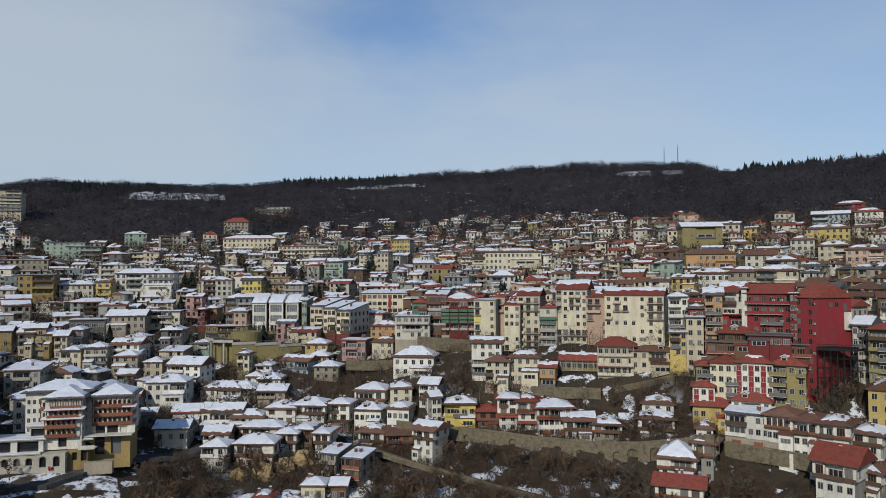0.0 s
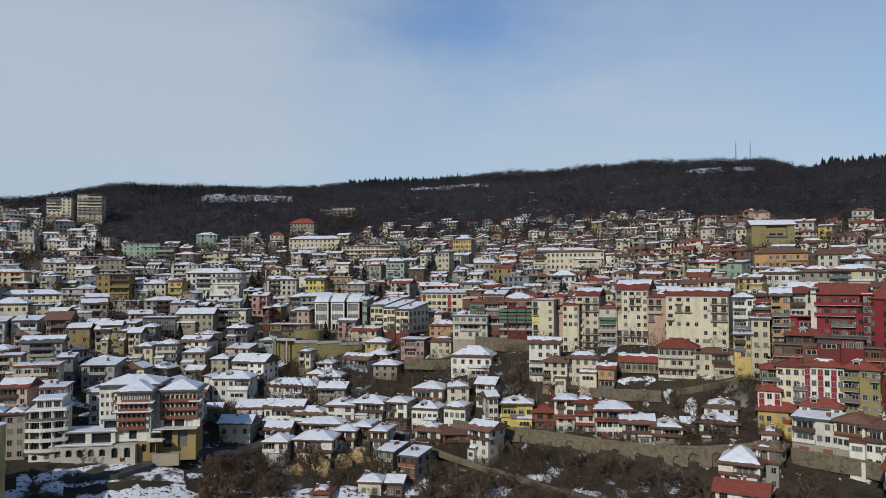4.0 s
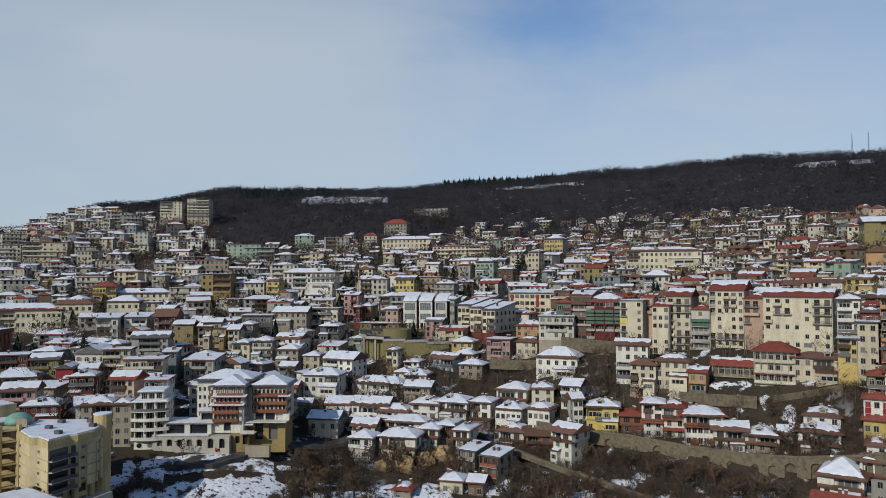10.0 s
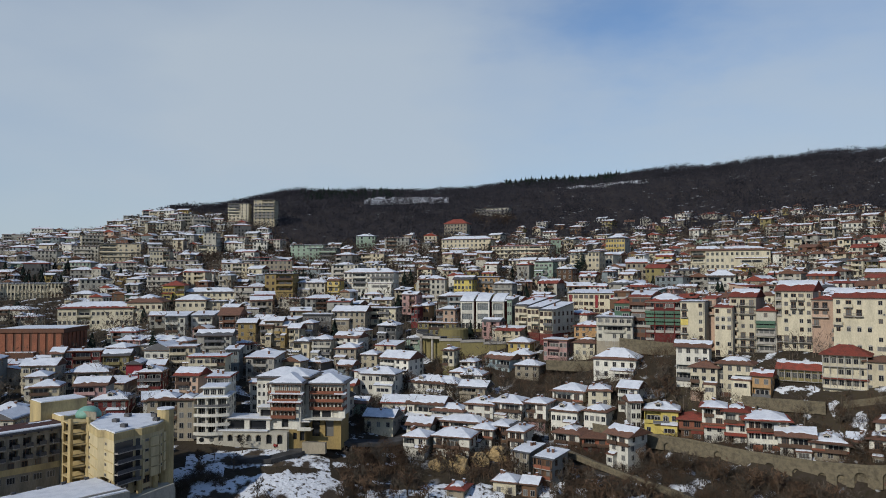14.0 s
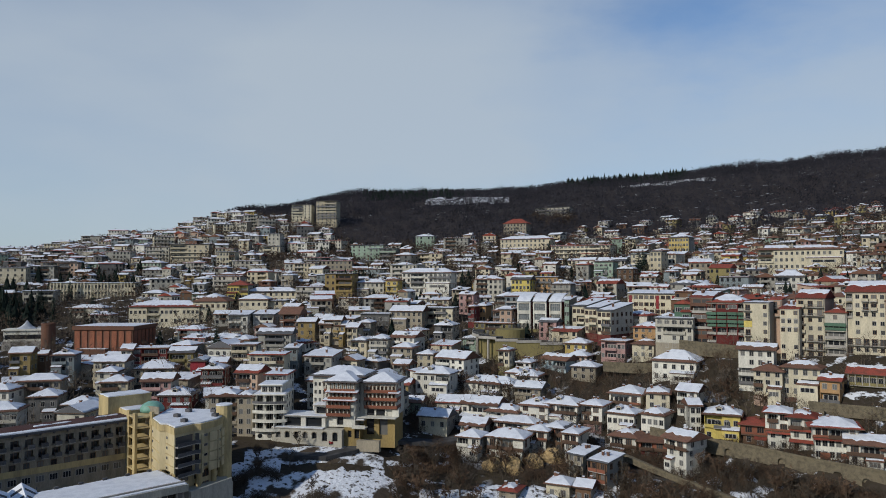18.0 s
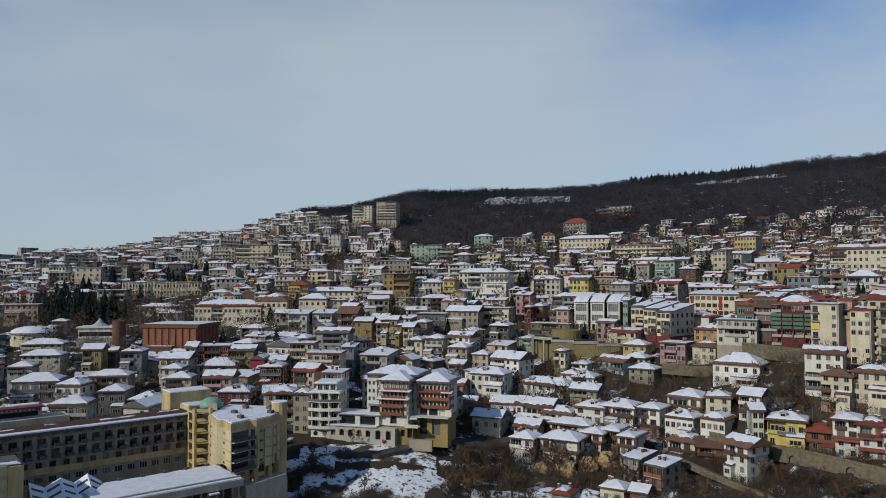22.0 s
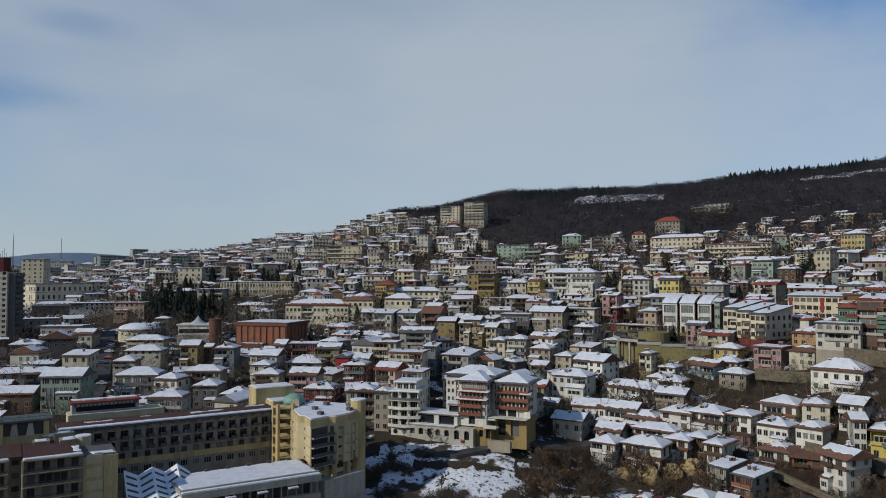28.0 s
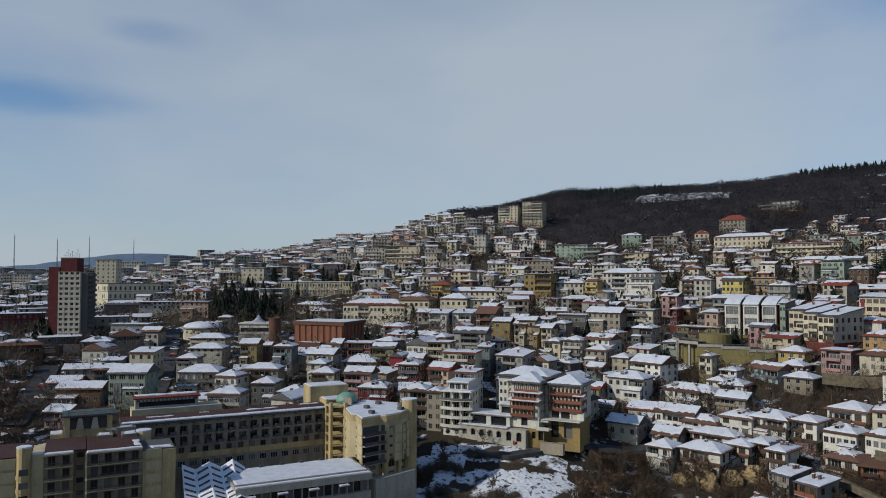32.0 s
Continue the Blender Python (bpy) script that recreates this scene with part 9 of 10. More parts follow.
bank = []
for r0, b0, b1, many in ((204.5, 26.5, 38.0, 520), (196.5, 27.5, 36.5, 360), (217.5, 33.5, 38.5, 260), (187.0, 26.5, 36.0, 420)):
    for _ in range(many):
        b = wood_rng.uniform(b0, b1)
        r = r0 + 2.2 * math.sin(b * 1.3) + wood_rng.gauss(0, 1.3)
        x, y = -math.sin(radians(b)) * r, math.cos(radians(b)) * r
        if not hotel_ground(x, y) and not kept_open(x, y, 4):
            bank.append((x, y, ground_at(x, y) - 0.3, wood_rng.uniform(1.2, 3.2)))
woods("bank_brush", "dark leafless hedges along the snowy bank", bank, TWIG, shards=70, length=0.26, fat=0.08)


def snow_sheet(name, b, r, half_bearing, half_depth, label, seed=0, lift=0.35):
    """A snowfield lying on the slope, with a ragged rim."""
    rng = random.Random(seed)
    bm = bmesh.new()
    n, m = 26, 6
    rows = []
    for j in range(m + 1):
        row = []
        for i in range(n + 1):
            u, v = i / n * 2 - 1, j / m * 2 - 1
            edge = (1 - 0.25 * abs(u) ** 3) * (1 + 0.3 * noise.noise(Vector((i * 0.45, seed, v))))
            bb, rr = b + half_bearing * u, r + half_depth * v * edge
            x, y = -math.sin(radians(bb)) * rr, math.cos(radians(bb)) * rr
            row.append(bm.verts.new((x, y, ground_at(x, y) + (lift if 0 < j < m and 0 < i < n else -0.25))))
        rows.append(row)
    for j in range(m):
        for i in range(n):
            bm.faces.new((rows[j][i], rows[j][i + 1], rows[j + 1][i + 1], rows[j + 1][i]))
    ob = part(name, bm, SNOW_PATCHY, smooth=True)
    return tagged(ob, label, "snow", kind="stuff")


for k, (cb, cr, cw, cd) in enumerate(CLEARINGS):
    snow_sheet("snowfield", cb, cr, cw, cd, "snow-covered clearing in the wood", k, 1.2)


snow_sheet("snowfield", 31.0, 229, 5.6, 6.0, "trampled snow beside the bend of the road", 11, 0.25)
snow_sheet("snowfield", 31.0, 213, 5.2, 8.0, "snow-covered bank above the gorge", 12, 0.3)
snow_sheet("snowfield", 37.0, 222, 3.6, 5.0, "snow-covered garden beside the hotel", 13, 0.3)
snow_sheet("snowfield", 36.0, 205, 3.6, 6.0, "snow-covered bank above the gorge", 14, 0.3)
snow_sheet("snowfield", 9.5, 222, 2.4, 5.0, "snow lying on the gorge slope", 15, 0.3)
snow_sheet("snowfield", 15.0, 218, 3.4, 5.5, "snow lying on the gorge slope", 16, 0.3)
snow_sheet("snowfield", 20.5, 216, 2.2, 4.0, "snow lying on the gorge slope", 17, 0.3)
snow_sheet("snowfield", 1.5, 214, 2.6, 4.0, "snow lying on the gorge slope", 18, 0.25)
snow_sheet("snowfield", -6.0, 214, 2.2, 3.5, "snow lying on the gorge slope", 19, 0.25)
snow_sheet("snowfield", 27.0, 214, 2.9, 9.0, "snow-covered bank inside the bend of the road", 20, 0.3)
snow_sheet("snowfield", 31.5, 194, 5.0, 8.0, "snow-covered bank above the gorge", 21, 0.3)

# ---- walls, roads, conifers, masts ----
RETAINING = [(-24.1, 256.0, 38.8), (-8.2, 254.0, 37.4), (7.4, 251.0, 36.7), (24.2, 246.0, 35.5), (41.9, 239.5, 35.3), (54.9, 232.8, 36.7), (69.0, 224.0, 40.1), (73.6, 219.1, 42.2)]
PATH = [(-33.0, 233.9, 35.3), (-21.6, 229.3, 32.9), (-10.9, 226.2, 30.6), (2.9, 219.1, 28.8), (12.7, 213.9, 27.6), (21.9, 208.2, 26.8), (33.3, 200.5, 26.8)]
RETAINING_LOW = [(76.6, 218.2, 40.2), (84.8, 213.0, 39.8), (92.9, 207.7, 39.5), (98.6, 200.3, 39.3), (103.3, 192.5, 38.9)]
ROAD = [(-81.5, 239.0), (-90.2, 228.6), (-100.3, 220.9), (-110.7, 210.2), (-121.3, 206.1), (-132.8, 202.4), (-145.3, 199.2), (-154.5, 196.2)]
LANE = [(-124.0, 191.7), (-113.6, 195.7), (-109.3, 203.4), (-109.6, 208.5)]
STREET = [(-249.9, 148.5), (-266.2, 159.2), (-286.5, 171.9), (-311.8, 186.6), (-342.9, 204.3), (-372.8, 221.6)]
RIVER_STREET = [(-250.2, 98.7), (-261.9, 106.9), (-278.1, 115.1), (-298.2, 125.1), (-325.9, 137.9)]
CONIFERS = [(-57, 429, 19), (-15, 426, 17), (-68, 468, 9), (-57, 445, 17), (-12, 603, 12), (106, 499, 12), (-137, 445, 9), (-508, 360, 10), (-476, 355, 13), (-457, 307, 14), (-412, 290, 14), (-383, 295, 14), (-449, 291, 12), (-391, 267, 10), (-477, 375, 10), (-208, 252, 15), (-491, 479, 9), (-372, 400, 10), (-691, 242, 15), (-644, 239, 14)]
CONIFERS += [(-584, 199, 12), (-483, 249, 10), (-431, 154, 12), (-331, 285, 9), (42, 599, 10), (130, 433, 9), (-155, 519, 10), (-346, 489, 14), (-320, 451, 10), (-312, 531, 12), (-95, 463, 12), (-62, 454, 14), (243, 457, 9), (-338, 296, 15), (-369, 290, 12), (-389, 321, 14), (-432, 266, 13), (-396, 254, 13), (-413, 276, 15), (-451, 310, 15), (-393, 291, 13)]
MASTS = [(-948, 320, 140), (-932, 363, 136), (-918, 396, 140), (-897, 443, 137)]
AERIALS = [(263, 950, 256), (279, 945, 257)]


def ribbon(name, line, width, lift, mat, label, category, kind="structure", flat=True):
    """A strip along a line in the plan, lying on the ground."""
    pts = []
    for a, b in zip(line, line[1:]):
        for k in range(6):
            pts.append(Vector(a[:2]).lerp(Vector(b[:2]), k / 6))
    pts.append(Vector(line[-1][:2]))
    bm = bmesh.new()
    rows = []
    for i, p in enumerate(pts):
        d = (pts[min(i + 1, len(pts) - 1)] - pts[max(i - 1, 0)]).normalized()
        n = Vector((-d.y, d.x))
        z = max(ground_at(*(p + n * s * width / 2)) for s in (-1, 0, 1)) + lift
        rows.append([bm.verts.new((*(p + n * s * width / 2), z - (1.2 if abs(s) > 1 else 0))) for s in (-1.02, -1, 1, 1.02)])
    for q, r in zip(rows, rows[1:]):
        for k in range(3):
            bm.faces.new((q[k], q[k + 1], r[k + 1], r[k]))
    return tagged(part(name, bm, mat), label, category, kind=kind)


def stone_wall(name, line, height, label, arches=()):
    """A retaining wall under a line of top edge points. arches: segment number and place along it (0 to 1), width and height of the blind arches let into its face."""
    w = thing(name, pose(0, 0, 0), label, "wall", kind="structure")
    for i, (a, b) in enumerate(zip(line, line[1:])):
        a, b = Vector(a), Vector(b)
        l = (b - a).to_2d().length
        m = pose(*a, 0, 0, math.degrees(math.atan2(b.y - a.y, b.x - a.x)))
        rise = b.z - a.z

        def top(s):
            return rise * s / l

        back = bmesh.new()
        vs = [back.verts.new(p) for p in ((0, 0.7, -height), (l, 0.7, rise - height), (l, 0.7, rise), (0, 0.7, 0), (0, 3.0, -height), (l, 3.0, rise - height), (l, 3.0, rise), (0, 3.0, 0))]
        for f in ((0, 1, 2, 3), (3, 2, 6, 7), (5, 4, 7, 6)):
            back.faces.new([vs[k] for k in f])
        ob = part("wall_core", back, STONE, w)
        ob.matrix_basis = m
        cuts = sorted((p * l, wd, ht) for seg, p, wd, ht in arches if seg == i)
        face = bmesh.new()

        def slab(s0, z0a, z0b, s1):
            q = [face.verts.new(p) for p in ((s0, 0, z0a), (s1, 0, z0b), (s1, 0, top(s1)), (s0, 0, top(s0)), (s0, 0.75, z0a), (s1, 0.75, z0b), (s1, 0.75, top(s1)), (s0, 0.75, top(s0)))]
            for f in ((0, 1, 2, 3), (4, 5, 1, 0), (1, 5, 6, 2), (4, 0, 3, 7)):
                face.faces.new([q[k] for k in f])

        at = 0.0
        for c, wd, ht in cuts:
            slab(at, top(at) - height, top(c - wd / 2) - height, c - wd / 2)
            for k in range(8):
                t0, t1 = math.pi * (1 - k / 8), math.pi * (1 - (k + 1) / 8)
                s0, s1 = c + math.cos(t0) * wd / 2, c + math.cos(t1) * wd / 2
                base = top(c) - height * 0.95 + ht - wd / 2
                slab(s0, base + math.sin(t0) * wd / 2, base + math.sin(t1) * wd / 2, s1)
            at = c + wd / 2
        slab(at, top(at) - height, rise - height, l)
        ob = part("wall_face", face, STONE, w)
        ob.matrix_basis = m
        cope = bmesh.new()
        q = [cope.verts.new(p) for p in ((0, -0.15, 0), (l, -0.15, rise), (l, 0.3, rise), (0, 0.3, 0), (0, -0.15, 0.7), (l, -0.15, rise + 0.7), (l, 0.3, rise + 0.7), (0, 0.3, 0.7))]
        for f in ((0, 3, 2, 1), (4, 5, 6, 7), (0, 1, 5, 4), (1, 2, 6, 5), (2, 3, 7, 6), (3, 0, 4, 7)):
            cope.faces.new([q[k] for k in f])
        ob = part("parapet", cope, STONE, w)
        ob.matrix_basis = m


RETAINING = [(6 + (x - 6) * 0.955, y * 0.955, 90 + (z - 90) * 0.955) for x, y, z in RETAINING]
stone_wall("retaining_wall", RETAINING[:4], 4.0, "old rubble retaining wall below the street", ((0, 0.8, 2.0, 2.4), (1, 0.15, 2.0, 2.4), (1, 0.55, 1.8, 2.2), (2, 0.5, 2.0, 2.5)))
stone_wall("retaining_wall", RETAINING[3:], 5.6, "old rubble retaining wall with blind arches below the street", ((0, 0.35, 2.6, 3.5), (0, 0.75, 2.2, 3.0), (1, 0.15, 2.2, 2.9), (1, 0.5, 2.2, 2.9), (1, 0.85, 3.2, 3.9), (2, 0.3, 3.2, 3.9), (2, 0.75, 3.0, 3.6)))
stone_wall("retaining_wall", RETAINING_LOW, 4.0, "rough stone retaining wall below white houses")
stone_wall("garden_wall", [(23.2, 253.9, 51.0), (32.3, 252.9, 50.8), (46.6, 250.7, 50.8)], 3.2, 'grey rubble wall holding a garden terrace')
stone_wall("garden_wall", [(-46.4, 285.3, 56.5), (-36.9, 286.6, 56.1), (-26.9, 287.7, 56.3)], 3.2, 'ochre rubble wall below the pink house')
stone_wall("garden_wall", [(-18.3, 286.4, 65.7), (-6.7, 286.9, 64.8), (3.6, 287.0, 64.0)], 4.5, 'old stone terrace wall under the brick flats')
stone_wall("garden_wall", [(16.7, 252.5, 48.5), (27.3, 251.5, 49.1)], 2.2, 'low rubble wall between gardens')
stone_wall("garden_wall", [(51.6, 251.8, 51.1), (58.0, 250.4, 52.5), (70.6, 247.1, 56.0)], 3.0, 'rubble wall of a sloping garden')
stone_wall("path_wall", PATH, 1.2, "low ochre stone wall along the gorge path")
ribbon("path", [(a[0] + 0.8, a[1] + 1.8) for a in PATH], 2.2, 0.4, ASPHALT, "narrow wet path above the gorge", "path")
ribbon("road", ROAD, 6.5, 0.25, ASPHALT, "wet asphalt road bending below the hotel", "road")
ribbon("road", LANE, 5.0, 0.2, ASPHALT, "wet asphalt lane between snowbanks", "road")
ribbon("road", STREET, 8.0, 0.4, ASPHALT, "narrow wet street between snowy houses", "road")
ribbon("road", RIVER_STREET, 8.0, 0.4, ASPHALT, "wet street with snowy verges", "road")
for k, (x, y, h) in enumerate(CONIFERS):
    tree(x, y, h, k * 7 + 1, "conifer")


def mast(x, y, top, label):
    base = ground_at(x, y)
    t = thing("radio_mast", pose(x, y, base), label, "mast", "radio masts")
    h = top - base
    for k in range(3):
        a = 2 * math.pi * k / 3
        bm = bmesh.new()
        cone_between(bm, Vector((math.cos(a) * 1.1, math.sin(a) * 1.1, -1)), Vector((math.cos(a) * 0.25, math.sin(a) * 0.25, h)), 0.16, 0.12, 4)
        part("leg", bm, METAL, t)
    bm = bmesh.new()
    n = int(h / 3)
    for i in range(n):
        f0, f1 = i / n, (i + 1) / n
        for k in range(3):
            a, b = 2 * math.pi * k / 3, 2 * math.pi * (k + 1) / 3
            r0, r1 = 1.1 - 0.85 * f0, 1.1 - 0.85 * f1
            cone_between(bm, Vector((math.cos(a) * r0, math.sin(a) * r0, f0 * h)), Vector((math.cos(b) * r1, math.sin(b) * r1, f1 * h)), 0.08, 0.08, 3)
    part("lattice", bm, METAL, t)
    part("antenna", boxes((-0.08, -0.08, h, 0.08, 0.08, h + 3.0)), METAL, t)


for p in MASTS:
    mast(*p, "tall thin lattice mast beyond the town")
for p in AERIALS:
    mast(*p, "slim lattice aerial on the wooded ridge")

# ---- landmarks of the lower town ----
def ring_mesh(bm, rings, n=20, mat=0):
    """A turned body through (radius, height) rings."""
    loops = [[bm.verts.new((math.cos(2 * math.pi * k / n) * r, math.sin(2 * math.pi * k / n) * r, z)) for k in range(n)] for r, z in rings]
    for lo, hi in zip(loops, loops[1:]):
        for k in range(n):
            j = (k + 1) % n
            bm.faces.new((lo[k], lo[j], hi[j], hi[k])).material_index = mat
    bm.faces.new(loops[-1]).material_index = mat


t = thing("brick_tower", pose(-292, 234, 54), "round windowless brick tower beside the theatre hall", "tower")
bm = bmesh.new()
ring_mesh(bm, [(3.0, -4), (3.0, 14.0), (3.15, 14.1), (3.15, 14.8), (2.7, 14.85), (2.7, 14.4)])
part("drum", bm, WALLS["brick"], t)
bm = bmesh.new()
ring_mesh(bm, [(2.65, 14.3), (2.6, 14.55)])
part("roof_snow", bm, SNOW, t)

t = thing("pavilion", pose(-311, 237, 57, 0, 0, 40), "white glazed pavilion with tented snowy roofs", "pavilion")
part("podium", boxes((-9, -6, -5, 9, 6, 3.0)), CONCRETE, t)
part("hall", boxes((-8.5, -5.5, 3.0, 8.5, 5.5, 8.5)), WALLS["white"], t)
part("glazing", boxes((-8.0, -5.58, 4.0, 8.0, -5.51, 6.0), (8.51, -5, 4.0, 8.58, 5, 6.0)), GLASS, t, "dark ribbon of glass")
part("eaves", boxes((-9.2, -6.2, 7.9, 9.2, 6.2, 8.6)), WALLS["white"], t)
for cx in (-4.5, 4.5):
    bm = bmesh.new()
    ring_mesh(bm, [(4.6, 8.6), (2.4, 9.8), (1.0, 11.2), (0.15, 12.6)], 12)
    part("tent_roof", bm, SNOW, t, "pointed roof under snow")

for k, (x, y, h) in enumerate(((-448, 301, 16), (-421, 294, 16), (-436, 312, 14), (-374, 284, 14), (-387, 300, 15), (-360, 288, 13), (-333, 278, 11), (-317, 275, 10), (-698, 239, 18), (-613, 218, 16), (-636, 236, 15), (-631, 212, 17), (-660, 228, 16), (-590, 225, 14), (-600, 205, 15), (-415, 273, 15), (-370, 249, 14), (-356, 248, 13), (-357, 260, 16), (-430, 285, 15), (-405, 262, 14), (-395, 282, 16), (-380, 270, 15), (-410, 300, 15), (-365, 272, 13), (-425, 305, 14))):
    tree(x, y, h, k * 5 + 2, "conifer")

# church with a small belfry high in the town
t = thing("belfry", pose(141, 467, 113), "white church belfry with a dark pyramid cap", "belfry")
part("shaft", boxes((-1.6, -1.6, -3, 1.6, 1.6, 8.0)), WALLS["white"], t)
part("bell_opening", boxes((-0.8, -1.66, 5.0, 0.8, -1.59, 7.2), (-1.66, -0.8, 5.0, -1.59, 0.8, 7.2)), GLASS, t)
bm = bmesh.new()
ring_mesh(bm, [(2.5, 8.0), (0.2, 11.5), (0.05, 12.5)], 4)
part("cap", bm, TILE_GREY, t)

# billboards below the tower block
for k, (dx, mat) in enumerate(((0, WALLS["pink"]), (-9, WALLS["brick"]), (-17, WALLS["olive"]))):
    t = thing("billboard", pose(-347.3 + dx * 0.38, 155.4 + dx * 0.9, 51.5, 0, 0, 66), "large faded billboard on posts beside the street", "billboard", "billboards")
    part("board", boxes((-3.6, -0.15, 1.0, 3.6, 0.15, 5.6)), mat, t)
    for z in (4.2, 3.0, 2.0):
        part("lettering_bar", boxes((-2.9, -0.19, z, 2.6 - z * 0.3, -0.155, z + 0.55)), FRAME_WHITE, t)
    for px in (-2.8, 2.8):
        part("post", boxes((px - 0.12, -0.1, -2.0, px + 0.12, 0.1, 1.0)), METAL, t)

# parked cars
PAINTS = [material("car_paint_" + n, c, 0.3, 0.03) for n, c in (("silver", (0.35, 0.36, 0.38)), ("dark", (0.03, 0.03, 0.035)), ("white", (0.6, 0.6, 0.6)), ("red", (0.25, 0.03, 0.03)), ("blue", (0.04, 0.07, 0.16)))]
RUBBER = material("rubber", (0.02, 0.02, 0.02), 0.9, 0.05)


def car_body(mat):
    bm = bmesh.new()
    profile_points = [(-2.1, 0.35), (-2.1, 0.85), (-1.95, 0.95), (-1.3, 1.0), (-0.75, 1.42), (0.75, 1.45), (1.45, 1.0), (2.05, 0.85), (2.12, 0.35)]
    sides = []
    for y in (-0.82, 0.82):
        sides.append([bm.verts.new((x, y * (0.86 if z > 1.2 else 1.0), z)) for x, z in profile_points])
    n = len(profile_points)
    for k in range(n):
        j = (k + 1) % n
        bm.faces.new((sides[0][k], sides[0][j], sides[1][j], sides[1][k]))
    bm.faces.new(sides[0])
    bm.faces.new(sides[1][::-1])
    me = bpy.data.meshes.new("body")
    bm.to_mesh(me)
    bm.free()
    me.materials.append(mat)
    return me


def simple_mesh(name, bm, mat):
    me = bpy.data.meshes.new(name)
    bm.to_mesh(me)
    bm.free()
    me.materials.append(mat)
    return me


BODIES = [car_body(m) for m in PAINTS]
bm = bmesh.new()
bm.faces.new([bm.verts.new(p) for p in ((-1.15, -0.835, 0.98), (1.3, -0.835, 0.98), (0.72, -0.73, 1.36), (-0.72, -0.73, 1.36))])
SIDE_GLASS = simple_mesh("side_window", bm, GLASS)
bm = bmesh.new()
bm.faces.new([bm.verts.new(p) for p in ((1.44, -0.7, 1.03), (1.44, 0.7, 1.03), (0.8, 0.62, 1.43), (0.8, -0.62, 1.43))])
WINDSCREEN = simple_mesh("windscreen", bm, GLASS)
bm = bmesh.new()
bm.faces.new([bm.verts.new(p) for p in ((-1.32, 0.7, 1.02), (-1.32, -0.7, 1.02), (-0.8, -0.62, 1.4), (-0.8, 0.62, 1.4))])
REAR_WINDOW = simple_mesh("rear_window", bm, GLASS)
bm = bmesh.new()
ring_mesh(bm, [(0.0, -0.11), (0.26, -0.11), (0.31, -0.08), (0.31, 0.08), (0.26, 0.11), (0.05, 0.11)], 12)
WHEEL = simple_mesh("wheel", bm, RUBBER)
bm = boxes((-0.8, -0.66, 1.45, 0.75, 0.66, 1.53))
CAR_SNOW = simple_mesh("roof_snow", bm, SNOW)


def parked_car(x, y, yaw, k, snowy=False):
    words = ("silver", "black", "white", "dark red", "dark blue")[k % 5]
    z = max(ground_at(x + a, y + b) for a in (-1, 0, 1) for b in (-1, 0, 1)) + 0.28
    t = thing("car", pose(x, y, z, 0, 0, yaw), f"small {words} car parked beside the road", "car", "parked cars")
    one = Matrix.Identity(4)
    shared("body", BODIES[k % 5], t, one)
    for nm, me in (("side_window", SIDE_GLASS), ("windscreen", WINDSCREEN), ("rear_window", REAR_WINDOW)):
        shared(nm, me, t, one)
    shared("side_window", SIDE_GLASS, t, Matrix.Diagonal((1, -1, 1, 1)))
    for a in (-1.3, 1.35):
        for b in (-0.78, 0.78):
            shared("wheel", WHEEL, t, pose(a, b, 0.31, 90, 0, 0))
    if snowy:
        shared("roof_snow", CAR_SNOW, t, one)


for k, (x, y, yaw) in enumerate(((-99, 258, 40), (-95, 261, 40), (-91, 264, 42), (-103, 255, 40), (-86, 240, 130), (-84, 244, 128), (-134, 206, 164), (-141, 204, 165), (-117, 203, 160), (-330, 200, 30), (-336, 203, 30), (-342, 207, 30), (-318, 193, 30), (-306, 186, 30), (-300, 180, 30), (-268, 163, 33), (-262, 110, 36), (-271, 115, 30), (-286, 121, 26))):
    parked_car(x, y, yaw, k, k % 3 == 0)

# black steel terrace on a lattice beside the red tower
t = thing("steel_terrace", pose(112.2, 222.2, 67.6, 0, 0, -29), "black steel terrace on a tall lattice of posts", "terrace")
part("deck", boxes((-5.5, -3.0, -0.5, 5.5, 4.0, 0.3)), RUBBER, t)
part("railing", boxes((-5.5, -3.0, 1.25, 5.5, -2.92, 1.4), (-5.5, -3.0, 0.75, 5.5, -2.94, 0.82)), RUBBER, t)
for k in range(7):
    x = -5.2 + k * 1.73
    for y in (-2.7, 0.4, 3.6):
        part("post", boxes((x - 0.1, y - 0.1, -15, x + 0.1, y + 0.1, -0.5)), RUBBER, t)
for z in (-3, -6, -9):
    for y in (-2.7, 0.4, 3.6):
        part("tie", boxes((-5.4, y - 0.1, z, 5.4, y + 0.1, z + 0.16)), RUBBER, t)
for k in range(6):
    bm = bmesh.new()
    for z in (-3, -6, -9):
        cone_between(bm, Vector((-5.2 + k * 1.73, -2.7, z)), Vector((-3.47 + k * 1.73, -2.7, z + 3)), 0.06, 0.06, 3)
    part("brace", bm, RUBBER, t)


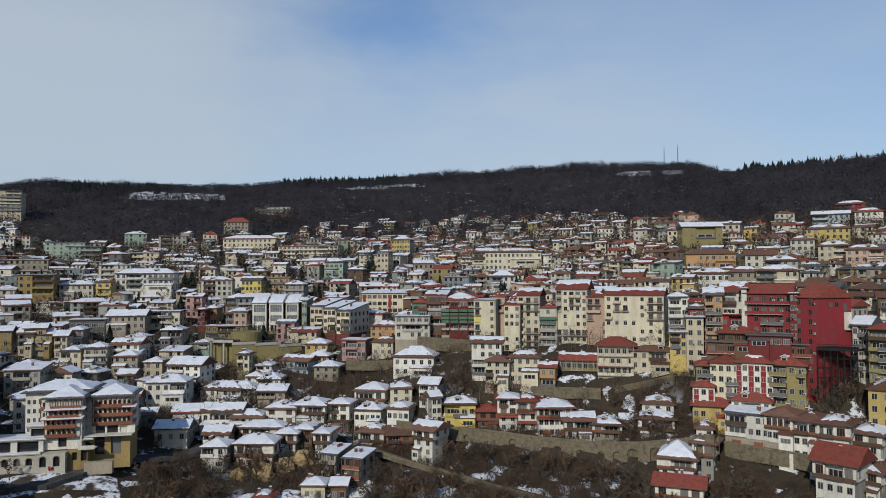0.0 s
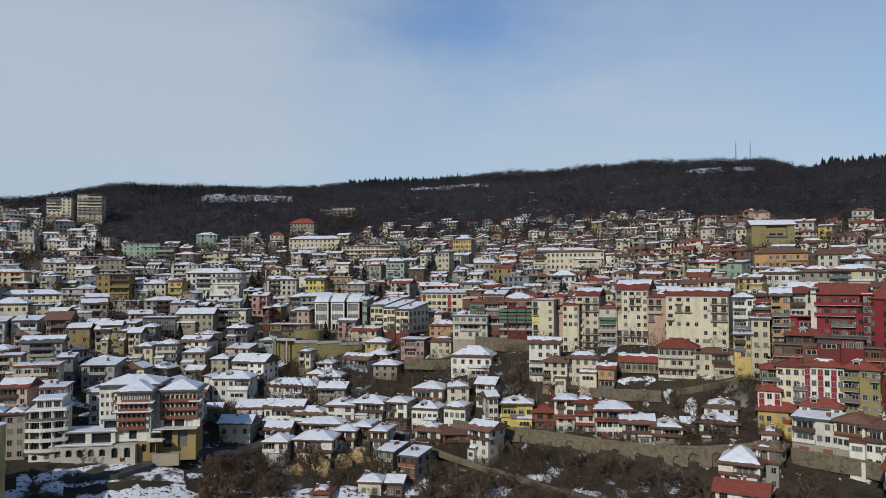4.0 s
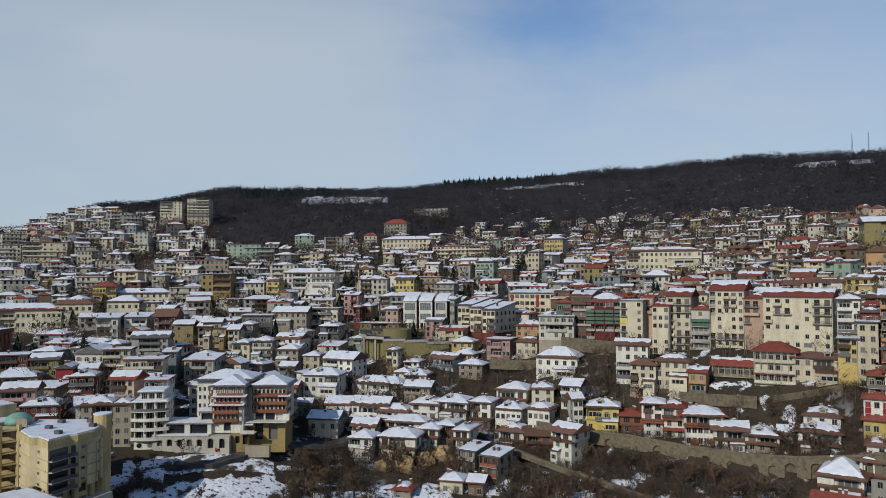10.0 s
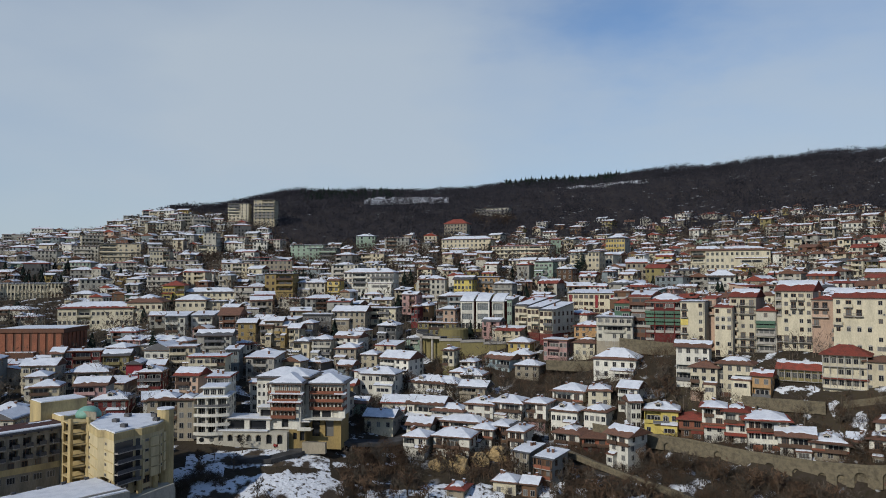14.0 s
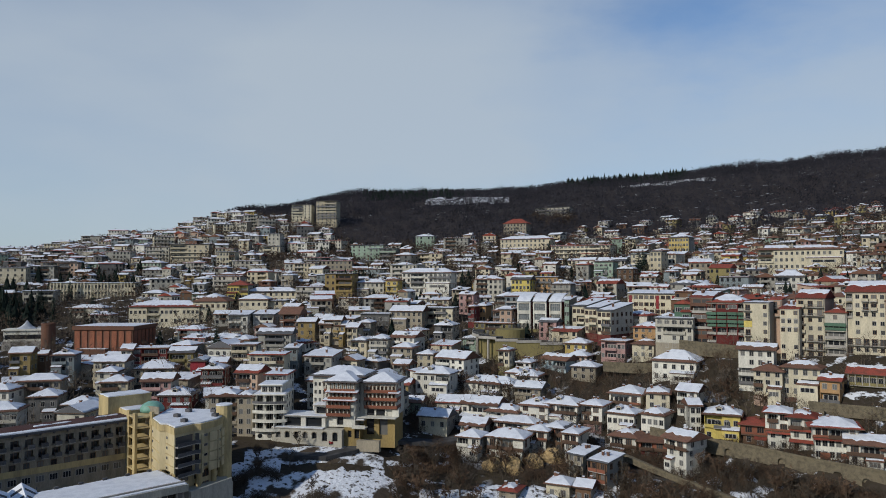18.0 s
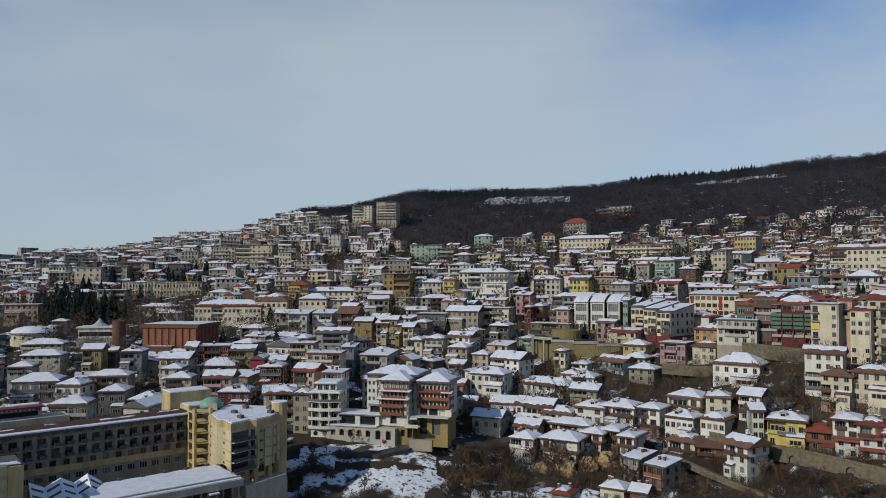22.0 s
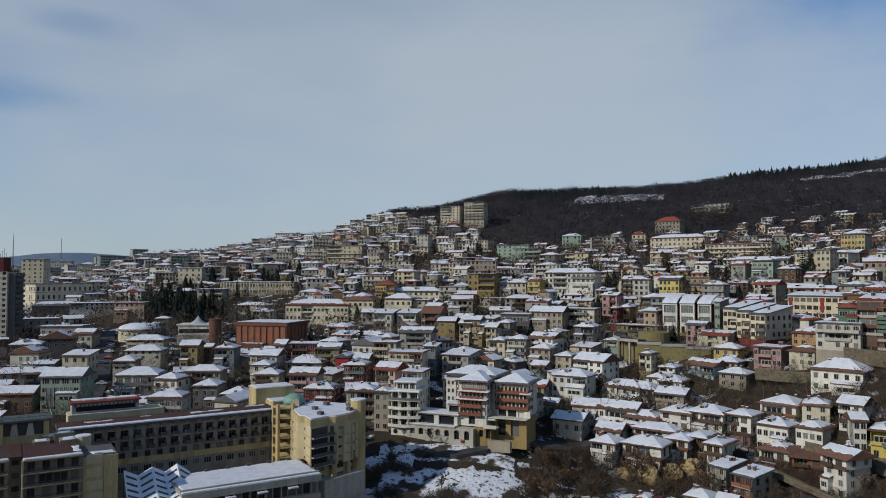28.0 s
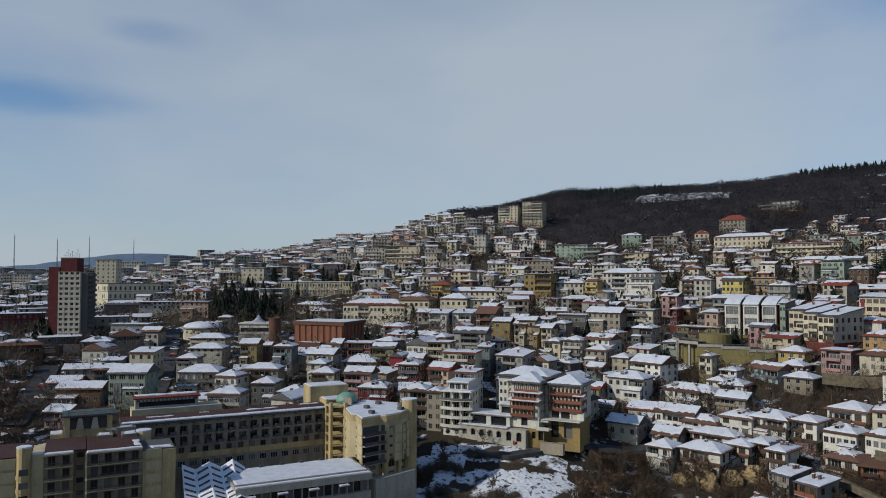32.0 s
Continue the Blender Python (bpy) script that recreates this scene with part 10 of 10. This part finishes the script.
def bay_unit(x, y, eave, w, yaw):
    """A tall white frame round two glazed bays over an open storey, under a snowy curved roof."""
    t = thing("glazed_bay", pose(x, y, eave, 0, 0, yaw), "white framed bay with glazed storeys under a curved snowy roof", "building", "glazed bays")
    part("core", boxes((-w / 2, 0.6, -22, w / 2, 12, 0.4)), WALLS["darkred"], t, "dark red core wall")
    part("frame", boxes((-w / 2, -0.6, -12.5, -w / 2 + 0.6, 0.62, 0.4), (w / 2 - 0.6, -0.6, -12.5, w / 2, 0.62, 0.4), (-w / 2 + 0.6, -0.6, -0.3, w / 2 - 0.6, 0.62, 0.4)), WALLS["white"], t)
    for z, h in ((-3.6, 3.2), (-8.0, 2.6)):
        part("window_band", boxes((-w / 2 + 0.7, -0.1, z, w / 2 - 0.7, 0.55, z + h)), GLASS_PALE, t, "band of glass coloured pale for reflections and curtains")
        part("transom", boxes((-w / 2 + 0.7, -0.2, z + h * 0.62, w / 2 - 0.7, -0.101, z + h * 0.62 + 0.12)), FRAME_WHITE, t)
        for k in range(1, 5):
            px = -w / 2 + 0.7 + (w - 1.4) * k / 5
            part("mullion", boxes((px - 0.07, -0.2, z, px + 0.07, -0.101, z + h)), FRAME_WHITE, t)
        part("spandrel", boxes((-w / 2 + 0.6, -0.55, z - 1.7, w / 2 - 0.6, 0.6, z - 0.02)), WALLS["white"], t)
    part("loggia_glass", boxes((-w / 2 + 0.7, 0.3, -12.4, w / 2 - 0.7, 0.58, -9.8)), GLASS, t)
    for k in range(4):
        px = -w / 2 + 0.3 + (w - 0.6) * k / 3
        part("pillar", boxes((px - 0.2, -0.5, -12.5, px + 0.2, 0.1, -9.72)), WALLS["white"], t)
    part("base", boxes((-w / 2 - 0.3, -0.7, -22, w / 2 + 0.3, 0.59, -12.5)), WALLS["olive"], t, "olive plastered base")
    for mat, nm, lift in ((TILE_GREY, "roof", 0.4), (SNOW, "roof_snow", 0.62)):
        bm = bmesh.new()
        rows = []
        for k in range(9):
            f = k / 8
            yy, zz = -1.0 + 12.5 * f, lift + 3.6 * math.sin(f * math.pi / 2) ** 0.8
            rows.append([bm.verts.new((s * (w / 2 + 0.1), yy, zz + dz)) for dz in (0, 0.2) for s in (-1, 1)])
        for a, b in zip(rows, rows[1:]):
            for i, j in ((0, 1), (1, 3), (3, 2), (2, 0)):
                bm.faces.new((a[i], a[j], b[j], b[i]))
        bm.faces.new([rows[0][i] for i in (0, 1, 3, 2)])
        part(nm, bm, mat, t)


for unit in [(-94.1, 333.4, 77.5, 6.4, 3), (-86.8, 335.0, 77.5, 6.4, 2), (-79.8, 337.0, 77.4, 5.9, 0)]:
    bay_unit(*unit)

# curved street on a viaduct below the municipal building
t = thing("viaduct", pose(0, 0, 0), "curved street on ochre walls and concrete pillars", "viaduct", kind="structure")
line = [Vector((p[0] * 1.06, p[1] * 1.06, p[2] - 1.6)) for p in ((-107, 300, 67.0), (-104, 291, 66.0), (-98.7, 284.5, 65.4), (-90.3, 282.2, 64.6), (-82.0, 284.5, 64.0), (-73.6, 289.3, 63.0), (-66, 294, 62.4))]
for k, (a, b) in enumerate(zip(line, line[1:])):
    d = (b - a).to_2d().normalized()
    n = Vector((-d.y, d.x, 0))
    l = (b - a).to_2d().length + 0.4
    m = pose(*a, 0, 0, math.degrees(math.atan2(d.y, d.x)))
    for nm, shape, mat, label in (("deck", (-0.2, 0, -0.9, l, 5.0, 0), ASPHALT, ""), ("deck_edge", (-0.2, -0.25, -1.0, l, -0.002, 0.15), CONCRETE, ""), ("rail", (-0.2, -0.2, 0.9, l, -0.12, 1.0), METAL, ""), ("back_wall", (-0.2, 3.2 if k < 3 else 0.1, -20, l, 5.2, -0.91), WALLS["olive"], "olive plastered wall")):
        ob = part(nm, boxes(shape), mat, t, label)
        ob.matrix_basis = m
    if k < 4:
        ob = part("pillar", boxes((l / 2 - 0.4, 0.2, -20, l / 2 + 0.4, 1.0, -0.91)), CONCRETE, t)
        ob.matrix_basis = m
    for q in range(5):
        ob = part("rail_post", boxes((l * q / 5, -0.19, 0.15, l * q / 5 + 0.08, -0.12, 0.9)), METAL, t)
        ob.matrix_basis = m
bm = bmesh.new()
ring_mesh(bm, [(6.5, 45), (6.5, 66.4), (6.2, 66.5)], 24)
ob = part("drum", bm, WALLS["olive"], t, "rounded ochre terrace wall")
ob.matrix_basis = pose(-94, 313, 0)


def rock_face(x, y, w, h, seed):
    """A weathered block of rock standing out of the slope."""
    bm = bmesh.new()
    bmesh.ops.create_icosphere(bm, subdivisions=4, radius=1.0)
    for v in bm.verts:
        p = v.co.copy()
        k = 1 + 0.35 * noise.noise(p * 1.3 + Vector((seed, 0, 0))) + 0.18 * noise.noise(p * 4.0 + Vector((0, seed, 0)))
        v.co = Vector((p.x * k * w / 2, p.y * k * 2.6, max(p.z, -0.8) * k * h / 2))
    ob = part("rock_face", bm, ROCK)
    ob.matrix_world = pose(x, y, ground_at(x, y) + h * 0.12, 0, 0, 15)
    return tagged(ob, "bare ochre rock face below the old houses", "rock", "rock faces")


for k, (x, y, w, h) in enumerate(((-61.5, 223, 7, 7), (-51.7, 234, 8, 6), (-56.9, 229, 6, 5), (-68, 222, 6, 5), (-44, 236, 6, 4))):
    rock_face(x, y, w, h, k * 3.7)
